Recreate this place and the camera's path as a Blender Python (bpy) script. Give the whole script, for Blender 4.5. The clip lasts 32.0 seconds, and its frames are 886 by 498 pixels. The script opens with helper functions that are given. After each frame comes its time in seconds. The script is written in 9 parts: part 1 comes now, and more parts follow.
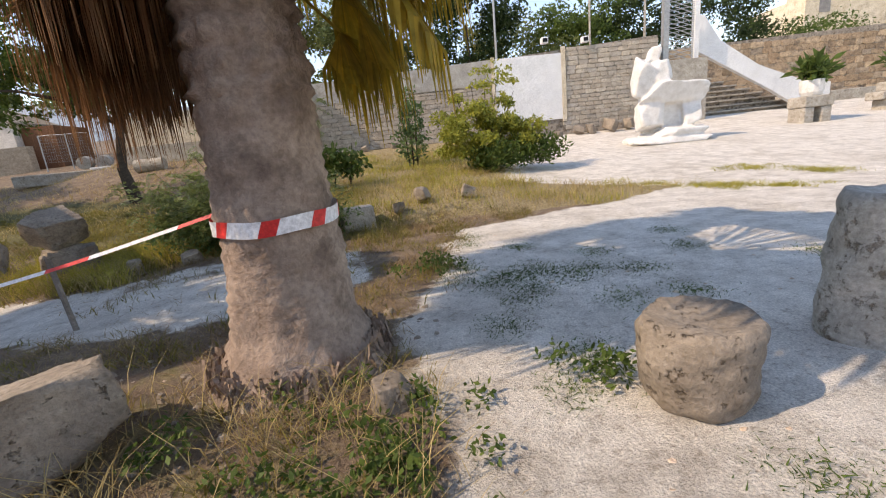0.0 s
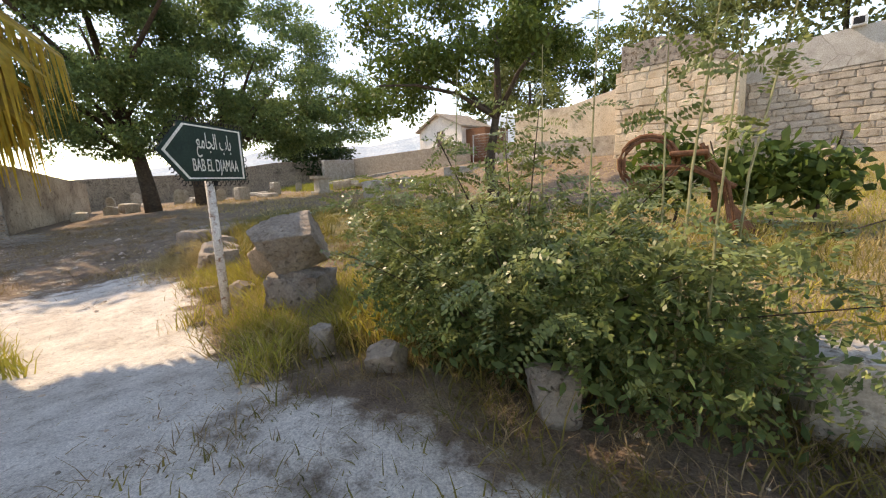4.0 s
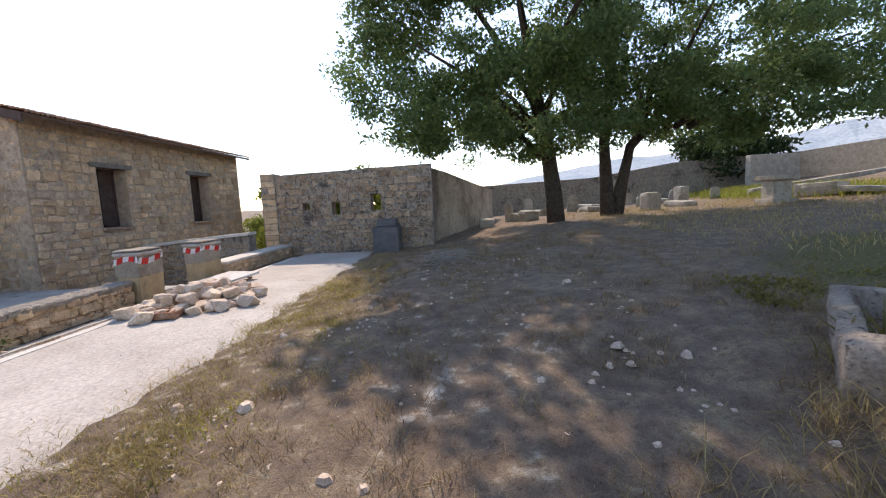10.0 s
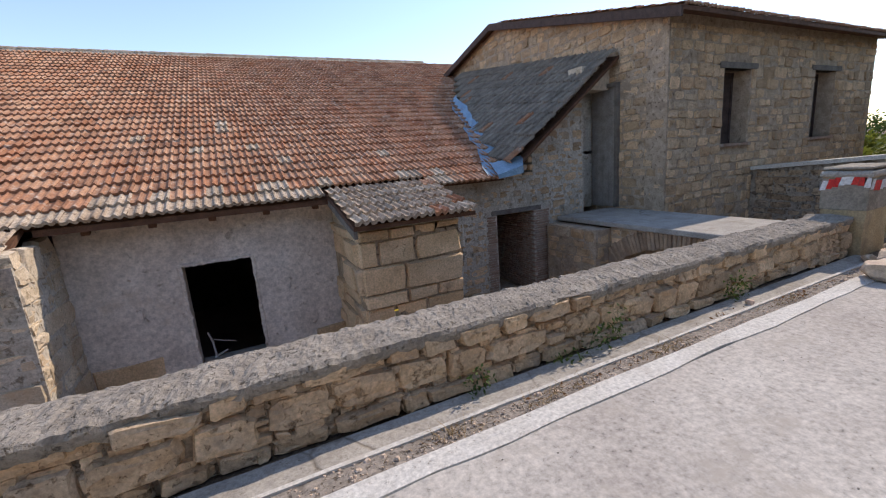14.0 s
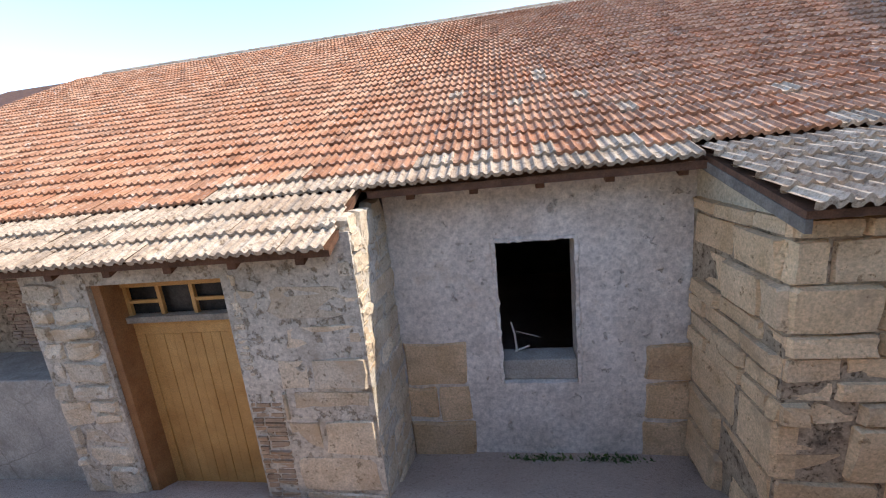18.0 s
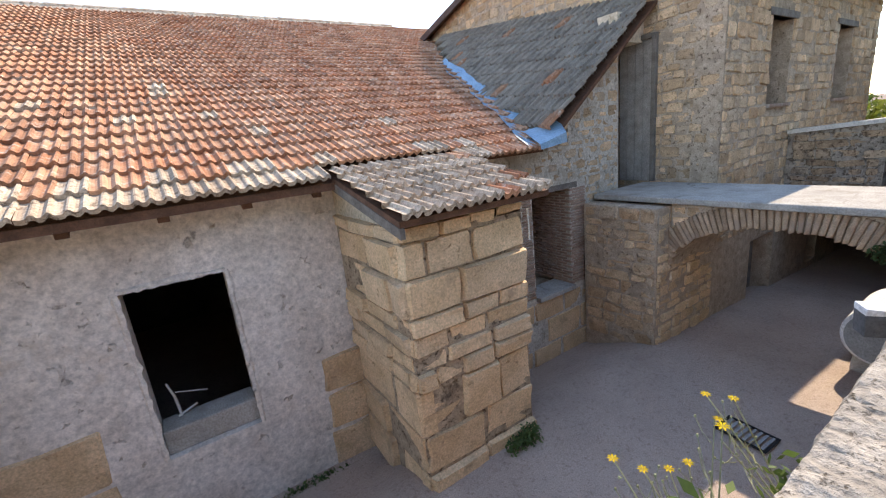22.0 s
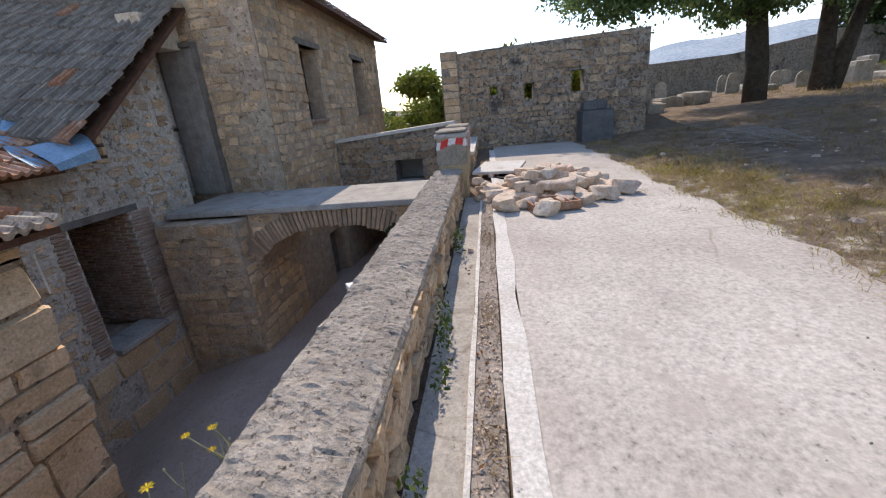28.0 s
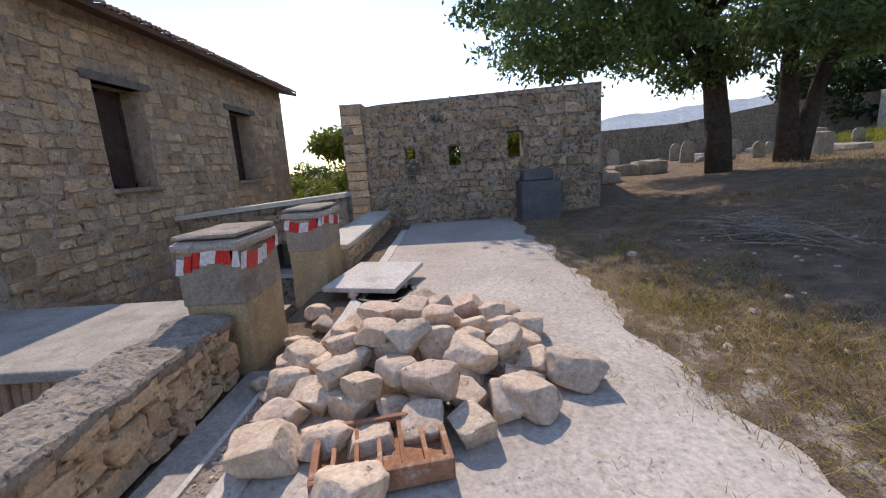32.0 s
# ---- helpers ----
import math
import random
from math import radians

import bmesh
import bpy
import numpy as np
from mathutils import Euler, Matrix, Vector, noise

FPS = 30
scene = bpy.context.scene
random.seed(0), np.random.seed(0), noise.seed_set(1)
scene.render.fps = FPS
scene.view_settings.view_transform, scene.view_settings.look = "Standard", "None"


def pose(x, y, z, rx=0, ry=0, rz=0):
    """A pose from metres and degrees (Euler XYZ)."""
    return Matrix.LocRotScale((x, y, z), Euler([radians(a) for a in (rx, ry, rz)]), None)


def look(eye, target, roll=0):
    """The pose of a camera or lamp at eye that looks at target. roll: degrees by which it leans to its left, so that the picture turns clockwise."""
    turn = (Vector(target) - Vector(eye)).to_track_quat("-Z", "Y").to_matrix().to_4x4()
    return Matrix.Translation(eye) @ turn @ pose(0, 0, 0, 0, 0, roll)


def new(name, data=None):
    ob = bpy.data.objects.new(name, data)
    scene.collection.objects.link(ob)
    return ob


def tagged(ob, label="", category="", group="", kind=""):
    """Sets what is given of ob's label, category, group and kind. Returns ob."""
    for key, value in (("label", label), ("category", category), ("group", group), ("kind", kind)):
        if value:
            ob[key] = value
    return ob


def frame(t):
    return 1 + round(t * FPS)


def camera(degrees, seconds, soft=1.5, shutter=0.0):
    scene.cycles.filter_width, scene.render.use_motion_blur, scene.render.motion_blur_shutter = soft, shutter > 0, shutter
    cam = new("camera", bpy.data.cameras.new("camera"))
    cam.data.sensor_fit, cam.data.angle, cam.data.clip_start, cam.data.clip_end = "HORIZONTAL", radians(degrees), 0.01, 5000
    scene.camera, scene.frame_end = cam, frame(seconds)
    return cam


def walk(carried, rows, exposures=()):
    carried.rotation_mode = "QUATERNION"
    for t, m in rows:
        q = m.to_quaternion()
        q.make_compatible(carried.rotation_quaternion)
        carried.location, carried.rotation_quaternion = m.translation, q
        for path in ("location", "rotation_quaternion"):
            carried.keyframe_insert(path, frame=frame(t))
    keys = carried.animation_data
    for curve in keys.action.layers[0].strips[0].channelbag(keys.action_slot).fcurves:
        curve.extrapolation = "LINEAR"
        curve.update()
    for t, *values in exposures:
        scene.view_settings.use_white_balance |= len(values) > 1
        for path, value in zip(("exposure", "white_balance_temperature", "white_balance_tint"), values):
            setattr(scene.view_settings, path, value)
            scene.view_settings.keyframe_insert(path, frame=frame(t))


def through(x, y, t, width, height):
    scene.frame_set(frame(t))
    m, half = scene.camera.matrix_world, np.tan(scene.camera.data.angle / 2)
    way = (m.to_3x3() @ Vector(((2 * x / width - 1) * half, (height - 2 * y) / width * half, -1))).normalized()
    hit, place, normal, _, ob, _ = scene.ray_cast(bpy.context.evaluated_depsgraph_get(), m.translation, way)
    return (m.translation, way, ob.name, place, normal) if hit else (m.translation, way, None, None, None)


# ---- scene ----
cam = camera(94.0, 32.0, soft=1.15)
PATH = [
    (0, (-1.366, 2.171, 1.523), (-1.265, 4.111, 1.046), -6.0),
    (0.5, (-1.221, 2.743, 1.426), (-0.940, 4.663, 0.944), -6.6),
    (1, (-1.091, 3.367, 1.462), (-0.692, 5.264, 0.971), -5.1),
    (1.5, (-0.950, 3.907, 1.528), (-0.292, 5.730, 1.037), -3.2),
    (2, (-0.912, 4.521, 1.593), (-0.635, 6.453, 1.162), -3.9),
    (2.5, (-1.085, 5.091, 1.624), (-1.126, 7.059, 1.269), -2.2),
    (3, (-1.300, 5.655, 1.618), (-1.754, 7.570, 1.268), -1.0),
    (3.5, (-1.780, 6.059, 1.498), (-2.574, 7.864, 1.162), -0.7),
    (4, (-2.374, 6.317, 1.524), (-3.808, 7.670, 1.191), -2.6),
    (4.5, (-2.879, 6.513, 1.582), (-4.647, 7.404, 1.299), -2.9),
    (6.5, (-5.514, 6.475, 1.527), (-7.388, 7.076, 1.174), -4.6),
    (7, (-6.072, 6.519, 1.663), (-7.911, 7.239, 1.352), -4.5),
    (7.5, (-6.65, 6.48, 1.714), (-8.343, 7.518, 1.476), -5.0),
    (8, (-7.258, 6.599, 1.722), (-8.873, 7.758, 1.504), -5.5),
    (8.5, (-7.868, 6.665, 1.729), (-9.474, 7.842, 1.551), -5.5),
    (9, (-8.462, 6.529, 1.717), (-10.149, 7.59, 1.558), -4.1),
    (9.5, (-9.268, 6.302, 1.669), (-11.207, 6.751, 1.473), -3.2),
    (10, (-9.912, 5.909, 1.602), (-11.898, 5.843, 1.374), -2.5),
    (10.5, (-10.329, 5.548, 1.509), (-12.231, 4.976, 1.273), -4.8),
    (11, (-10.712, 5.175, 1.517), (-12.474, 4.288, 1.189), -3.6),
    (11.5, (-10.823, 4.638, 1.493), (-12.446, 3.528, 1.126), -4.3),
    (12, (-10.951, 4.183, 1.474), (-12.323, 2.786, 1.064), -6.0),
    (12.5, (-11.011, 3.721, 1.473), (-12.196, 2.146, 1.137), -6.4),
    (13, (-10.956, 3.266, 1.467), (-12.116, 1.668, 1.146), -6.2),
    (13.5, (-10.88, 2.691, 1.45), (-11.79, 0.951, 1.07), -6.9),
    (14, (-10.78, 2.251, 1.403), (-11.632, 0.49, 0.987), -4.5),
    (14.5, (-10.659, 1.786, 1.398), (-11.468, 0.005, 0.979), -4.3),
    (16.5, (-10.489, 0.356, 1.288), (-11.025, -1.529, 0.891), -4.9),
    (17, (-10.385, 0.206, 1.275), (-10.669, -1.728, 0.852), -5.3),
    (17.5, (-10.142, 0.075, 1.275), (-10.099, -1.873, 0.827), -4.5),
    (18, (-10.035, 0.055, 1.275), (-9.72, -1.869, 0.831), -6.0),
    (18.5, (-10.141, 0.01, 1.275), (-10.328, -1.922, 0.794), -7.4),
    (19, (-10.466, 0.037, 1.275), (-11.264, -1.742, 0.83), -6.7),
    (19.5, (-10.495, 0.028, 1.275), (-11.399, -1.707, 0.86), -8.5),
    (20, (-10.462, 0.007, 1.275), (-11.275, -1.775, 0.867), -8.9),
    (20.5, (-10.427, 0.006, 1.275), (-11.127, -1.825, 0.879), -9.9),
    (21, (-10.403, 0.008, 1.275), (-11.042, -1.837, 0.839), -9.4),
    (21.5, (-10.43, 0.011, 1.275), (-11.176, -1.784, 0.805), -8.0),
    (22, (-10.494, 0.037, 1.275), (-11.537, -1.593, 0.769), -6.2),
    (22.5, (-10.526, 0.063, 1.275), (-11.663, -1.503, 0.767), -6.5),
    (23, (-10.59, 0.114, 1.275), (-11.908, -1.296, 0.749), -6.2),
    (23.5, (-10.642, 0.146, 1.275), (-12.093, -1.125, 0.745), -5.8),
    (24, (-10.641, 0.179, 1.275), (-12.221, -0.93, 0.751), -5.0),
    (24.5, (-10.615, 0.176, 1.275), (-12.195, -0.956, 0.803), -5.8),
    (26.5, (-10.606, 0.005, 1.328), (-11.735, -1.573, 0.84), -6.9),
    (27, (-10.677, 0.17, 1.27), (-11.861, -1.33, 0.655), -4.8),
    (28, (-10.893, 0.575, 1.319), (-12.768, 0.334, 0.668), -5.2),
    (28.5, (-11.21, 0.774, 1.334), (-13.091, 1.051, 0.714), -4.8),
    (29, (-11.575, 0.941, 1.383), (-13.279, 1.8, 0.783), -2.8),
    (29.5, (-12.051, 1.211, 1.366), (-13.761, 2.068, 0.78), -4.6),
    (30, (-12.524, 1.412, 1.373), (-14.317, 2.165, 0.907), -4.1),
    (30.5, (-12.998, 1.597, 1.381), (-14.799, 2.344, 0.936), -5.1),
    (31, (-13.486, 1.768, 1.399), (-15.401, 2.166, 0.983), -3.3),
    (31.5, (-13.89, 1.737, 1.37), (-15.827, 2.025, 0.961), -3.0),
    (32, (-14.324, 1.708, 1.338), (-16.283, 1.65, 0.937), -3.8),
]
walk(cam, [(t, look(eye, target, roll)) for t, eye, target, roll in PATH], exposures=[(0.0, 1.2, 8170, 18), (1.0, 0.92, 8220, 18), (2.0, 0.92, 8120, 18), (3.0, 1.2, 8370, 18), (4.0, 1.7, 9170, 19), (4.6, 1.9, 9120, 19), (6.4, 1.8, 8620, 19), (7.0, 1.65, 8520, 19), (8.0, 1.47, 8220, 19), (9.0, 1.6, 7820, 19), (10.0, 1.35, 7420, 19), (11.0, 1.08, 7270, 19), (12.0, 0.78, 7320, 19), (13.0, 0.58, 6970, 18), (14.5, 1.1, 7070, 16), (17.0, 1.64, 7260, 14), (18.3, 1.58, 6700, 13), (19.5, 1.7, 7210, 14), (22.0, 1.9, 7410, 14), (24.0, 1.41, 7060, 15), (27.0, 1.84, 7310, 14), (28.5, 0.9, 6970, 18), (32.0, 0.9, 7120, 20)])

# ---- daylight ----
SUN_WAY = Vector((1.0, 0.24, -1.0)).normalized()
world = bpy.data.worlds.new("sky")
scene.world = world
world.use_nodes = True
wn = world.node_tree
sky = wn.nodes.new("ShaderNodeTexSky")
sky.sky_type, sky.sun_disc = "NISHITA", False
sky.sun_elevation = math.asin(-SUN_WAY.z)
sky.sun_rotation = math.atan2(-SUN_WAY.x, -SUN_WAY.y)
sky.air_density, sky.dust_density, sky.ozone_density = 1.0, 0.12, 2.2
wn.nodes["Background"].inputs[1].default_value = 0.15
wn.links.new(sky.outputs[0], wn.nodes["Background"].inputs[0])
sun_data = bpy.data.lights.new("sun", "SUN")
sun_data.energy, sun_data.angle, sun_data.color = 2.0, radians(0.5), (1.0, 0.92, 0.80)
sun = new("sun", sun_data)
sun.matrix_world = look((0, 0, 40), Vector((0, 0, 40)) + SUN_WAY)

# ---- materials ----


def noise_node(nt, scale, detail=6, rough=0.6, dim="3D", vec=None):
    n = nt.nodes.new("ShaderNodeTexNoise")
    n.inputs["Scale"].default_value, n.inputs["Detail"].default_value, n.inputs["Roughness"].default_value = scale, detail, rough
    if vec is not None:
        nt.links.new(vec, n.inputs["Vector"])
    return n


def ramp(nt, src, stops):
    r = nt.nodes.new("ShaderNodeValToRGB")
    while len(r.color_ramp.elements) < len(stops):
        r.color_ramp.elements.new(0.5)
    for e, (p, c) in zip(r.color_ramp.elements, stops):
        e.position, e.color = p, (*c, 1) if len(c) == 3 else c
    nt.links.new(src, r.inputs[0])
    return r


def mix(nt, fac, a, b, kind="MIX"):
    m = nt.nodes.new("ShaderNodeMix")
    m.data_type, m.blend_type = "RGBA", kind
    for sock, v in ((m.inputs[0], fac), (m.inputs[6], a), (m.inputs[7], b)):
        if isinstance(v, (int, float)):
            sock.default_value = v
        elif isinstance(v, tuple):
            sock.default_value = (*v, 1)
        else:
            nt.links.new(v, sock)
    return m.outputs[2]


def surface(name, low, high, scale=3.0, rough=0.9, bump=0.3, fine=40.0, spot=None, spot_scale=1.2, spot_at=0.6, vary=None, vary_by="object", metal=0.0, through=0.0, world_space=True, pits=None, cracks=None, depth=0.02):
    """A weathered material: two tones at one scale, fine grain, stains with their own colour, pits (scale, share, tone), cracks (scale, width, tone) and a tone of its own for each piece."""
    m = bpy.data.materials.new(name)
    m.use_nodes = True
    nt = m.node_tree
    bsdf = nt.nodes["Principled BSDF"]
    if world_space:
        vec = nt.nodes.new("ShaderNodeNewGeometry").outputs["Position"]
    else:
        vec = nt.nodes.new("ShaderNodeTexCoord").outputs["Object"]
    big = noise_node(nt, scale, 5, 0.6, vec=vec)
    small = noise_node(nt, fine, 4, 0.7, vec=vec)
    col = ramp(nt, big.outputs[0], [(0.32, low), (0.68, high)]).outputs[0]
    grain = ramp(nt, small.outputs[0], [(0.3, (0.55, 0.55, 0.55)), (0.7, (1.2, 1.2, 1.2))]).outputs[0]
    col = mix(nt, 0.8, col, grain, "MULTIPLY")
    height = mix(nt, 0.5, big.outputs[0], small.outputs[0])
    if vary:
        if vary_by == "object":
            rnd = nt.nodes.new("ShaderNodeObjectInfo").outputs["Random"]
        else:
            rnd = nt.nodes.new("ShaderNodeNewGeometry").outputs["Random Per Island"]
        col = mix(nt, 1.0, col, ramp(nt, rnd, [(i / max(1, len(vary) - 1), c) for i, c in enumerate(vary)]).outputs[0], "MULTIPLY")
    if spot:
        patch = noise_node(nt, spot_scale, 6, 0.7, vec=vec)
        col = mix(nt, ramp(nt, patch.outputs[0], [(spot_at - 0.06, (0, 0, 0)), (spot_at + 0.08, (0.9, 0.9, 0.9))]).outputs[0], col, spot)
    if pits:
        hole = noise_node(nt, pits[0], 5, 0.75, vec=vec)
        lip = ramp(nt, hole.outputs[0], [(pits[1] - 0.05, (0, 0, 0)), (pits[1] + 0.03, (1, 1, 1))]).outputs[0]
        col = mix(nt, 1.0, col, mix(nt, lip, pits[2], (1.0, 1.0, 1.0)), "MULTIPLY")
        height = mix(nt, 0.45, height, lip)
    if cracks:
        bend = noise_node(nt, cracks[0] * 1.7, 4, 0.6, vec=vec)
        cell = nt.nodes.new("ShaderNodeTexVoronoi")
        cell.feature = "DISTANCE_TO_EDGE"
        cell.inputs["Scale"].default_value = cracks[0]
        nt.links.new(mix(nt, 0.25, vec, bend.outputs["Color"], "ADD"), cell.inputs["Vector"])
        line = ramp(nt, cell.outputs["Distance"], [(0.0, (0, 0, 0)), (cracks[1], (1, 1, 1))]).outputs[0]
        here = noise_node(nt, cracks[0] * 0.8, 2, 0.5, vec=vec)
        line = mix(nt, ramp(nt, here.outputs[0], [(0.45, (0, 0, 0)), (0.6, (1, 1, 1))]).outputs[0], (1.0, 1.0, 1.0), line)
        col = mix(nt, 1.0, col, mix(nt, line, cracks[2], (1.0, 1.0, 1.0)), "MULTIPLY")
        height = mix(nt, 0.35, height, line)
    nt.links.new(col, bsdf.inputs["Base Color"])
    bsdf.inputs["Roughness"].default_value, bsdf.inputs["Metallic"].default_value = rough, metal
    bsdf.inputs["Specular IOR Level"].default_value = 0.25
    if bump:
        b = nt.nodes.new("ShaderNodeBump")
        b.inputs["Strength"].default_value, b.inputs["Distance"].default_value = bump, depth
        nt.links.new(height, b.inputs["Height"])
        nt.links.new(b.outputs[0], bsdf.inputs["Normal"])
    if through:
        tr = nt.nodes.new("ShaderNodeBsdfTranslucent")
        nt.links.new(col, tr.inputs[0])
        ms = nt.nodes.new("ShaderNodeMixShader")
        ms.inputs[0].default_value = through
        nt.links.new(bsdf.outputs[0], ms.inputs[1])
        nt.links.new(tr.outputs[0], ms.inputs[2])
        nt.links.new(ms.outputs[0], nt.nodes["Material Output"].inputs[0])
    return m


SAND_SOFT = [(0.86, 0.82, 0.77), (1.1, 1.05, 0.98), (0.98, 0.96, 0.94), (1.2, 1.14, 1.05), (0.92, 0.87, 0.8), (1.06, 0.98, 0.9)]
SAND = [(0.72, 0.64, 0.55), (1.15, 1.04, 0.9), (0.95, 0.94, 0.92), (1.42, 1.3, 1.12), (0.84, 0.74, 0.63), (1.26, 1.15, 1.0), (1.02, 0.87, 0.72)]
M_RUBBLE = surface("rubble stone", (0.48, 0.36, 0.25), (0.70, 0.55, 0.40), 5, 0.95, 0.9, 42, (0.30, 0.235, 0.18), 1.3, 0.62, SAND, pits=(16, 0.40, (0.6, 0.55, 0.5)))
M_RUBBLE_J = surface("rubble stone joined", (0.48, 0.36, 0.25), (0.70, 0.55, 0.40), 5, 0.95, 0.9, 42, (0.30, 0.235, 0.18), 1.3, 0.62, SAND, "island", pits=(16, 0.40, (0.6, 0.55, 0.5)))
M_ASHLAR = surface("ashlar stone", (0.60, 0.43, 0.265), (0.80, 0.61, 0.41), 2.2, 0.95, 1.0, 38, (0.43, 0.30, 0.19), 2.4, 0.62, SAND_SOFT, pits=(11, 0.36, (0.68, 0.62, 0.56)))
M_ASHLAR_J = surface("ashlar stone joined", (0.60, 0.43, 0.265), (0.80, 0.61, 0.41), 2.2, 0.95, 1.0, 38, (0.43, 0.30, 0.19), 2.4, 0.62, SAND_SOFT, "island", pits=(11, 0.36, (0.68, 0.62, 0.56)))
M_GREYSTONE = surface("grey wall stone", (0.285, 0.222, 0.168), (0.50, 0.395, 0.295), 5, 0.95, 0.9, 42, (0.085, 0.075, 0.07), 0.9, 0.59, SAND, pits=(14, 0.43, (0.45, 0.42, 0.4)))
M_GREYSTONE_J = surface("grey wall stone joined", (0.285, 0.222, 0.168), (0.50, 0.395, 0.295), 5, 0.95, 0.9, 42, (0.085, 0.075, 0.07), 0.9, 0.59, SAND, "island", pits=(14, 0.43, (0.45, 0.42, 0.4)))
M_BLOCKWORK = surface("grey wall block", (0.36, 0.32, 0.27), (0.52, 0.465, 0.40), 4, 0.95, 0.9, 42, (0.26, 0.225, 0.185), 1.2, 0.6, SAND_SOFT, "island", pits=(14, 0.40, (0.7, 0.66, 0.62)))
M_MORTAR = surface("lime mortar", (0.42, 0.315, 0.22), (0.62, 0.49, 0.365), 6, 0.97, 1.0, 40, (0.30, 0.225, 0.165), 1.6, 0.62, pits=(14, 0.39, (0.6, 0.54, 0.48)), depth=0.04)
M_WASHED = surface("limewashed wall stone", (0.56, 0.46, 0.34), (0.78, 0.69, 0.56), 2.6, 0.95, 1.0, 40, (0.52, 0.375, 0.24), 1.4, 0.58, SAND_SOFT, pits=(12, 0.38, (0.66, 0.6, 0.53)))
M_WASHED_J = surface("limewashed wall stone joined", (0.56, 0.46, 0.34), (0.78, 0.69, 0.56), 2.6, 0.95, 1.0, 40, (0.52, 0.375, 0.24), 1.4, 0.58, SAND_SOFT, "island", pits=(12, 0.38, (0.66, 0.6, 0.53)))
# Joint mortar, darker than M_MORTAR: shade between the stones is in its colour.
M_SHADED_JOINT = surface("mortar darkened for joint shade", (0.34, 0.25, 0.17), (0.55, 0.42, 0.29), 7, 0.97, 1.0, 40, (0.13, 0.095, 0.065), 3.0, 0.58, pits=(14, 0.41, (0.5, 0.45, 0.4)), depth=0.04)
M_MORTAR_GREY = surface("grey mortar", (0.26, 0.22, 0.18), (0.44, 0.375, 0.30), 6, 0.97, 1.0, 40, (0.1, 0.085, 0.07), 1.2, 0.60, pits=(9, 0.44, (0.5, 0.46, 0.42)), depth=0.04)
M_PLASTER = surface("old white plaster", (0.66, 0.585, 0.51), (0.86, 0.79, 0.715), 1.8, 0.95, 1.0, 16, (0.52, 0.41, 0.30), 0.9, 0.64, pits=(6, 0.36, (0.86, 0.83, 0.79)), depth=0.05)
M_LIME = surface("grey lime plaster", (0.50, 0.435, 0.35), (0.70, 0.63, 0.53), 3, 0.95, 1.0, 24, (0.38, 0.305, 0.225), 1.1, 0.6, pits=(9, 0.41, (0.68, 0.62, 0.55)), depth=0.03)
M_PLASTER_TAN = surface("tan plaster", (0.58, 0.47, 0.33), (0.76, 0.66, 0.51), 1.6, 0.95, 0.6, 26, (0.36, 0.29, 0.21), 0.9, 0.6, pits=(6, 0.40, (0.7, 0.64, 0.56)))
M_STAINED = surface("stained brown plaster", (0.36, 0.27, 0.19), (0.62, 0.50, 0.36), 0.7, 0.95, 0.9, 22, (0.2, 0.15, 0.11), 0.5, 0.56, pits=(6, 0.42, (0.55, 0.5, 0.45)), depth=0.04)
M_BRICK = surface("thin red brick", (0.40, 0.27, 0.205), (0.54, 0.405, 0.325), 8, 0.95, 0.4, 60, (0.40, 0.34, 0.28), 2, 0.58, [(0.75, 0.7, 0.65), (1.1, 1.05, 1.0), (0.9, 0.9, 0.9)])
M_RING = surface("weathered arch brick", (0.38, 0.275, 0.195), (0.54, 0.405, 0.295), 8, 0.95, 0.5, 60, (0.34, 0.25, 0.19), 3, 0.58, [(0.75, 0.68, 0.62), (1.12, 1.06, 0.98), (0.92, 0.86, 0.8)])
TILE_TONES = [(0.82, 0.75, 0.71), (1.1, 0.92, 0.82), (0.95, 0.88, 0.84), (1.22, 1.18, 1.12), (0.7, 0.61, 0.56), (1.06, 0.84, 0.7), (1.0, 0.95, 0.9)]
M_TILE = surface("red roof tile", (0.38, 0.195, 0.115), (0.54, 0.335, 0.22), 2.0, 0.95, 0.5, 34, (0.56, 0.48, 0.395), 9.0, 0.61, TILE_TONES, pits=(9, 0.38, (0.62, 0.56, 0.52)))
M_TILE_J = surface("red roof tile joined", (0.38, 0.195, 0.115), (0.54, 0.335, 0.22), 2.0, 0.95, 0.5, 34, (0.56, 0.48, 0.395), 9.0, 0.61, TILE_TONES, "island", pits=(9, 0.38, (0.62, 0.56, 0.52)))
M_TILE_PALE = surface("lichen covered roof tile", (0.46, 0.375, 0.29), (0.66, 0.575, 0.475), 6, 0.97, 0.6, 40, (0.30, 0.215, 0.15), 9, 0.6, [(0.7, 0.64, 0.58), (1.1, 1.05, 0.98), (0.85, 0.75, 0.66), (1.0, 0.93, 0.85)], pits=(14, 0.42, (0.5, 0.46, 0.42)))
M_TILE_DARK = surface("grey weathered roof tile", (0.25, 0.22, 0.185), (0.42, 0.375, 0.315), 3, 0.95, 0.4, 40, (0.15, 0.125, 0.105), 2.5, 0.6, [(0.75, 0.72, 0.68), (1.05, 1.0, 0.95), (0.9, 0.86, 0.82), (0.95, 0.8, 0.7)], "island")
M_CONCRETE = surface("pale terrace concrete", (0.44, 0.39, 0.34), (0.58, 0.53, 0.465), 0.8, 0.95, 0.6, 30, (0.41, 0.36, 0.305), 2.6, 0.6, pits=(30, 0.33, (0.8, 0.77, 0.74)), cracks=(0.3, 0.003, (0.8, 0.77, 0.74)))
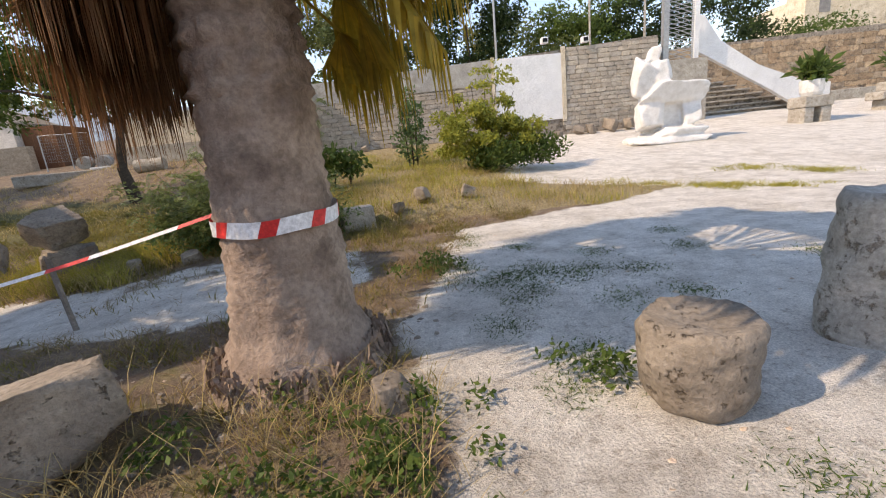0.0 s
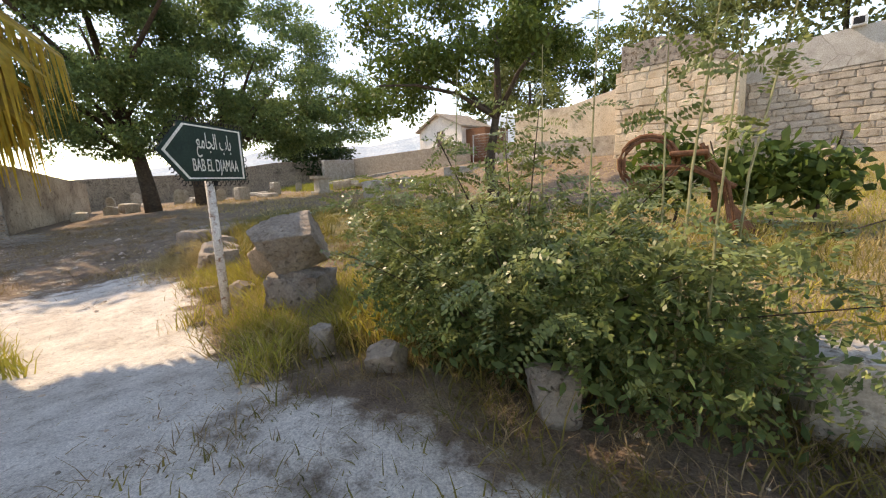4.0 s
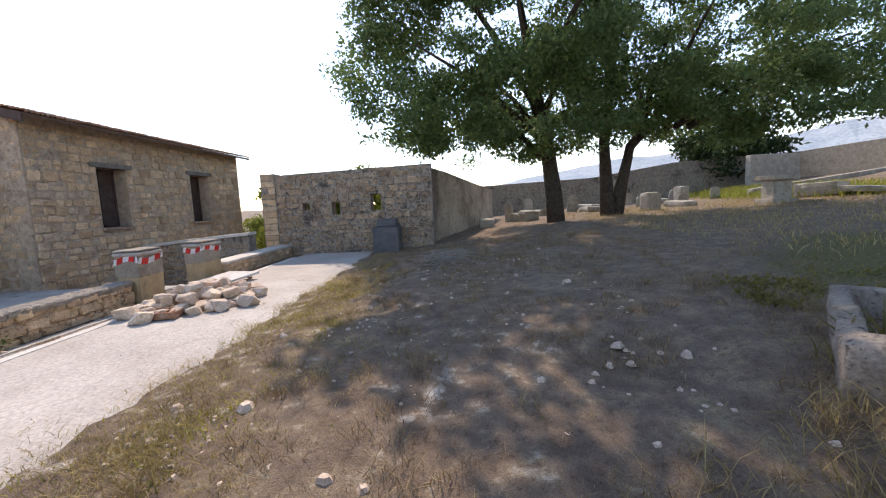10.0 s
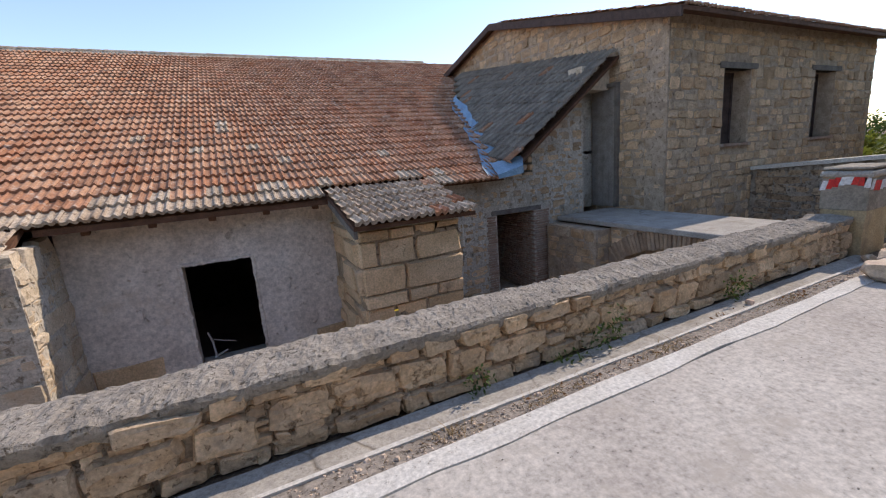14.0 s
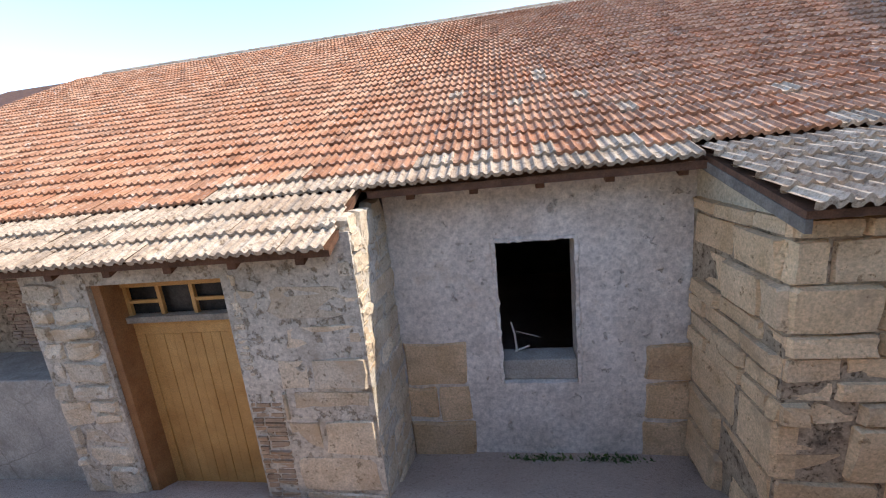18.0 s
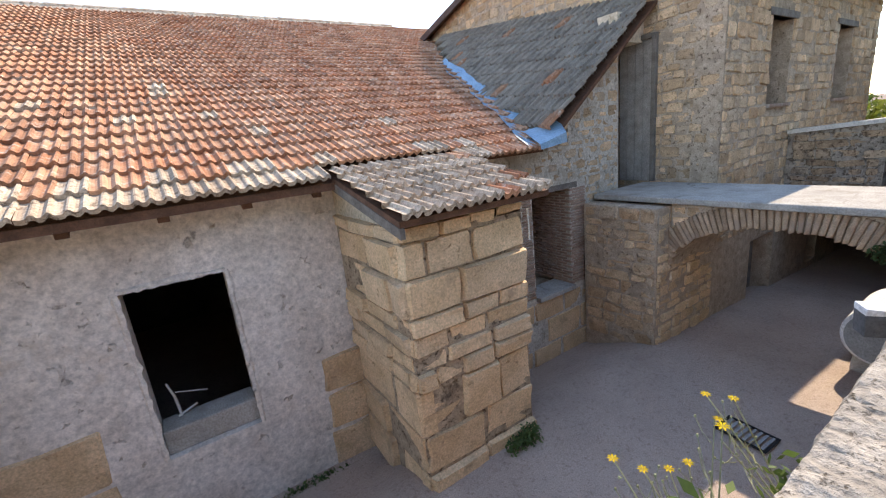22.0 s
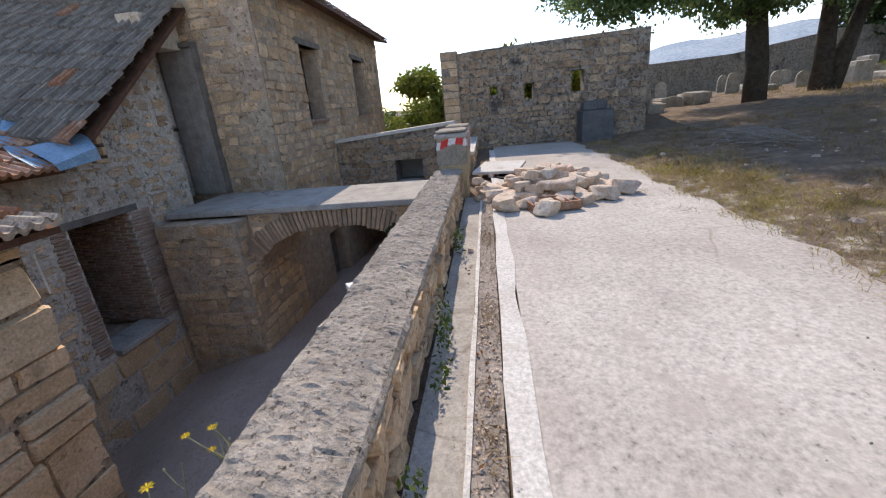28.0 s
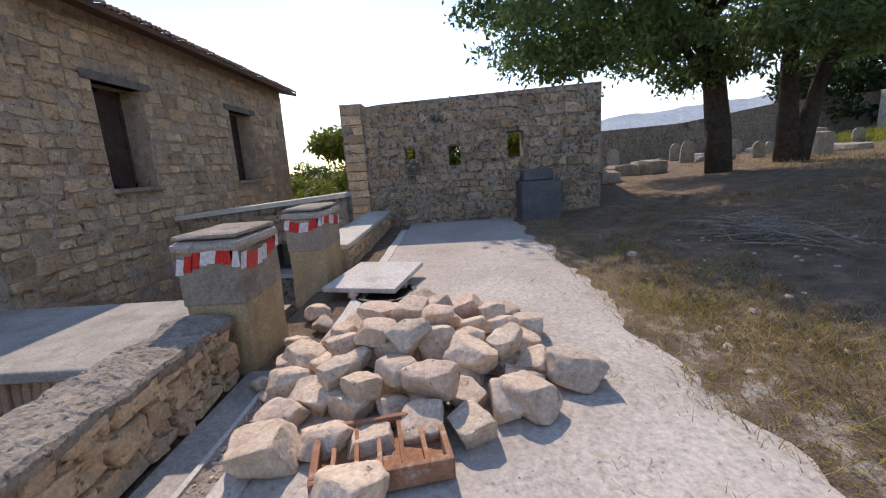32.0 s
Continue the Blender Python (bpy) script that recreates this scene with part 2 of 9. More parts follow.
M_CEMENT = surface("grey cement", (0.36, 0.33, 0.29), (0.50, 0.465, 0.41), 3, 0.95, 0.5, 45, (0.27, 0.24, 0.20), 2, 0.60, pits=(30, 0.36, (0.55, 0.5, 0.46)), cracks=(0.9, 0.01, (0.5, 0.46, 0.42)))
M_STRIP = surface("white cement strip", (0.58, 0.54, 0.48), (0.72, 0.69, 0.63), 2, 0.95, 0.4, 40, (0.46, 0.41, 0.35), 3, 0.62, pits=(26, 0.36, (0.6, 0.56, 0.52)))
M_CAP = surface("rough mortar cap", (0.28, 0.242, 0.198), (0.45, 0.392, 0.322), 6, 0.98, 1.0, 38, (0.31, 0.265, 0.215), 9, 0.62, pits=(34, 0.38, (0.66, 0.61, 0.56)), depth=0.07)
M_WOOD_DARK = surface("dark rafter wood", (0.10, 0.05, 0.03), (0.20, 0.10, 0.06), 6, 0.8, 0.3, 60, world_space=False)
M_WOOD_OLD = surface("old grey door wood", (0.15, 0.125, 0.105), (0.27, 0.235, 0.20), 5, 0.9, 0.4, 50)
M_SOIL = surface("dark gravelly soil", (0.26, 0.22, 0.18), (0.40, 0.345, 0.29), 6, 0.97, 0.8, 45, (0.14, 0.115, 0.095), 4, 0.6, pits=(30, 0.42, (0.6, 0.56, 0.52)))
M_WOOD_GREY = surface("bleached grey door wood", (0.27, 0.24, 0.21), (0.42, 0.38, 0.335), 5, 0.9, 0.4, 50)
M_WOOD_SHUT = surface("brown shutter wood", (0.075, 0.05, 0.042), (0.13, 0.09, 0.075), 7, 0.8, 0.3, 60)
M_DOOR = surface("varnished yellow door wood", (0.50, 0.265, 0.085), (0.64, 0.37, 0.135), 3, 0.5, 0.15, 70)
M_DOOR_EDGE = surface("red brown door lining", (0.26, 0.12, 0.05), (0.38, 0.19, 0.08), 4, 0.6, 0.2, 60)
M_PANE = surface("dark dusty glass", (0.02, 0.02, 0.02), (0.05, 0.048, 0.045), 5, 0.25, 0.1, 40)
# Dark tone chosen so that rooms behind openings look unlit.
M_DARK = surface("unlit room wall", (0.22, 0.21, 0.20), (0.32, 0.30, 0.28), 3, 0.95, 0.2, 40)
M_BLUE = surface("blue grey zinc flashing", (0.20, 0.33, 0.44), (0.30, 0.44, 0.55), 3, 0.5, 0.15, 30, (0.26, 0.33, 0.38), 2.5, 0.62, metal=0.2)
M_PILLAR = surface("rendered pillar", (0.28, 0.245, 0.20), (0.42, 0.365, 0.29), 4, 0.95, 0.4, 45, (0.16, 0.14, 0.11), 1.8, 0.6)
M_PILLAR_Y = surface("ochre rendered pillar side", (0.40, 0.30, 0.17), (0.52, 0.41, 0.25), 4, 0.95, 0.4, 45, (0.25, 0.2, 0.14), 1.8, 0.62)
M_WHITE = surface("white marble", (0.66, 0.63, 0.58), (0.82, 0.80, 0.76), 3, 0.7, 0.4, 40, (0.45, 0.41, 0.35), 2, 0.66, world_space=False)
M_WHITEWASH = surface("white wash", (0.72, 0.71, 0.69), (0.84, 0.83, 0.81), 1.5, 0.9, 0.2, 30, (0.58, 0.55, 0.5), 1.0, 0.68)
M_BOULDER = surface("pitted grey boulder", (0.23, 0.193, 0.155), (0.40, 0.348, 0.288), 3.5, 0.97, 1.0, 34, (0.24, 0.2, 0.165), 2.0, 0.62, [(0.75, 0.73, 0.7), (1.1, 1.05, 1.0), (0.95, 0.92, 0.88)], pits=(22, 0.38, (0.72, 0.69, 0.66)), depth=0.045)
M_LAMP = surface("grey lamp enamel", (0.26, 0.265, 0.265), (0.35, 0.355, 0.35), 6, 0.5, 0.1, 40, (0.3, 0.27, 0.23), 8, 0.62)
M_PILE = surface("cream field stone", (0.54, 0.44, 0.345), (0.76, 0.655, 0.535), 6, 0.95, 0.9, 35, (0.42, 0.28, 0.23), 5, 0.66, [(0.85, 0.82, 0.8), (1.15, 1.08, 1.0), (1.0, 0.93, 0.88), (1.05, 0.9, 0.86)], pits=(18, 0.34, (0.72, 0.66, 0.6)), depth=0.03)
M_TOMB = surface("pale tomb stone", (0.36, 0.32, 0.26), (0.54, 0.49, 0.42), 4, 0.95, 0.8, 40, (0.25, 0.22, 0.18), 3, 0.60, pits=(12, 0.42, (0.55, 0.5, 0.45)))
M_TAPE_W = surface("white tape film", (0.72, 0.72, 0.72), (0.82, 0.82, 0.82), 5, 0.4, 0.0, 40)
M_TAPE_R = surface("red tape film", (0.62, 0.03, 0.03), (0.75, 0.06, 0.05), 5, 0.4, 0.0, 40)
M_RUST = surface("rusty iron", (0.16, 0.07, 0.035), (0.28, 0.14, 0.08), 12, 0.85, 0.5, 60, metal=0.3)
M_POST = surface("flaking white post paint", (0.60, 0.57, 0.52), (0.72, 0.69, 0.64), 8, 0.7, 0.4, 60, (0.2, 0.085, 0.04), 17, 0.57)
M_SIGN = surface("dark green sign board", (0.012, 0.035, 0.03), (0.02, 0.05, 0.042), 3, 0.55, 0.1, 40)
M_SIGN_W = surface("white sign paint", (0.70, 0.70, 0.66), (0.78, 0.78, 0.74), 6, 0.7, 0.0, 40)
M_TANK = surface("dark grey tank metal", (0.10, 0.105, 0.11), (0.17, 0.17, 0.17), 3, 0.6, 0.3, 30, (0.22, 0.2, 0.17), 2, 0.62, metal=0.2)
M_IRON = surface("black wrought iron", (0.015, 0.015, 0.016), (0.03, 0.03, 0.03), 8, 0.6, 0.2, 50, metal=0.5)
M_BARK = surface("dark tree bark", (0.05, 0.038, 0.028), (0.105, 0.082, 0.062), 7, 0.95, 1.0, 30, world_space=False)
M_PALM_BARK = surface("grey brown palm bark", (0.23, 0.165, 0.125), (0.42, 0.32, 0.25), 5, 0.95, 1.0, 26, (0.12, 0.085, 0.065), 3, 0.6, depth=0.03)
LEAFY = [(0.68, 0.7, 0.5), (1.25, 1.14, 0.85), (0.92, 0.95, 0.75), (1.45, 1.27, 0.75)]
M_LEAF = surface("dark tree leaf", (0.085, 0.145, 0.075), (0.175, 0.26, 0.13), 1.2, 0.6, 0, 10, vary=LEAFY, vary_by="island", through=0.5)
M_LEAF_MID = surface("mid green leaf", (0.06, 0.105, 0.03), (0.11, 0.165, 0.05), 1.0, 0.6, 0, 10, vary=LEAFY, vary_by="island", through=0.35)
# Paler than the near leaves: distance haze is mixed into the colour.
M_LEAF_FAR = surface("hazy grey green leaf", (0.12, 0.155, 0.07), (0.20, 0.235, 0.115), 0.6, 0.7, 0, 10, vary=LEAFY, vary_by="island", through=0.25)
M_LEAF_YEL = surface("yellow green leaf", (0.23, 0.26, 0.055), (0.38, 0.395, 0.105), 1.5, 0.6, 0, 10, vary=LEAFY, vary_by="island", through=0.35)
M_LEAF_HEDGE = surface("sunny hedge leaf", (0.13, 0.17, 0.03), (0.25, 0.28, 0.07), 1.2, 0.6, 0, 10, vary=LEAFY, vary_by="island", through=0.35)
M_LEAF_CONIF = surface("dark conifer needle", (0.018, 0.04, 0.016), (0.045, 0.075, 0.028), 1.0, 0.7, 0, 10, vary=LEAFY, vary_by="island", through=0.15)
M_STRAW = surface("dry straw grass", (0.42, 0.325, 0.15), (0.62, 0.51, 0.27), 1.5, 0.85, 0, 10, vary=[(0.55, 0.5, 0.42), (1.1, 1.06, 0.98), (0.85, 0.8, 0.66)], vary_by="island", through=0.3)
M_STRAW_DARK = surface("weathered brown straw", (0.27, 0.195, 0.11), (0.44, 0.335, 0.195), 1.5, 0.9, 0, 10, vary=[(0.55, 0.5, 0.45), (1.15, 1.1, 1.05), (0.8, 0.75, 0.68)], vary_by="island", through=0.2)
M_VERGE = surface("fresh yellow green grass", (0.27, 0.27, 0.06), (0.45, 0.42, 0.12), 1.5, 0.75, 0, 10, vary=LEAFY, vary_by="island", through=0.4)
M_GRASS = surface("green grass blade", (0.16, 0.15, 0.055), (0.29, 0.25, 0.1), 1.0, 0.75, 0, 10, vary=LEAFY, vary_by="island", through=0.4)
M_FROND_DEAD = surface("dead palm frond", (0.25, 0.13, 0.065), (0.44, 0.27, 0.155), 3, 0.85, 0, 10, vary=[(0.55, 0.5, 0.45), (1.1, 1, 0.9), (0.85, 0.75, 0.65)], vary_by="island", through=0.3)
M_FROND = surface("yellow green palm frond", (0.30, 0.21, 0.03), (0.46, 0.34, 0.06), 2, 0.6, 0, 10, vary=LEAFY, vary_by="island", through=0.4)
M_TWIG = surface("pale dry twig", (0.26, 0.22, 0.18), (0.42, 0.37, 0.31), 8, 0.9, 0.2, 40)
M_STEM = surface("grey green stem", (0.24, 0.24, 0.12), (0.36, 0.35, 0.2), 5, 0.8, 0, 30)
M_FLOWER = surface("yellow petal", (0.75, 0.50, 0.01), (0.85, 0.62, 0.03), 5, 0.7, 0, 30, through=0.3)
# Air haze over the distance is painted into this pale blue grey.
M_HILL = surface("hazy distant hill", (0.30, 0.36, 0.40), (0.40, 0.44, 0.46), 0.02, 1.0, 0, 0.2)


def ground_material():
    m = bpy.data.materials.new("earth")
    m.use_nodes = True
    nt = m.node_tree
    bsdf = nt.nodes["Principled BSDF"]
    vec = nt.nodes.new("ShaderNodeNewGeometry").outputs["Position"]
    att = nt.nodes.new("ShaderNodeAttribute")
    att.attribute_name = "cover"
    sep = nt.nodes.new("ShaderNodeSeparateColor")
    nt.links.new(att.outputs["Color"], sep.inputs[0])
    n1, n2, n3, n4 = (noise_node(nt, s, 6, 0.65, vec=vec) for s in (0.7, 4, 22, 90))
    soil = ramp(nt, n2.outputs[0], [(0.3, (0.16, 0.115, 0.083)), (0.7, (0.34, 0.255, 0.185))]).outputs[0]
    chalk = ramp(nt, n2.outputs[0], [(0.3, (0.50, 0.45, 0.385)), (0.47, (0.70, 0.645, 0.565)), (0.68, (0.86, 0.80, 0.71))]).outputs[0]
    chalk = mix(nt, ramp(nt, n1.outputs[0], [(0.52, (0, 0, 0)), (0.72, (0.5, 0.5, 0.5))]).outputs[0], chalk, (0.42, 0.35, 0.27))
    straw = ramp(nt, n3.outputs[0], [(0.3, (0.22, 0.165, 0.09)), (0.7, (0.46, 0.37, 0.215))]).outputs[0]
    green = ramp(nt, n3.outputs[0], [(0.3, (0.115, 0.105, 0.045)), (0.7, (0.225, 0.2, 0.09))]).outputs[0]

    def edge(weight):
        add = nt.nodes.new("ShaderNodeMath")
        add.operation = "ADD"
        nt.links.new(weight, add.inputs[0])
        nt.links.new(n2.outputs[0], add.inputs[1])
        return ramp(nt, add.outputs[0], [(0.76, (0, 0, 0)), (1.24, (1, 1, 1))]).outputs[0]

    col = mix(nt, edge(sep.outputs[2]), soil, straw)
    col = mix(nt, edge(sep.outputs[1]), col, green)
    col = mix(nt, edge(sep.outputs[0]), col, chalk)
    dust = ramp(nt, n1.outputs[0], [(0.3, (0.49, 0.38, 0.31)), (0.7, (0.65, 0.525, 0.435))]).outputs[0]
    col = mix(nt, att.outputs["Alpha"], col, dust)
    col = mix(nt, 0.85, col, ramp(nt, n4.outputs[0], [(0.3, (0.5, 0.5, 0.5)), (0.7, (1.25, 1.25, 1.25))]).outputs[0], "MULTIPLY")
    col = mix(nt, 1.0, col, ramp(nt, n3.outputs[0], [(0.34, (0.72, 0.69, 0.66)), (0.46, (1, 1, 1))]).outputs[0], "MULTIPLY")
    nt.links.new(col, bsdf.inputs["Base Color"])
    bsdf.inputs["Roughness"].default_value = 0.97
    bsdf.inputs["Specular IOR Level"].default_value = 0.15
    b = nt.nodes.new("ShaderNodeBump")
    b.inputs["Strength"].default_value, b.inputs["Distance"].default_value = 1.0, 0.05
    nt.links.new(mix(nt, 0.4, mix(nt, 0.5, n2.outputs[0], n3.outputs[0]), n4.outputs[0]), b.inputs["Height"])
    nt.links.new(b.outputs[0], bsdf.inputs["Normal"])
    return m


M_GROUND = ground_material()

# ---- mesh helpers ----
RNG = np.random.default_rng(7)


class Geo:
    """Vertices and faces gathered into one mesh."""

    def __init__(self):
        self.v, self.f = [], []

    def add(self, verts, faces):
        n = len(self.v)
        self.v += [tuple(p) for p in verts]
        self.f += [tuple(i + n for i in f) for f in faces]
        return self

    def box(self, x0, x1, y0, y1, z0, z1, m=None):
        p = [Vector((x, y, z)) for z in (z0, z1) for y in (y0, y1) for x in (x0, x1)]
        if m is not None:
            p = [m @ q for q in p]
        return self.add(p, [(0, 2, 3, 1), (4, 5, 7, 6), (0, 1, 5, 4), (2, 6, 7, 3), (0, 4, 6, 2), (1, 3, 7, 5)])

    def prism(self, outline, axis, a, b):
        """An outline in the two other axes, pushed from a to b along an axis."""
        put = {"x": lambda u, v, w: (w, u, v), "y": lambda u, v, w: (u, w, v), "z": lambda u, v, w: (u, v, w)}[axis]
        n = len(outline)
        verts = [put(u, v, a) for u, v in outline] + [put(u, v, b) for u, v in outline]
        return self.add(verts, [tuple(range(n))[::-1], tuple(range(n, 2 * n))] + [(i, (i + 1) % n, n + (i + 1) % n, n + i) for i in range(n)])

    def tube(self, points, radii, n=8, wobble=0.0):
        rings = []
        pts = [Vector(p) for p in points]
        for i, p in enumerate(pts):
            d = (pts[min(i + 1, len(pts) - 1)] - pts[max(i - 1, 0)]).normalized()
            a = d.orthogonal().normalized() if abs(d.z) < 0.95 else Vector((1, 0, 0))
            a = (a - d * a.dot(d)).normalized()
            b = d.cross(a)
            rings.append([p + (a * math.cos(k * 2 * math.pi / n) + b * math.sin(k * 2 * math.pi / n)) * radii[i] * (1 + wobble * (RNG.random() - 0.5)) for k in range(n)])
        verts = [q for r in rings for q in r]
        faces = [(i * n + k, i * n + (k + 1) % n, (i + 1) * n + (k + 1) % n, (i + 1) * n + k) for i in range(len(pts) - 1) for k in range(n)]
        faces += [tuple(range(n))[::-1], tuple(range((len(pts) - 1) * n, len(pts) * n))]
        return self.add(verts, faces)

    def mesh(self, name, material, smooth=False):
        me = bpy.data.meshes.new(name)
        me.from_pydata(self.v, [], self.f)
        me.materials.append(material)
        if smooth:
            me.polygons.foreach_set("use_smooth", [True] * len(me.polygons))
        me.update()
        return me


def fix_normals(me):
    bm = bmesh.new()
    bm.from_mesh(me)
    if len(bm.verts) < 3000:
        bmesh.ops.remove_doubles(bm, verts=bm.verts, dist=1e-5)
    bmesh.ops.recalc_face_normals(bm, faces=bm.faces)
    bm.to_mesh(me)
    bm.free()
    return me


def part(name, geo, material, parent, label="", smooth=False, bevel=0.0):
    me = geo if isinstance(geo, bpy.types.Mesh) else fix_normals(geo.mesh(name, material, smooth))
    ob = new(name, me)
    ob.parent = parent
    if bevel:
        b = ob.modifiers.new("bevel", "BEVEL")
        b.width, b.segments, b.limit_method = bevel, 2, "ANGLE"
    return tagged(ob, label)


def thing(name, label, category, geo=None, material=None, kind="", group="", at=None, smooth=False, bevel=0.0):
    """A top-level object: a mesh of its own, or an Empty for parts."""
    ob = part(name, geo, material, None, "", smooth, bevel) if geo is not None else new(name)
    if at is not None:
        ob.matrix_world = at if isinstance(at, Matrix) else Matrix.Translation(at)
    return tagged(ob, label, category, group, kind)


def wall_boxes(geo, x0, x1, y0, y1, z0, z1, holes=()):
    """A wall along x with rectangular holes (x0, x1, z0, z1) through it."""
    xs = sorted({x0, x1, *[h[0] for h in holes], *[h[1] for h in holes]})
    for a, b in zip(xs, xs[1:]):
        cuts = sorted((h[2], h[3]) for h in holes if h[0] <= a and h[1] >= b)
        z = z0
        for c, d in cuts:
            if c > z:
                geo.box(a, b, y0, y1, z, c)
            z = d
        if z < z1:
            geo.box(a, b, y0, y1, z, z1)
    return geo


def rough_stone(size, seed, cuts=4, jag=0.2, ease=0.0):
    """A broken stone mesh with worn facets, about size = (x, y, z) across, resting at z = 0."""
    bm = bmesh.new()
    bmesh.ops.create_icosphere(bm, subdivisions=cuts, radius=0.5)
    rr = random.Random(seed)
    tilt = Matrix.Rotation(rr.uniform(-0.35, 0.35), 3, "X") @ Matrix.Rotation(rr.uniform(-0.35, 0.35), 3, "Y")
    planes = [(tilt @ (Vector(d) + Vector((rr.uniform(-0.25, 0.25), rr.uniform(-0.25, 0.25), rr.uniform(-0.25, 0.25)))).normalized(), rr.uniform(0.24, 0.33) + ease) for d in ((1, 0, 0), (-1, 0, 0), (0, 1, 0), (0, -1, 0), (0, 0, 1), (0, 0, -1))]
    for _ in range(5):
        d = Vector((rr.uniform(-1, 1), rr.uniform(-1, 1), rr.uniform(-1, 1))).normalized()
        planes.append((d, rr.uniform(0.30, 0.38) + 0.6 * ease))
    off = Vector((rr.uniform(-50, 50), rr.uniform(-50, 50), seed))
    for v in bm.verts:
        for d, r in planes:
            k = v.co.dot(d)
            if k > r:
                v.co -= d * (k - r) * 0.97
        n = noise.fractal(v.co * 4 + off, 1.0, 2.0, 4)
        v.co *= 1 + jag * (0.3 * n + 0.2 * noise.fractal(v.co * 13 + off, 0.7, 2.0, 3) - 0.25 * max(0.0, noise.noise(v.co * 8 - off) - 0.25))
    lo, hi = [min(v.co[k] for v in bm.verts) for k in range(3)], [max(v.co[k] for v in bm.verts) for k in range(3)]
    for v in bm.verts:
        v.co = Vector([((v.co[k] - lo[k]) / (hi[k] - lo[k]) - (0.5 if k < 2 else 0)) * size[k] for k in range(3)])
    me = bpy.data.meshes.new("stone")
    bm.to_mesh(me)
    bm.free()
    me.polygons.foreach_set("use_smooth", [True] * len(me.polygons))
    return me


def worn_box(x0, x1, y0, y1, z0, z1, seed=0, wear=0.02, step=0.09):
    """A cut block with chipped, rounded edges and uneven faces, as Geo."""
    c = Vector(((x0 + x1) / 2, (y0 + y1) / 2, (z0 + z1) / 2))
    h = Vector(((x1 - x0) / 2, (y1 - y0) / 2, (z1 - z0) / 2))
    n = [max(2, min(14, int(2 * q / step))) for q in h]
    g = Geo()
    for ax in range(3):
        b, d = (ax + 1) % 3, (ax + 2) % 3
        for s in (-1, 1):
            vs = []
            for i in range(n[b] + 1):
                for j in range(n[d] + 1):
                    p = Vector((0, 0, 0))
                    p[ax], p[b], p[d] = s * h[ax], (2 * i / n[b] - 1) * h[b], (2 * j / n[d] - 1) * h[d]
                    near = [max(0.0, 1 - (h[k] - abs(p[k])) / (3 * wear)) for k in range(3)]
                    k1 = noise.fractal((p + c) * 5 + Vector((seed * 7.3, 0, 0)), 1, 2, 4)
                    both = sorted(near)[1]
                    q = Vector([p[k] - math.copysign(1, p[k]) * near[k] * wear * (both * (0.5 + 0.7 * abs(k1)) + 0.5 * max(0.0, -k1)) for k in range(3)])
                    vs.append(c + q)
            m = n[d] + 1
            f = [(i * m + j, (i + 1) * m + j, (i + 1) * m + j + 1, i * m + j + 1) for i in range(n[b]) for j in range(n[d])]
            g.add(vs, f if s > 0 else [q[::-1] for q in f])
    return g


def leaves(centres, radii, count, size, material, seed=1, droop=0.3, long=1.8, hollow=0.35, name="leaf"):
    """Many small leaves in a set of round clumps, gathered in one mesh: each a folded quad pair."""
    rng = np.random.default_rng(seed)
    centres, radii = np.array(centres, float), np.array(radii, float)
    if radii.ndim == 1:
        radii = np.stack([radii] * 3, 1)
    vol = radii.prod(1)
    pick = rng.choice(len(centres), count, p=vol / vol.sum())
    d = rng.normal(size=(count, 3))
    d /= np.linalg.norm(d, axis=1, keepdims=True)
    r = (hollow + (1 - hollow) * rng.random(count) ** 0.5)[:, None]
    pos = centres[pick] + d * r * radii[pick] * (0.75 + 0.5 * rng.random((count, 1)))
    ax = rng.normal(size=(count, 3))
    ax[:, 2] -= droop
    ax /= np.linalg.norm(ax, axis=1, keepdims=True)
    side = np.cross(ax, rng.normal(size=(count, 3)))
    side /= np.linalg.norm(side, axis=1, keepdims=True) + 1e-9
    s = size * (0.6 + 0.8 * rng.random((count, 1)))
    a, b, c, e = pos, pos + ax * s * long * 0.5 + side * s * 0.42, pos + ax * s * long, pos + ax * s * long * 0.5 - side * s * 0.42
    verts = np.stack([a, b, c, e], 1).reshape(-1, 3)
    return quads(verts, count, material, name)


def quads(verts, count, material, name):
    me = bpy.data.meshes.new(name)
    me.vertices.add(len(verts))
    me.vertices.foreach_set("co", verts.ravel())
    me.loops.add(count * 4)
    me.loops.foreach_set("vertex_index", np.arange(count * 4))
    me.polygons.add(count)
    me.polygons.foreach_set("loop_start", np.arange(count) * 4)
    me.polygons.foreach_set("loop_total", np.full(count, 4))
    me.materials.append(material)
    me.update(calc_edges=True)
    return me


def blades(points, height, width, lean, material, seed=1, name="grass"):
    """Grass: thin bent blades, two quads each, standing at the given points."""
    rng = np.random.default_rng(seed)
    p = np.array(points, float)
    n = len(p)
    a = rng.random(n) * 2 * np.pi
    h = height * (0.4 + 0.9 * rng.random(n))
    across = np.stack([np.cos(a), np.sin(a), 0 * a], 1) * (width * (0.6 + 0.8 * rng.random(n)))[:, None]
    b = rng.random(n) * 2 * np.pi
    out = np.stack([np.cos(b), np.sin(b), 0 * b], 1) * (lean * h * (0.3 + rng.random(n)))[:, None]
    up = np.stack([0 * h, 0 * h, h], 1)
    mid, top = p + up * 0.55 + out * 0.35, p + up * 0.92 + out
    v = np.stack([p - across, p + across, mid + across * 0.7, mid - across * 0.7, mid - across * 0.7, mid + across * 0.7, top + across * 0.12, top - across * 0.12], 1).reshape(-1, 3)
    return quads(v, 2 * n, material, name)


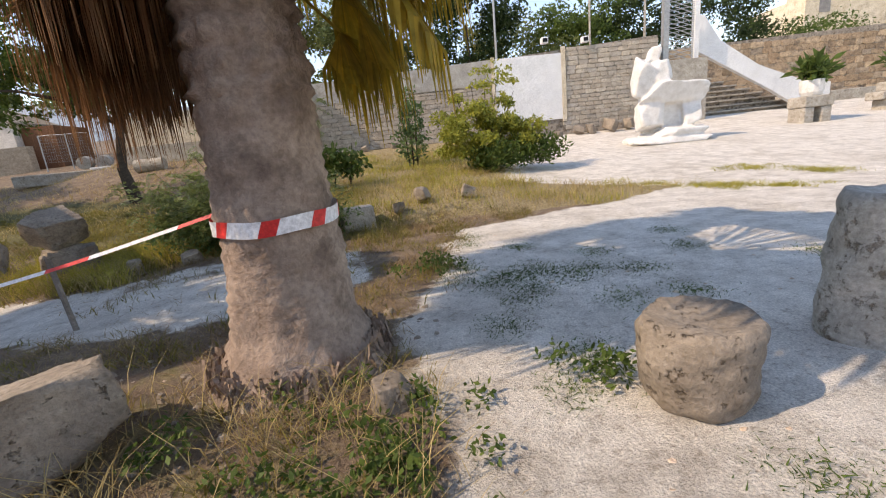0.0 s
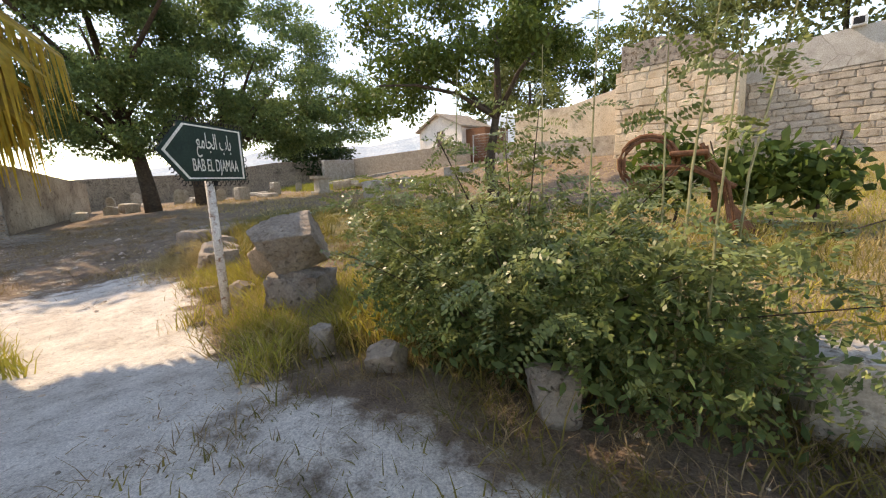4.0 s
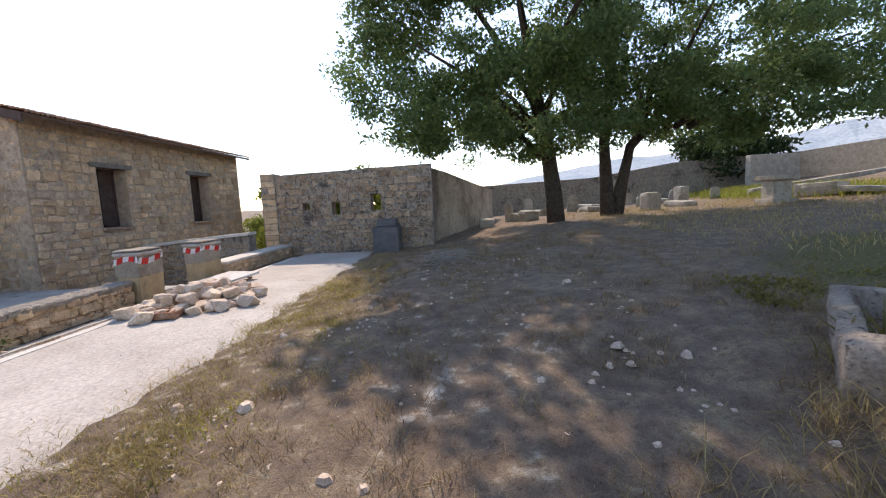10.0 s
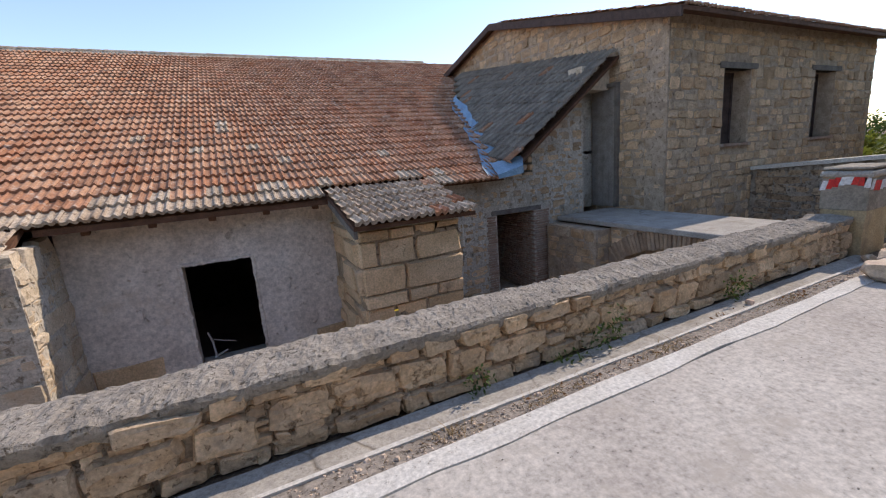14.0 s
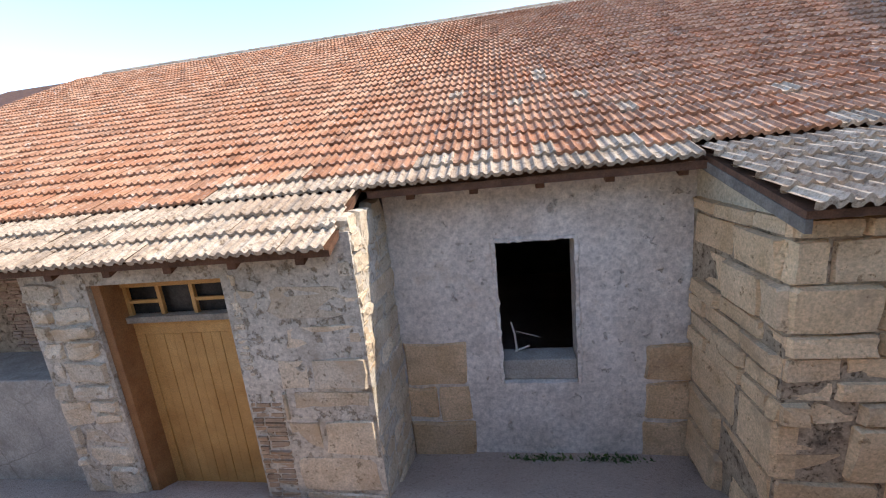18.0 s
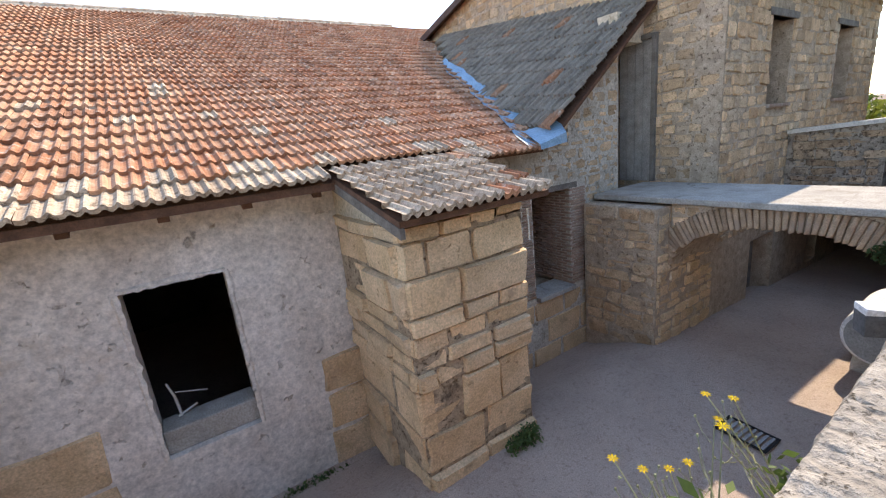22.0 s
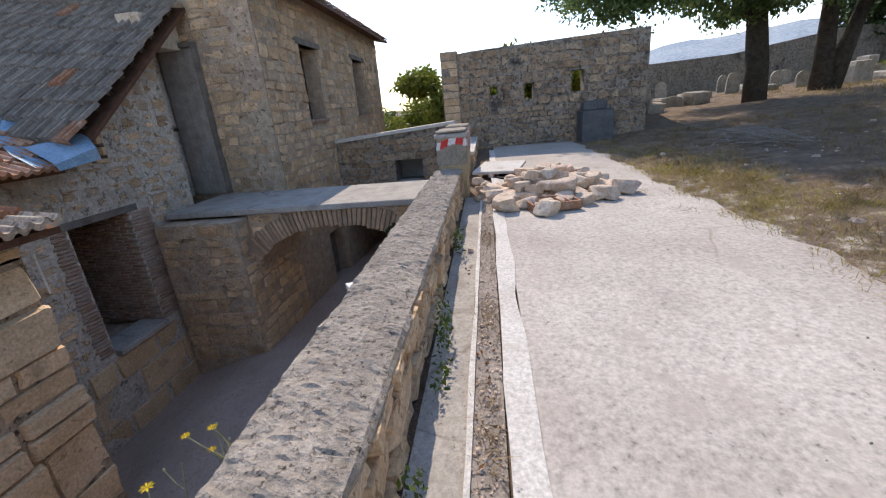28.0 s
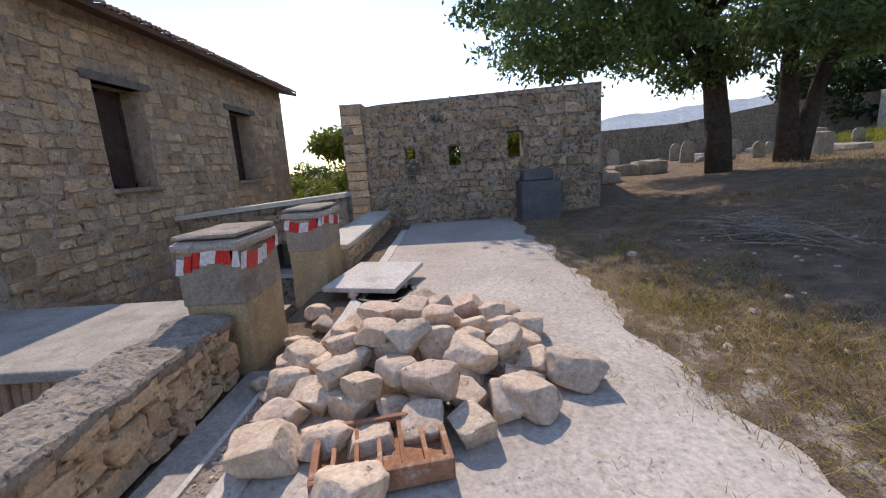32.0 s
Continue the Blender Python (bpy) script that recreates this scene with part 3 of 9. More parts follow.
def sm(a, b, v):
    t = min(1.0, max(0.0, (v - a) / (b - a)))
    return t * t * (3 - 2 * t)


# The forecourt and its garden are laid out on a drawing of their own, COURT sets it into the place.
COURT = Matrix.Translation((-6.406, 7.387, 0.572)) @ Matrix.Rotation(radians(-0.71), 4, "Z") @ Matrix.Scale(0.712, 4) @ Matrix.Translation((6.735, -7.43, -0.15))
COURT_BACK = COURT.inverted()
DRAWING = {"court": False}


def on_drawing(x, y):
    """The drawing's coordinates of a spot; west of the sign post the drawing is the place itself."""
    if DRAWING["court"]:
        return x, y
    q = COURT_BACK @ Vector((x, y, 0.3))
    t = sm(-8.0, -6.4, x)
    return x + (q.x - x) * t, y + (q.y - y) * t


def ground_z(x, y):
    """Height of the ground: the flat terrace, the grassy hill beside it and the sloping forecourt."""
    yy = max(0.0, y - 3.2)
    hill = 0.075 * min(yy, 9.0) + 0.03 * min(max(0.0, y - 12.2), 8.0) + 0.15 * max(0.0, min(y, 60.0) - 20.2)
    hill -= 0.17 * sm(4.5, 6.5, y) * (1 - sm(7.7, 8.3, y)) * sm(-14.5, -12.5, x)
    hill += 1.0 * sm(14.5, 21.0, y) * sm(-19.5, -14.0, x)
    q = COURT_BACK @ Vector((x, y, 0.3))
    court = -0.12 + 0.075 * max(0.0, min(q.y, 22.0) - 9.5) + 0.13 * max(0.0, min(q.y, 40.0) - 22.0)
    bank = 0.3 * sm(9.2, 9.9, q.y) * (1 - sm(0.5, 5.0, q.x - 0.16 * (q.y - 9)))
    w = sm(-8.0, -3.8, x)
    return hill * (1 - w) + (0.572 + 0.712 * (court + bank - 0.15)) * w


def settle(since):
    """Set all things drawn since then into the place, and end the drawing."""
    for ob in [o for o in bpy.data.objects if o.parent is None and o not in since]:
        ob.matrix_world = COURT @ ob.matrix_world
    DRAWING["court"] = False


def begin_court():
    DRAWING["court"] = True
    bpy.context.view_layer.update()
    return set(bpy.data.objects)


# ---- ground ----


def full_ground(x, y):
    if DRAWING["court"]:
        q = COURT @ Vector((x, y, 0))
        return 0.15 + (ground_z(q.x, q.y) - 0.572) / 0.712
    z = ground_z(x, y)
    if y < -0.02:
        z = -2.52 - 0.5 * sm(-3.4, -5.2, y) - 0.07 * max(0.0, min(-16.8 - x, 9.0))
    return z


def axis_lines(fine, step, reach):
    a, b = fine
    lines = list(np.arange(a, b + step / 2, step))
    d, lo, hi = step, a, b
    while hi < reach:
        d *= 1.45
        lo, hi = lo - d, hi + d
        lines = [lo] + lines + [hi]
    return lines


def chalk_weight(x, y):
    """How far the ground is trodden white chalk."""
    x, y = on_drawing(x, y)
    wob = 0.16 * noise.noise(Vector((x * 1.4, y * 1.4, 11)))
    left = np.interp(y, [1.0, 2.5, 3.9, 5.1, 8.0, 8.9, 10.4], [0.35, 0.5, 0.1, 0.6, 1.0, 3.5, 7.5]) + wob
    court = sm(left - 0.35, left + 0.45, x + 0.3 * noise.noise(Vector((x * 3.1, y * 3.1, 4)))) if y < 10.4 else sm(2.2, 4.5, x - 0.28 * (y - 13.5) - 4.0 * (1 - sm(10.4, 13.5, y)))
    lane = 0.0
    if -17 < x < 0.2:
        upper = np.interp(x, [-17, -13.5, -11.2, -9.0, -8.0, -6.0, -3.9, -2.9, -1.0, 0.0], [5.6, 7.2, 7.7, 7.65, 7.4, 7.05, 7.4, 7.75, 7.6, 7.6])
        lower = np.interp(x, [-17, -8.5, -5.0, -2.6, -0.5, 0.0], [2.8, 3.9, 4.6, 4.4, 4.6, 4.8])
        lane = sm(lower - 0.3, lower + 0.4, y + wob) * (1 - sm(upper - 0.4, upper + 0.2, y + wob)) * (1 - sm(-0.75, -0.25, x + wob))
        lane *= (1.0 - 0.8 * sm(-8.8, -11.8, x)) * (1.0 - 0.4 * sm(-5.2, -4.2, x) * sm(5.8, 6.6, y))
        lane *= 0.86 + 0.3 * noise.noise(Vector((x * 0.8, y * 0.8, 3)))
    if -21 < x < -8 and y > 2.8:
        lane = max(lane, 0.25 * (1 - sm(3.4, 4.4, y + 2 * wob)))
    return max(court if x > -3 else 0.0, lane)


def green_weight(x, y):
    x, y = on_drawing(x, y)
    g = 0.0
    for cx, cy, rx, ry, k in ((-13, 13, 6, 4.2, 0.68), (-8, 11.5, 4.5, 3.0, 0.5), (-3, 14, 4, 4, 0.35), (-33, 23, 9, 2.2, 0.9), (1.5, 19, 4, 4, 0.5), (-4.5, 9.5, 3, 2, 0.7), (-2, 2, 3, 3, 0.3)):
        g = max(g, k * (1 - sm(0.5, 1.1, math.hypot((x - cx) / rx, (y - cy) / ry))))
    return g


gx = axis_lines((-34.0, 26.0), 0.25, 2500)
gy = axis_lines((-6.0, 40.0), 0.25, 2500)
gy = sorted([y for y in gy if abs(y) > 0.05] + [-0.06, 0.06])
gv, gf, gc = [], [], []
for y in gy:
    for x in gx:
        near = -34 < x < 26 and -6 < y < 40
        bump = 0.0
        if near and y > 3.3:
            bump = 0.05 * noise.noise(Vector((x * 0.9, y * 0.9, 0))) + 0.02 * noise.noise(Vector((x * 3.1, y * 3.1, 4)))
        w_chalk = chalk_weight(x, y) if -18 < x and -0.1 < y < 28 else (0.6 if x > 3 else 0.0)
        in_lane = 1.0 if y < 0.02 and -30 < x < 6 else 0.0
        gv.append((x, y, full_ground(x, y) + bump * (0.0 if x > -1 and w_chalk > 0.5 else 1 - 0.75 * w_chalk) - (0.03 if -24.3 < x < -5 and 0 < y < 2.6 else 0)))
        green = green_weight(x, y)
        shade_grass = 0.75 if y > 8.7 and x > -6 else 0.24
        gc += [w_chalk, green, shade_grass if y > 3 else 0.0, in_lane]
nx = len(gx)
for j in range(len(gy) - 1):
    for i in range(nx - 1):
        gf.append((j * nx + i, j * nx + i + 1, (j + 1) * nx + i + 1, (j + 1) * nx + i))
gm = bpy.data.meshes.new("ground")
gm.from_pydata(gv, [], gf)
att = gm.color_attributes.new("cover", "FLOAT_COLOR", "POINT")
att.data.foreach_set("color", gc)
gm.materials.append(M_GROUND)
gm.polygons.foreach_set("use_smooth", [True] * len(gm.polygons))
ground = tagged(new("ground", gm), "uneven earth with dry grass and white chalk paths", "ground", kind="structure")


def sheet(name, x0, x1, edge0, edge1, z, thick, step, label, material, category, jag0=0.0, jag1=0.0, rough=0.0, seed=0):
    """A thin slab along x whose two long edges may wander."""
    xs = np.arange(x0, x1 + step / 2, step)
    g = Geo()
    n = 7
    v = []
    for i, x in enumerate(xs):
        a = edge0 + jag0 * noise.fractal(Vector((x * 1.3, seed, 0)), 1.0, 2.0, 4)
        b = edge1 + jag1 * noise.fractal(Vector((x * 1.3, seed + 9, 0)), 1.0, 2.0, 4)
        row = [(x, a, z - thick)] + [(x, a + (b - a) * k / (n - 1), z - (0.016 if jag1 > 0.1 and k == n - 1 else 0) + rough * noise.noise(Vector((x * 4, k * 1.7, seed)))) for k in range(n)] + [(x, b, z - thick)]
        v += row
    m = n + 2
    f = [(i * m + k, (i + 1) * m + k, (i + 1) * m + k + 1, i * m + k + 1) for i in range(len(xs) - 1) for k in range(m - 1)]
    g.add(v, f)
    return thing(name, label, category, g, material, "structure")


sheet("pavement_terrace", -23.95, -5.0, 0.73, 3.25, 0.012, 0.08, 0.15, "pale worn concrete terrace with a ragged grassy edge", M_CONCRETE, "terrace", 0, 0.35, 0.004, 3)
sheet("pavement_strip", -23.0, -5.0, 0.6, 0.735, 0.022, 0.08, 0.2, "white cement strip along the gutter", M_STRIP, "pavement", 0.02, 0.03, 0.004, 5)
sheet("pavement_soil", -17.0, -5.0, 0.45, 0.59, 0.0, 0.05, 0.2, "strip of bare gravelly soil beside the gutter", M_SOIL, "soil", 0, 0, 0.012, 6)
sheet("trim_kerb", -17.0, -5.0, 0.425, 0.452, 0.014, 0.06, 0.2, "thin white cement edge of the gutter", M_STRIP, "kerb", 0.008, 0.008, 0.002, 7)
sheet("trim_gutter", -17.0, -5.0, 0.2, 0.425, -0.012, 0.06, 0.2, "smooth cement gutter at the foot of the parapet", M_CEMENT, "gutter", 0, 0, 0.004, 8)

# ---- parapet ----
parapet = thing("wall_parapet", "low rubble stone parapet with a rough mortar top", "wall", kind="structure")
pg = Geo().box(-16.95, -4.0, -0.2, 0.118, -2.6, 0.40)
part("wall_core", pg, M_SHADED_JOINT, parapet)
cap = Geo()
xs = np.arange(-16.95, -3.95, 0.018)
prof = [(-0.225, 0.31), (-0.236, 0.36), (-0.232, 0.405)] + [(-0.218 + 0.0325 * k, 0.43 + 0.018 * math.sin(math.pi * k / 12)) for k in range(13)] + [(0.186, 0.405), (0.176, 0.365), (0.16, 0.34)]
cv = []
for x in xs:
    broken = max(0.0, noise.fractal(Vector((x * 1.7, 3.0, 5.0)), 1.0, 2.0, 4)) * 0.07
    for k, (yy, zz) in enumerate(prof):
        n1 = noise.fractal(Vector((x * 2.2, yy * 5, 2.0)), 1.0, 2.0, 5)
        n2 = noise.noise(Vector((x * 13, yy * 13, 7.0))) + 0.9 * noise.noise(Vector((x * 34, yy * 34, 3.0)))
        n2 += 1.1 * noise.noise(Vector((x * 17 + 2.0 * n1, yy * 2.5, 11.0))) - 1.6 * max(0.0, 0.35 - abs(noise.noise(Vector((x * 3.1 + 0.8 * n1, yy * 0.7, 21.0))) * 6))
        side = -1 if k < 3 else (1 if k > 15 else 0)
        cv.append((x + 0.006 * n2, yy - side * broken + 0.018 * n1 * abs(side), zz + 0.014 * n1 + 0.01 * n2 - (0.4 * broken if k > 13 or k < 4 else 0)))
m = len(prof)
cap.add(cv, [(i * m + k, (i + 1) * m + k, (i + 1) * m + k + 1, i * m + k + 1) for i in range(len(xs) - 1) for k in range(m - 1)])
part("coping", cap, M_CAP, parapet, "crumbling grey mortar coping")
parapet_far = thing("wall_parapet_end", "low stone parapet with a pale top running to the end wall", "wall", kind="structure")
part("wall_core", Geo().box(-23.9, -19.75, -0.22, 0.24, -2.6, 0.30), M_MORTAR, parapet_far)
part("coping", Geo().box(-23.9, -19.75, -0.26, 0.28, 0.30, 0.37), M_STRIP, parapet_far, "pale cement coping", bevel=0.015)

# ---- pillars of the gateway ----


def pillar(x0, x1, y0, y1, top, seed):
    p = thing("gate_pillar", "square rendered pillar with a flat cap and red white tape", "pillar", group="gateway pillars", at=((x0 + x1) / 2, (y0 + y1) / 2, 0))
    w, d = (x1 - x0) / 2, (y1 - y0) / 2
    g = Geo()
    xs, zs = 6, 12
    ring = []
    for k in range(zs + 1):
        z = -0.2 + (top - 0.12 + 0.2) * k / zs
        for i in range(4 * xs):
            s, u = divmod(i, xs)
            t = u / xs * 2 - 1
            px, py = [(t, -1), (1, t), (-t, 1), (-1, -t)][s]
            n = noise.fractal(Vector((px * 2 + seed, py * 2, z * 3)), 1, 2, 4)
            ring.append((px * (w + 0.015 * n), py * (d + 0.015 * n), z))
    q = 4 * xs
    g.add(ring, [(k * q + i, k * q + (i + 1) % q, (k + 1) * q + (i + 1) % q, (k + 1) * q + i) for k in range(zs) for i in range(q)])
    part("shaft", g, M_PILLAR_Y, p)
    part("upper_render", Geo().box(-w - 0.012, w + 0.012, -d - 0.012, d + 0.012, top - 0.5, top - 0.13), M_PILLAR, p, "grey weathered render", bevel=0.015)
    part("cap", worn_box(-w - 0.045, w + 0.045, -d - 0.045, d + 0.045, top - 0.13, top - 0.045, seed, 0.02, 0.05), M_CEMENT, p, "grey cement cap")
    part("cap_tile", worn_box(-w - 0.02, w + 0.02, -d - 0.02, d + 0.02, top - 0.045, top, seed + 2, 0.015, 0.05), M_PILLAR, p, "flat stone slab on top")
    # tape round the head, in slanted red and white pieces
    h0, h1, o = top - 0.24, top - 0.13, 0.02
    per = []
    for (ax, ay), (bx, by) in (((-w - o, -d - o), (w + o, -d - o)), ((w + o, -d - o), (w + o, d + o)), ((w + o, d + o), (-w - o, d + o)), ((-w - o, d + o), (-w - o, -d - o))):
        n = 8
        per += [(ax + (bx - ax) * i / n, ay + (by - ay) * i / n) for i in range(n)]
    gw, gr = Geo(), Geo()
    for i in range(len(per)):
        (ax, ay), (bx, by) = per[i], per[(i + 1) % len(per)]
        k = 0.04 * math.sin(i * 0.55 + seed)
        quad = [(ax, ay, h0 + k), (bx, by, h0 + k), (bx + (bx - ax) * 0.5, by + (by - ay) * 0.5, h1 + k), (ax + (bx - ax) * 0.5, ay + (by - ay) * 0.5, h1 + k)]
        if i % 8 == 7:
            quad[2], quad[3] = (bx, by, h1 + k), (ax, ay, h1 + k)
        (gr if i % 4 in (1, 2) and i % 8 != 7 else gw).add(quad, [(0, 1, 2, 3)])
    part("tape_white", gw, M_TAPE_W, p, "white tape band")
    part("tape_red", gr, M_TAPE_R, p, "red tape stripes")
    return p


pillar(-17.6, -17.0, -0.16, 0.25, 0.99, 1)
pillar(-19.65, -18.95, -0.2, 0.2, 0.96, 5)

# ---- bridge from the terrace to the upper door ----
bridge = thing("bridge", "old stone footbridge on a brick arch, with a worn cement deck", "bridge", kind="structure")
part("deck", Geo().box(-18.84, -17.15, -4.9, -0.3, -0.1, 0.0), M_CEMENT, bridge, "cracked cement deck", bevel=0.02)
part("landing", Geo().box(-18.84, -16.86, -4.9, -3.5, -3.3, -0.14), M_MORTAR, bridge, "rubble stone landing")
spandrel = Geo()
N_ARCH = 14
ym, half_span, rise, spring = -2.0, 1.48, 0.84, -1.2
arc = [(ym + half_span * math.cos(math.pi * k / N_ARCH), spring + rise * math.sin(math.pi * k / N_ARCH)) for k in range(N_ARCH + 1)]
for (ya, za), (yb, zb) in zip(arc, arc[1:]):
    spandrel.prism([(ya, za), (yb, zb), (yb, -0.12), (ya, -0.12)], "x", -18.8, -17.25)
spandrel.box(-18.8, -17.25, -0.46, -0.2, -2.6, -0.12)
part("spandrel", spandrel, M_MORTAR, bridge, "rubble filling above the arch")

# ---- the long house with the red roof ----
long_house = thing("house", "long low plastered stone house with a red tiled roof", "house")
g = wall_boxes(Geo(), -15.0, -8.45, -5.6, -5.15, -3.4, 1.0, [(-10.85, -9.84, -1.9, 0.12)])
part("wall", g, M_PLASTER, long_house, "flaking white lime plaster wall")
g = wall_boxes(Geo(), -8.45, -4.3, -5.6, -3.85, -3.0, 0.62, [(-6.92, -5.2, -2.96, 0.22)])
part("wall", g, M_LIME, long_house, "tan stone front with a doorway")
part("wall", Geo().box(-4.3, 3.0, -5.6, -5.0, -3.0, 1.05), M_SHADED_JOINT, long_house, "recessed thin brick wall")
part("plinth", Geo().box(-4.3, 3.0, -5.0, -4.1, -3.0, -1.1), M_CEMENT, long_house, "grey rendered plinth", bevel=0.02)
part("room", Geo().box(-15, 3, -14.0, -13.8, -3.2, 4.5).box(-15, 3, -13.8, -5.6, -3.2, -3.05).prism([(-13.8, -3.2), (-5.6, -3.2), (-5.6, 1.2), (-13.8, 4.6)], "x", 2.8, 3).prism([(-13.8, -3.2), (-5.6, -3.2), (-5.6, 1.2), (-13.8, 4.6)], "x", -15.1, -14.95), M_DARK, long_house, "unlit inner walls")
part("sill", Geo().box(-10.85, -9.84, -5.6, -5.24, -1.9, -1.6), M_CEMENT, long_house, "worn cement window sill set back in the opening", bevel=0.02)
SLOPE = 0.44
EAVE_Y, EAVE_Z = -4.6, 1.0


def roof_z(y):
    return EAVE_Z + SLOPE * (EAVE_Y - y)


RIDGE_Y = -14.7
g = Geo()
g.prism([(-4.68, roof_z(-4.68) - 0.03), (RIDGE_Y, roof_z(RIDGE_Y) - 0.03), (RIDGE_Y, roof_z(RIDGE_Y) - 0.1), (-4.68, roof_z(-4.68) - 0.1)], "x", -15.6, 9.0)
g.prism([(-3.56, roof_z(-3.56) - 0.03), (-4.68, roof_z(-4.68) - 0.03), (-4.68, roof_z(-4.68) - 0.1), (-3.56, roof_z(-3.56) - 0.1)], "x", -8.35, 9.0)
g.prism([(RIDGE_Y, roof_z(RIDGE_Y) - 0.03), (RIDGE_Y - 9, roof_z(RIDGE_Y) - 3.9), (RIDGE_Y - 9, roof_z(RIDGE_Y) - 4.0), (RIDGE_Y, roof_z(RIDGE_Y) - 0.1)], "x", -19.5, 9.0)
g.prism([(-5.5, roof_z(-5.5) - 0.03), (RIDGE_Y, roof_z(RIDGE_Y) - 0.03), (RIDGE_Y, roof_z(RIDGE_Y) - 0.1), (-5.5, roof_z(-5.5) - 0.1)], "x", -20.2, -15.6)
part("roof_boarding", g, M_WOOD_DARK, long_house, "dark roof boarding")
part("fascia", Geo().box(-12.2, -8.45, -4.63, -4.59, 0.86, 0.945), M_WOOD_DARK, long_house, "red brown eaves board")
for x in np.arange(-11.9, -8.3, 0.74):
    part("rafter_end", Geo().prism([(-4.66, 0.80), (-5.2, 1.05), (-5.2, 1.18), (-4.66, 0.93)], "x", x - 0.05, x + 0.05), M_WOOD_DARK, long_house, bevel=0.006)
for x in np.arange(-8.0, -4.5, 0.74):
    part("rafter_end", Geo().prism([(-3.62, 0.36), (-4.0, 0.53), (-4.0, 0.64), (-3.62, 0.48)], "x", x - 0.05, x + 0.05), M_WOOD_DARK, long_house, bevel=0.006)
# sunlit return of the pier and the eastern wall end
back_wall = Geo().box(-20.3, 9.0, RIDGE_Y - 9, RIDGE_Y - 8.6, -3, 2.0).prism([(RIDGE_Y, -3), (-3.9, -3), (-3.9, 0.4), (RIDGE_Y, 5.2)], "x", 8.6, 9.0)
part("wall", back_wall, M_PLASTER_TAN, long_house, "plain rear walls")

# ---- tiled annex, the small projecting block ----
annex = thing("annex", "small projecting ashlar stone block under a lean-to tiled roof", "annex")
part("core", Geo().box(-13.82, -12.22, -5.15, -3.42, -3.1, 0.5), M_SHADED_JOINT, annex, "mortar core darkened for joint shade")
part("gable_fill", Geo().prism([(-5.15, 0.4), (-3.42, 0.4), (-3.42, 0.56), (-5.15, 0.97)], "x", -13.8, -12.24), M_PLASTER_TAN, annex, "patched plaster under the eaves")
part("roof_boarding", Geo().prism([(-4.8, 1.03), (-3.13, 0.63), (-3.13, 0.57), (-4.8, 0.97)], "x", -13.98, -12.1), M_WOOD_DARK, annex)
part("verge_board", Geo().prism([(-4.75, 0.96), (-3.12, 0.57), (-3.12, 0.47), (-4.75, 0.86)], "x", -12.14, -12.09), M_WOOD_OLD, annex, "grey weathered verge board")

# ---- wall between annex and bridge, with the lower door ----
lean = thing("lean_to", "rubble stone lean-to with a grey tiled roof and blue flashing", "outbuilding")
ztop = lambda x: 0.95 if x > -15.9 else 0.95 + (-15.9 - x) * 0.92
g = Geo()
g.box(-15.58, -13.82, -5.4, -4.97, -3.1, 0.98)
g.box(-16.55, -15.58, -5.4, -4.97, 0.22, 0.98).box(-16.55, -15.58, -5.4, -4.97, -3.1, -1.66)
g.prism([(-16.55, -3.1), (-18.02, -3.1), (-18.02, ztop(-18.02)), (-16.55, ztop(-16.55))], "y", -5.4, -4.97)
part("wall", g, M_LIME, lean, "greyish patched lime plaster over rubble")
part("side_wall", Geo().box(-18.02, -17.9, -9.0, -5.4, -3, 2.8), M_DARK, lean)
part("door_room", Geo().box(-16.6, -15.5, -6.6, -6.5, -3, 1).box(-16.72, -16.6, -6.5, -5.4, -3, 1).box(-15.58, -15.5, -6.5, -5.4, -3, 1).box(-16.6, -15.58, -6.5, -5.4, 0.25, 0.35).box(-16.6, -15.58, -6.5, -5.4, -1.8, -1.72), M_MORTAR, lean, "brown inner walls of the doorway")
part("door_sill", Geo().box(-16.55, -15.58, -5.4, -4.86, -1.72, -1.63), M_CEMENT, lean, "cement sill", bevel=0.012)
part("lintel", Geo().box(-16.75, -15.45, -5.3, -4.955, 0.2, 0.3), M_WOOD_OLD, lean, "old wooden lintel", bevel=0.01)
# roof sheet of the lean-to, falling towards the long house
LT = [(-18.86, -4.72, 3.42), (-15.8, -4.72, 1.09), (-17.0, -7.6, 2.39), (-18.86, -11.6, 4.35)]
g = Geo().add([(*LT[i][:2], LT[i][2] - dz) for dz in (0.03, 0.1) for i in range(4)], [(0, 1, 2, 3), (7, 6, 5, 4), (0, 4, 5, 1), (1, 5, 6, 2), (2, 6, 7, 3), (3, 7, 4, 0)])
part("roof_boarding", g, M_WOOD_DARK, lean)

# ---- tall house ----
tall = thing("house", "two storey rubble stone house with brown shutters and tiled roof", "house")
W1, W2 = (-21.72, -20.72, 1.29, 2.9), (-25.7, -24.62, 1.27, 2.94)
DK = (-21.8, -20.55, -3.05, -1.5)
g = wall_boxes(Geo(), -27.95, -18.85, -4.0, -3.52, -3.6, 3.95, [W1, W2, DK, (-24.9, -24.1, -2.9, -0.9)])
RY, RZ, EY, EZ = -9.4, 5.42, -3.1, 3.86
sl = (RZ - EZ) / (EY - RY)
g.prism([(-4.0, -3.0), (-15.2, -3.0), (-15.2, EZ + 0.1), (RY, RZ - 0.12), (-4.0, EZ + 0.12)], "x", -19.33, -18.87)
g.box(-27.95, -27.5, -15.2, -4.0, -3.0, 3.9).box(-27.95, -19.33, -15.4, -15.2, -3, 3.9)
part("wall", g, M_MORTAR, tall, "lime mortared rubble")
g = Geo()
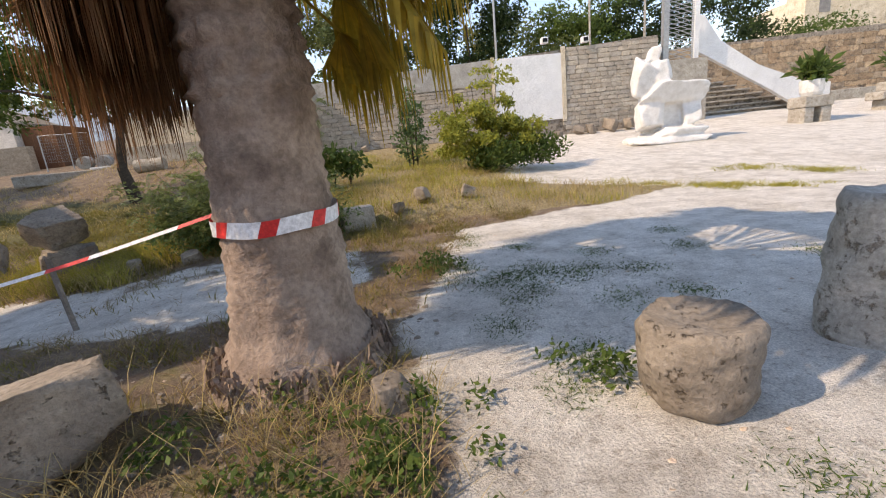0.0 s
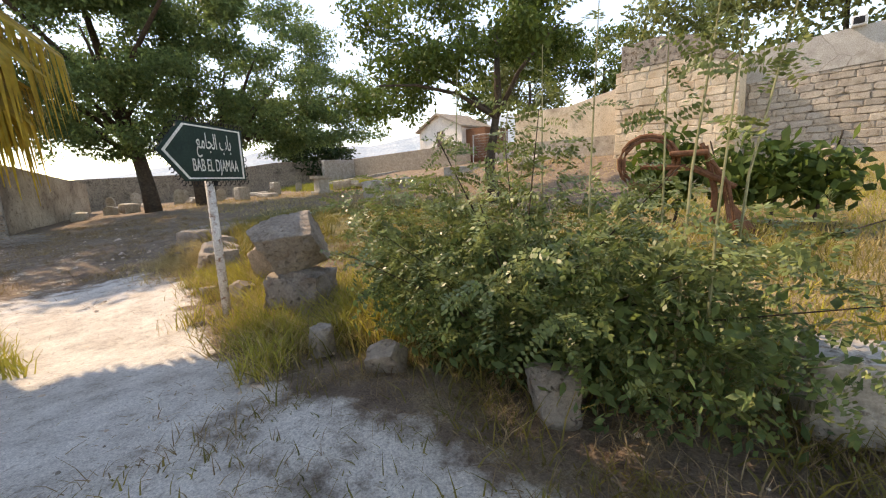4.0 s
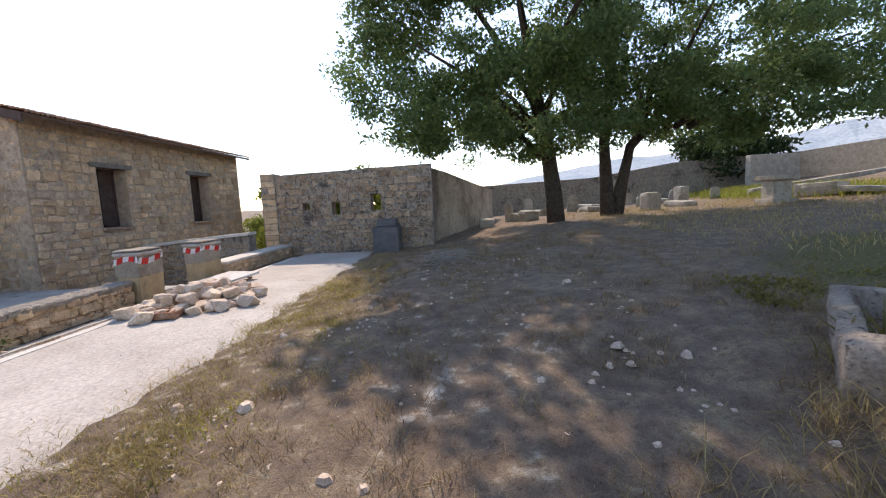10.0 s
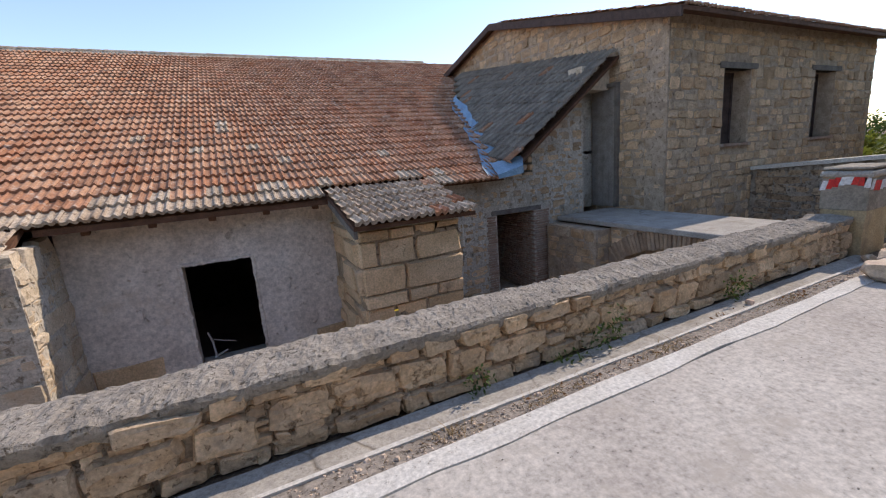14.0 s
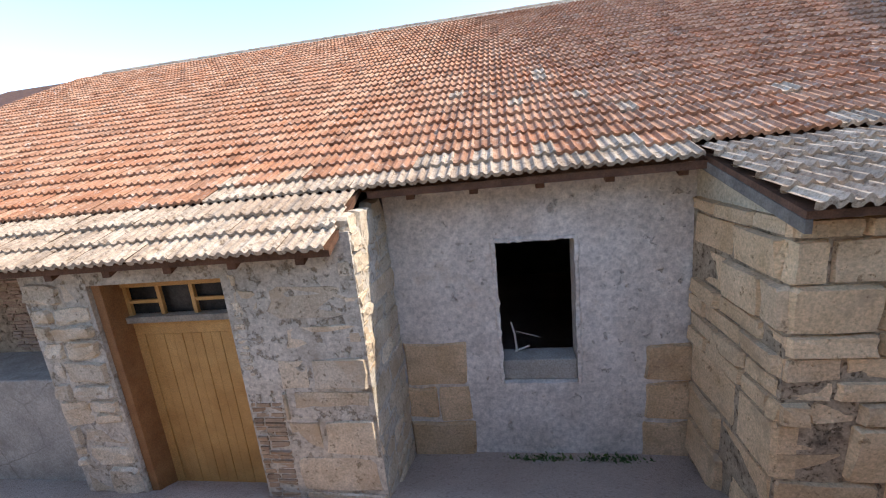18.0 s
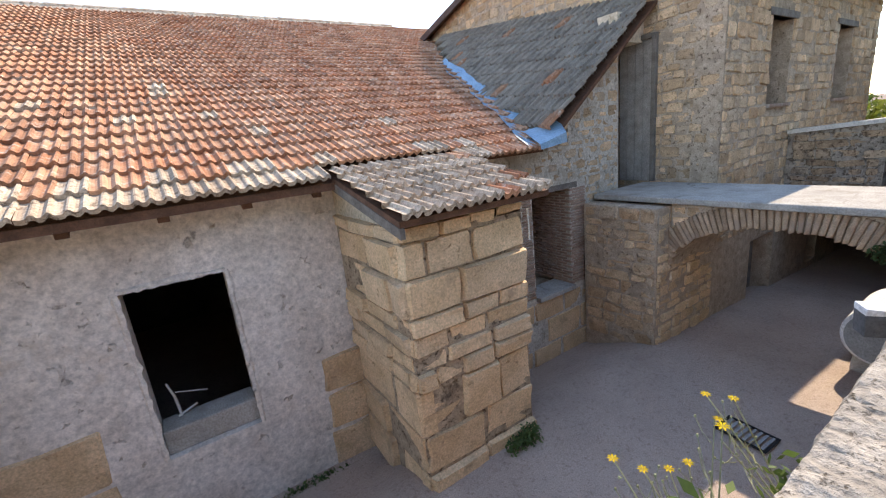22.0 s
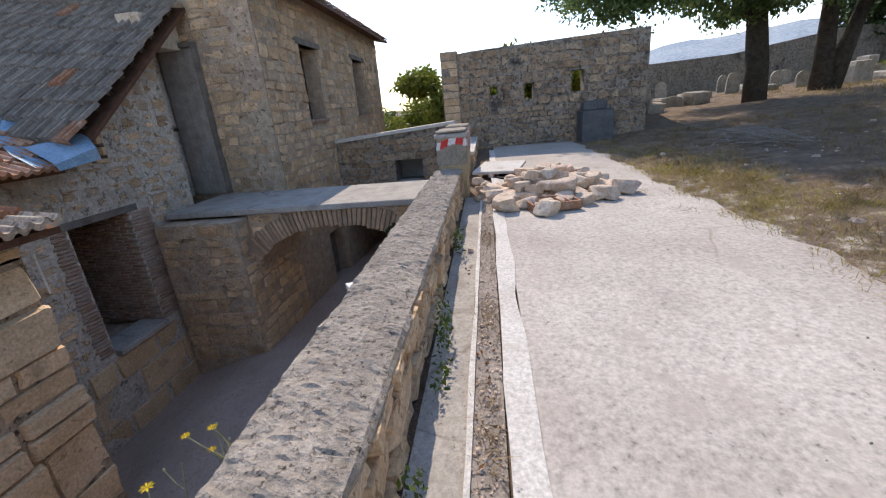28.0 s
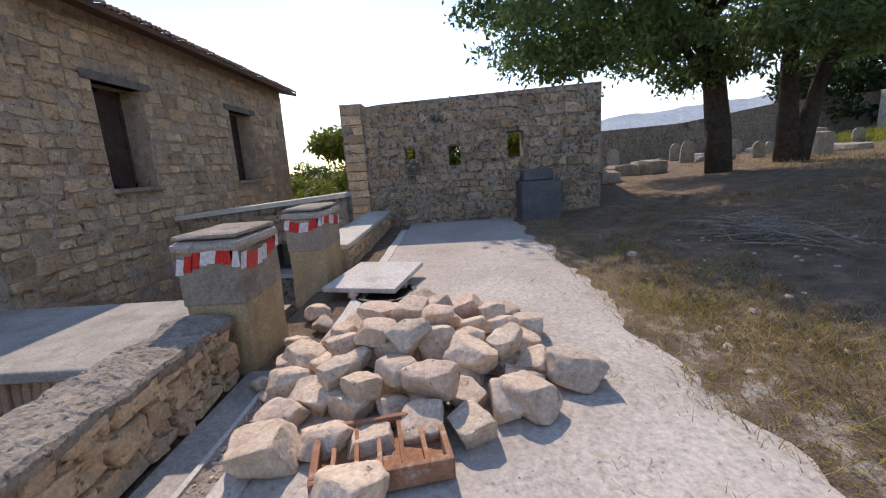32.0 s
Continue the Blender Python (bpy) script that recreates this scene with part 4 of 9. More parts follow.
g.prism([(EY, EZ), (RY, RZ), (-15.6, EZ), (-15.6, EZ - 0.08), (RY, RZ - 0.08), (EY, EZ - 0.08)], "x", -28.3, -18.6)
part("roof_boarding", g, M_WOOD_DARK, tall, "dark roof boarding")
part("verge_board", Geo().prism([(EY, EZ - 0.02), (RY, RZ - 0.02), (RY, RZ - 0.2), (EY, EZ - 0.2)], "x", -18.62, -18.56).prism([(RY, RZ - 0.02), (-15.6, EZ - 0.02), (-15.6, EZ - 0.2), (RY, RZ - 0.2)], "x", -18.62, -18.56), M_WOOD_SHUT, tall, "red brown verge board")
for wx0, wx1, wz0, wz1 in (W1, W2):
    sh = part("window", Geo().box(wx0, wx1, -3.98, -3.92, wz0, wz1), M_WOOD_SHUT, tall, "closed brown wooden shutters")
    part("shutter_rail", Geo().box(wx0, wx1, -3.92, -3.89, wz0, wz0 + 0.07).box(wx0, wx1, -3.92, -3.89, wz1 - 0.07, wz1).box(wx0, wx0 + 0.06, -3.92, -3.89, wz0, wz1).box(wx1 - 0.06, wx1, -3.92, -3.89, wz0, wz1).box((wx0 + wx1) / 2 - 0.035, (wx0 + wx1) / 2 + 0.035, -3.92, -3.89, wz0, wz1), M_WOOD_SHUT, sh)
    part("lintel", Geo().box(wx0 - 0.22, wx1 + 0.22, -3.7, -3.475, wz1, wz1 + 0.13), M_WOOD_OLD, tall, "weathered wooden lintel", bevel=0.01)
    part("sill", Geo().box(wx0 - 0.08, wx1 + 0.08, -3.9, -3.45, wz0 - 0.07, wz0), M_BRICK, tall, "thin brick sill", bevel=0.008)
part("door", Geo().box(DK[0], DK[1], -3.95, -3.9, DK[2], DK[3]), M_WOOD_OLD, tall, "dark old plank door")
part("door", Geo().box(-24.9, -24.1, -3.95, -3.9, -2.9, -0.9), M_WOOD_OLD, tall, "dark old plank door")
# upper door in the re-entrant corner, at the head of the bridge
up = thing("door_1", "tall grey weathered wooden door standing in the corner of the house", "door", kind="structure")
part("leaf", Geo().box(-18.86, -18.815, -5.46, -4.76, 0.02, 2.74), M_WOOD_GREY, up, "grey door boards")
for k in range(4):
    part("board", Geo().box(-18.815, -18.795 + 0.004 * (k % 2), -5.45 + 0.172 * k, -5.45 + 0.172 * k + 0.166, 0.05, 2.7), M_WOOD_GREY, up, bevel=0.004)
part("jamb", Geo().box(-18.86, -18.76, -4.76, -4.68, 0.02, 2.82).box(-18.86, -18.76, -5.46, -4.76, 2.74, 2.82), M_WOOD_OLD, up, "dark weathered door frame", bevel=0.006)
part("lobby_wall", Geo().box(-18.84, -18.04, -5.56, -5.5, 0.0, 2.9), M_LIME, up, "plastered side of the door niche")
part("head", Geo().box(-18.86, -18.0, -5.4, -4.98, 2.7, 3.2), M_PLASTER_TAN, up, "plastered head above the door")

# ---- wooden door and transom of the pier wing ----
wd = thing("door_2", "varnished yellow wooden panel door with a barred transom window", "door", kind="structure")
D0, D1 = -6.84, -5.2
part("leaf", Geo().box(D0 + 0.1, D1 - 0.12, -4.26, -4.2, -2.94, -0.36), M_DOOR, wd, "varnished boards", bevel=0.005)
part("stile", Geo().box(D0 + 0.1, D0 + 0.22, -4.2, -4.178, -2.94, -0.36), M_DOOR, wd, bevel=0.004)
part("stile", Geo().box(D1 - 0.24, D1 - 0.12, -4.2, -4.178, -2.94, -0.36), M_DOOR, wd, bevel=0.004)
part("rail", Geo().box(D0 + 0.22, D1 - 0.24, -4.2, -4.178, -0.54, -0.36), M_DOOR, wd, bevel=0.004)
for k in range(9):
    a = D0 + 0.225 + k * 0.13
    part("plank", Geo().box(a, a + 0.125, -4.2, -4.188 + 0.004 * (k % 2), -2.9, -0.545), M_DOOR, wd, bevel=0.004)
part("lining", Geo().box(D1 - 0.12, D1 - 0.005, -4.28, -3.9, -2.94, 0.21), M_DOOR_EDGE, wd, "red brown side lining", bevel=0.008)
part("frame", Geo().box(D0, D0 + 0.1, -4.28, -4.12, -2.94, 0.21).box(D0 + 0.1, D1 - 0.12, -4.28, -4.14, 0.09, 0.21), M_DOOR, wd, "yellow wooden frame", bevel=0.006)
part("transom_rail", Geo().box(D0 + 0.1, D1 - 0.12, -4.28, -4.1, -0.36, -0.28), M_PILLAR, wd, "grey dusty transom rail", bevel=0.006)
c0, c1 = D0 + 0.1, D1 - 0.12
m0, m1 = c0 + (c1 - c0) * 0.34, c0 + (c1 - c0) * 0.66
bars = Geo().box(c0, m0 - 0.025, -4.21, -4.17, -0.125, -0.085).box(m1 + 0.025, c1, -4.21, -4.17, -0.125, -0.085)
for x in (c0 + 0.025, m0, m1, c1 - 0.025):
    bars.box(x - 0.025, x + 0.025, -4.21, -4.165, -0.28, 0.09)
part("glazing_bar", bars, M_DOOR, wd, "yellow wooden glazing bars")
part("pane", Geo().box(c0, c1, -4.25, -4.24, -0.28, 0.09), M_PANE, wd, "dark dusty panes")
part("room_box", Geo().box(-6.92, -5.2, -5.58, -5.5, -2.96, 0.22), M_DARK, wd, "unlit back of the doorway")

# ---- end wall of the terrace and its return ----
endw = thing("wall_end", "ruined grey rubble wall with three small window holes", "wall", kind="structure")
HOLES = [(0.7, 0.93, 1.5, 1.74), (1.7, 1.98, 1.3, 1.74), (3.05, 3.4, 1.4, 1.97)]
g = wall_boxes(Geo(), -0.2, 5.15, 0, 0.5, -0.4, 2.68, HOLES)
g.v = [(-24.0 - y - 0.02, x, z) for x, y, z in g.v]
g.box(-24.5, -23.98, -0.69, -0.2, -0.4, 2.78)
g.prism([(-0.2, 2.68), (5.15, 2.68), (5.15, 2.9), (0.2, 2.74), (-0.2, 2.7)], "x", -24.5, -24.02)
part("wall", g, M_MORTAR_GREY, endw, "grey mortared rubble")
rg_ = Geo()
ends = [(-24.3, 4.85, 2.88), (-27.0, 5.62, 2.78), (-31.0, 6.8, 2.5), (-36.0, 8.25, 2.2)]
side_v = Vector((-0.28, 0.96, 0)) * 0.3
for (xa, ya, za), (xb, yb, zb) in zip(ends, ends[1:]):
    near_a, near_b = Vector((xa, ya, -0.3)), Vector((xb, yb, -0.3))
    up_a, up_b = Vector((0, 0, za + 0.3)), Vector((0, 0, zb + 0.3))
    rg_.add([near_a, near_b, near_b + up_b, near_a + up_a, near_a - side_v, near_b - side_v, near_b - side_v + up_b, near_a - side_v + up_a], [(0, 1, 2, 3), (7, 6, 5, 4), (3, 2, 6, 7), (0, 3, 7, 4), (1, 5, 6, 2)])
part("return_wall", rg_, M_STAINED, endw, "stained tan plaster return wall")
part("cistern", Geo().box(-24.0, -23.2, 3.2, 4.05, -0.1, 0.86).box(-24.0, -23.55, 3.3, 3.95, 0.86, 1.1), M_TANK, endw, "dark grey metal cistern", bevel=0.03)
side = thing("wall_low", "low grey wall with a pale coping beside the house", "wall", kind="structure")
g = Geo().prism([(-1.94, -1.3), (-3.5, -1.3), (-3.5, 0.62), (-1.94, 0.735)], "x", -22.4, -22.0)
g.prism([(-0.25, -1.3), (-1.2, -1.3), (-1.2, 0.79), (-0.25, 0.86)], "x", -22.4, -22.0)
g.prism([(-1.2, -1.3), (-1.94, -1.3), (-1.94, -0.53), (-1.2, -0.53)], "x", -22.4, -22.0)
g.prism([(-1.2, 0.05), (-1.94, 0.05), (-1.94, 0.735), (-1.2, 0.79)], "x", -22.4, -22.0)
g.box(-22.4, -22.0, -0.6, -0.25, -3.4, -1.3)
# Walls and slab added here to keep the sun off the floor behind.
part("passage", Geo().box(-27.9, -27.6, -3.5, -0.25, -3.6, -1.3).box(-27.9, -22.4, -3.5, -0.25, -1.45, -1.3).box(-27.6, -22.4, -0.45, -0.25, -3.6, -1.45), M_MORTAR_GREY, side, "plain walls and slab added to shade the floor below the wall")
part("wall", g, M_MORTAR_GREY, side)
part("sill", Geo().box(-22.42, -21.93, -1.99, -1.15, -0.6, -0.527), M_STRIP, side, "pale window sill")
# Closed box added behind the opening to keep it dark.
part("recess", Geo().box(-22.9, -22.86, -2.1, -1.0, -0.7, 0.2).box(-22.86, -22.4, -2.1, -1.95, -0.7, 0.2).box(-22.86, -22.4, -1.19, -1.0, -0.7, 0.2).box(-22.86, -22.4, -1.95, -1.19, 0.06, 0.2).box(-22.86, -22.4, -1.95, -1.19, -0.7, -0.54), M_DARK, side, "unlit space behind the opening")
part("coping", Geo().prism([(-0.25, 0.86), (-3.5, 0.62), (-3.5, 0.7), (-0.25, 0.94)], "x", -22.46, -21.94), M_STRIP, side, "pale coping")
M_WIRE = surface("galvanised wire", (0.34, 0.34, 0.33), (0.46, 0.46, 0.45), 8, 0.5, 0.1, 50, metal=0.5)

# ---- loose stones, slab and fittings on the terrace ----
PILE_MESHES = []
for i in range(9):
    me = rough_stone((1, 1, 1), 40 + i, 4, 0.18, ease=0.045)
    me.materials.append(M_PILE)
    PILE_MESHES.append(me)
rp = random.Random(5)


def drop_stone(meshes, x, y, z, sx, sy, sz, name, label, category, group):
    m = pose(x, y, z, rp.uniform(-14, 14), rp.uniform(-14, 14), rp.uniform(0, 360)) @ Matrix.Diagonal((sx, sy, sz, 1))
    ob = new(name, rp.choice(meshes))
    ob.matrix_world = m
    return tagged(ob, label, category, group)


heap = []
for tier, (count, z, shrink) in enumerate(((44, 0.0, 1.0), (22, 0.13, 0.72), (5, 0.24, 0.35))):
    tries = 0
    while count and tries < 900:
        tries += 1
        a, r = rp.uniform(0, 2 * math.pi), rp.random() ** 0.5
        s = rp.uniform(0.23, 0.36)
        x, y = -16.95 + 0.95 * shrink * r * math.cos(a) - 0.12 * r * math.sin(a), 1.42 + 0.85 * shrink * r * math.sin(a)
        if any(t == tier and math.hypot(x - hx, y - hy) < 0.37 * (s + hs) for hx, hy, hs, t in heap):
            continue
        heap.append((x, y, s, tier))
        drop_stone(PILE_MESHES, x, y, z - 0.01, s, s * rp.uniform(0.6, 0.85), s * rp.uniform(0.5, 0.66), "stone", "cream coloured rough field stone in a heap on the terrace", "stone", "heap of stones")
        count -= 1
for x, y, s in ((-15.72, 1.22, 0.33), (-15.98, 0.75, 0.36), (-16.6, 2.35, 0.36), (-16.35, 2.05, 0.34)):
    drop_stone(PILE_MESHES, x, y, -0.01, s, s * 0.8, s * 0.62, "stone", "cream coloured rough field stone in a heap on the terrace", "stone", "heap of stones")

clay = thing("clay_block", "broken red hollow clay block lying under the stones", "brick", at=pose(-15.98, 1.32, 0.03, 0, 0, 12))
part("shell", Geo().box(-0.2, 0.2, -0.3, 0.3, 0, 0.03).box(-0.2, -0.17, -0.3, 0.3, 0.03, 0.1).box(0.17, 0.2, -0.3, 0.3, 0.03, 0.1).box(-0.17, 0.17, -0.3, -0.27, 0.03, 0.1).box(-0.17, 0.17, 0.27, 0.3, 0.03, 0.1), M_TILE, clay, bevel=0.005)
for k in range(5):
    part("rib", Geo().box(-0.17, 0.17, -0.22 + 0.1 * k, -0.2 + 0.1 * k, 0.03, 0.085), M_TILE, clay)

slab = thing("stone_slab", "flat white stone slab propped over a drain opening", "slab", at=pose(-18.92, 0.78, 0.1, 0, 3, -14))
part("plate", Geo().box(-0.48, 0.48, -0.42, 0.42, 0, 0.055), M_STRIP, slab, bevel=0.01)
man = thing("manhole", "round drain with a dark iron rim and a black painted hole beside the slab", "drain", at=(-18.55, 0.95, 0.013))
ring = Geo()
for k in range(24):
    a, b = 2 * math.pi * k / 24, 2 * math.pi * (k + 1) / 24
    ring.add([(r * math.cos(t), r * math.sin(t), z) for t in (a, b) for r, z in ((0.33, 0), (0.33, 0.03), (0.28, 0.03), (0.28, 0.004))], [(0, 1, 5, 4), (1, 2, 6, 5), (2, 3, 7, 6)])
part("rim", ring, M_IRON, man, "iron rim")
# Black disc paints the darkness of the open hole; nothing is cut out.
part("lid", Geo().prism([(0.28 * math.cos(2 * math.pi * k / 24), 0.28 * math.sin(2 * math.pi * k / 24)) for k in range(24)], "z", 0, 0.006), M_IRON, man, "black disc standing in for the unlit hole")
for x, y, s in ((-18.5, 0.6, 0.12), (-18.75, 1.1, 0.11), (-19.25, 0.5, 0.13), (-19.3, 1.05, 0.12)):
    drop_stone(PILE_MESHES, x, y, 0.005, s, s, 0.1, "prop_stone", "small cream stone propping up the white slab", "stone", "slab props")
for x, y, s in ((-16.95, 0.5, 0.2), (-16.75, 0.42, 0.16), (-17.3, 0.45, 0.22), (-17.75, 0.5, 0.2), (-18.0, 0.38, 0.24), (-16.6, 0.52, 0.12), (-14.6, 0.36, 0.08), (-12.3, 0.5, 0.05), (-15.2, 0.47, 0.07)):
    drop_stone(PILE_MESHES, x, y, -0.02, s, s * 0.8, s * 0.6, "rubble_stone", "small rubble stone lying in the gutter", "stone", "rubble in the gutter")

flood = thing("floodlight", "white topped floodlight with a dark blue glass on the parapet side", "lamp", at=pose(-13.62, -0.44, 0.05, 0, 0, 35) @ Matrix.Scale(0.72, 4))
part("housing", Geo().prism([(-0.1, 0.06), (0.1, 0.06), (0.1, 0.1), (-0.1, 0.12)], "x", -0.09, 0.09), M_WHITEWASH, flood, "white metal top", bevel=0.008)
part("body", Geo().prism([(-0.09, -0.12), (0.09, -0.12), (0.1, 0.058), (-0.1, 0.058)], "x", -0.085, 0.085), M_TANK, flood, "dark blue grey body", bevel=0.01)
part("bracket", Geo().box(-0.012, 0.012, 0.1, 0.26, -0.1, -0.06), M_IRON, flood, "bent iron bracket")
tank = thing("tank", "metal tank, sunlit top drawn white, lying on blocks under the footbridge", "tank", at=(-18.05, -1.03, -1.96))
shell = [(0.0, 0.38), (-0.03, 0.42), (-0.4, 0.42), (-1.1, 0.42), (-1.14, 0.38)]
# White shell puts the sunlit top into the colour; the end stays grey.
part("shell", Geo().tube([(q, 0, 0) for q, _ in shell], [r for _, r in shell], 36), M_WHITEWASH, tank, "metal shell, white for its sunlit top")
part("end_plate", Geo().prism([(0.37 * math.cos(2 * math.pi * k / 36), 0.37 * math.sin(2 * math.pi * k / 36)) for k in range(36)], "x", -0.01, 0.012), M_LAMP, tank, "grey end plate")
for q in (-0.3, -0.9):
    part("support", worn_box(q - 0.12, q + 0.12, -0.3, 0.3, -1.0, -0.36, 4, 0.02, 0.1), M_CEMENT, tank, "cement block support")

drain = thing("drain_grate", "dark iron drain grate set in the lane floor", "drain", at=pose(-15.57, -1.63, -2.494, 0, 0, 86))
part("frame", Geo().box(-0.28, 0.28, -0.18, -0.15, 0, 0.015).box(-0.28, 0.28, 0.15, 0.18, 0, 0.015).box(-0.28, -0.25, -0.15, 0.15, 0, 0.015).box(0.25, 0.28, -0.15, 0.15, 0, 0.015), M_IRON, drain)
for k in range(8):
    part("bar", Geo().box(-0.23 + k * 0.063, -0.2 + k * 0.063, -0.15, 0.15, 0, 0.012), M_LAMP, drain)

stick = thing("wood_scrap", "pale broken wooden lath standing in the dark window opening", "wood", at=(-10.05, -5.5, -1.6))
part("upright", Geo().tube([(0, 0, 0), (0.02, 0, 0.28), (0.06, 0.05, 0.48)], [0.018, 0.016, 0.012], 6), M_STRIP, stick)
part("foot", Geo().tube([(-0.18, 0, 0.09), (0, 0, 0.02), (0.03, 0, 0.0)], [0.012, 0.016, 0.02], 6), M_STRIP, stick)
part("cross_lath", Geo().tube([(0.0, 0.0, 0.32), (-0.32, -0.04, 0.2)], [0.006, 0.006], 5), M_STRIP, stick)

thing("gutter_chain", "thin pale chain hanging at the corner of the annex", "chain", Geo().tube([(-13.87, -3.36, 0.42), (-13.86, -3.34, 0.2), (-13.87, -3.35, 0.05)], [0.012, 0.009, 0.012], 6), M_STRIP)

# ---- sign post ----
sp = thing("sign_post", "dark green arrow sign with white lettering on a rusty white post", "sign", at=(-6.8, 7.47, full_ground(-6.8, 7.47)))
part("post", Geo().tube([(0, 0, -0.1), (0.0, 0.0, 0.8), (0.0, 0, 1.52)], [0.042, 0.041, 0.04], 14), M_POST, sp, "flaking white iron post", smooth=True)
BOARD = Matrix.Translation((0.04, 0.05, 1.41)) @ Matrix.Rotation(math.radians(-53), 4, "Z") @ Matrix.Diagonal((0.9, 1, 0.88, 1))


def on_board(pts, y):
    return [BOARD @ Vector((u, y, w)) for u, w in pts]


ARROW = [(-0.72, 0.29), (-0.42, 0.58), (0.5, 0.58), (0.5, 0.0), (-0.42, 0.0)]
ARROW = [(-u, w) for u, w in ARROW]


def plate(shape, y0, y1):
    n = len(shape)
    return Geo().add(on_board(shape, y0) + on_board(shape, y1), [tuple(range(n)), tuple(range(n, 2 * n))[::-1]] + [(i, (i + 1) % n, n + (i + 1) % n, n + i) for i in range(n)])


part("board", plate(ARROW, -0.006, 0.012), M_SIGN, sp, "dark green arrow board")
part("back_plate", plate([(u * 0.93, 0.29 + (w - 0.29) * 0.93) for u, w in ARROW], -0.012, -0.007), M_WIRE, sp, "grey metal back of the board")
for y0, y1 in ((0.012, 0.016),):
    for (a, b), (c, d) in zip(ARROW, ARROW[1:] + ARROW[:1]):
        mid = (0.0, 0.29)
        k, j = 0.93, 0.88
        q = [(a * k + mid[0] * (1 - k), mid[1] + (b - mid[1]) * k), (c * k, mid[1] + (d - mid[1]) * k), (c * j, mid[1] + (d - mid[1]) * j), (a * j, mid[1] + (b - mid[1]) * j)]
        part("border", plate(q, y0, y1), M_SIGN_W, sp, "white painted border")
edge_pts = []
for (a, b), (c, d) in zip(ARROW, ARROW[1:] + ARROW[:1]):
    n = max(2, int(math.hypot(c - a, d - b) / 0.075))
    edge_pts += [(a + (c - a) * i / n, b + (d - b) * i / n) for i in range(n)]
for u, w in edge_pts:
    d = Vector((u, 0, w - 0.29)).normalized()
    curl = [BOARD @ (Vector((u, 0, w)) + d * 0.03 + Vector((0.028 * math.cos(t), 0, 0.028 * math.sin(t)))) for t in np.linspace(0, 5.2, 7)]
    part("curl", Geo().tube(curl, [0.005] * 7, 5), M_IRON, sp)


def lettering(text, size, u, w, side):
    cu = bpy.data.curves.new("lettering", "FONT")
    cu.body, cu.size, cu.align_x, cu.extrude = text, size, "CENTER", 0.0015
    cu.space_character = 1.0
    tmp = bpy.data.objects.new("lettering", cu)
    me = bpy.data.meshes.new_from_object(tmp)
    bpy.data.objects.remove(tmp)
    me.materials.clear()
    me.materials.append(M_SIGN_W)
    ob = new("lettering", me)
    ob.parent = sp
    turn = Matrix.Rotation(math.pi / 2, 4, "X") if side < 0 else Matrix.Rotation(math.pi, 4, "Z") @ Matrix.Rotation(math.pi / 2, 4, "X")
    ob.matrix_basis = BOARD @ Matrix.Translation((u, side * 0.018, w)) @ turn @ Matrix.Diagonal((0.72, 1.35, 1, 1))
    return tagged(ob, "white painted lettering")


lettering("BAB EL DJAMAA", 0.135, -0.02, 0.1, 1)
lettering("\uFECA\uFEE3\uFE8E\uFEA0\uFEDF\uFE8D \uFE8F\uFE8E\uFE91", 0.17, -0.02, 0.33, 1)
part("strap", Geo().tube([(0, 0, 1.5), (0, 0, 1.56)], [0.048, 0.046], 14), M_RUST, sp, "rusty torn post end")
part("bracket", worn_box(-0.02, 0.03, 0.0, 0.07, 1.36, 1.95, 12, 0.006, 0.05), M_IRON, sp, "black iron bracket holding the board")



def worn_drum(profile, seed):
    """A short column drum from (height, radius) pairs, with chipped edges."""
    g = Geo()
    n = 44
    zs = np.linspace(0, profile[-1][0], 30)
    v = []
    for z in zs:
        r = np.interp(z, [q[0] for q in profile], [q[1] for q in profile])
        for k in range(n):
            a = 2 * math.pi * k / n
            b = noise.fractal(Vector((math.cos(a) * 1.6, math.sin(a) * 1.6, z * 4 + seed)), 1, 2, 5)
            v.append(((r + 0.035 * b) * math.cos(a), (r * 0.93 + 0.035 * b) * math.sin(a), z + 0.02 * b * (z > zs[-3])))
    rim = len(v) - n
    m = len(v)
    v += [(q[0] * 0.5, q[1] * 0.5, zs[-1] - 0.03 + 0.012 * noise.noise(Vector((q[0] * 9, q[1] * 9, seed)))) for q in v[rim:]] + [(0, 0, zs[-1] - 0.035)]
    f = [(i * n + k, i * n + (k + 1) % n, (i + 1) * n + (k + 1) % n, (i + 1) * n + k) for i in range(len(zs) - 1) for k in range(n)]
    f += [(rim + k, rim + (k + 1) % n, m + (k + 1) % n, m + k) for k in range(n)] + [(m + k, m + (k + 1) % n, m + n) for k in range(n)]
    me = fix_normals(g.add(v, f).mesh("stone_drum", M_BOULDER, True))
    me.materials.clear()
    return me


# ---- boulders along the lane ----
BOULDERS = []
for i in range(7):
    me = rough_stone((1, 1, 1), 70 + i, 4, 0.24)
    me.materials.append(M_BOULDER)
    BOULDERS.append(me)


def boulder(x, y, sx, sy, sz, k, turn=0, label="pitted grey boulder lying in dry grass", sink=0.05):
    ob = new("boulder", BOULDERS[k % 7])
    ob.matrix_world = pose(x, y, full_ground(x, y) - sink, 0, 0, turn) @ Matrix.Diagonal((sx, sy, sz + sink, 1))
    return tagged(ob, label, "boulder", "boulders beside the lane")


boulder(-7.5, 8.24, 0.5, 0.46, 0.62, 0, 20, "upright pale boulder behind the sign post", 0.1)
boulder(-7.55, 7.86, 0.3, 0.24, 0.22, 2, 10)
boulder(-8.2, 7.65, 0.2, 0.16, 0.14, 3, 80, "small white stone at the edge of the lane", 0.03)
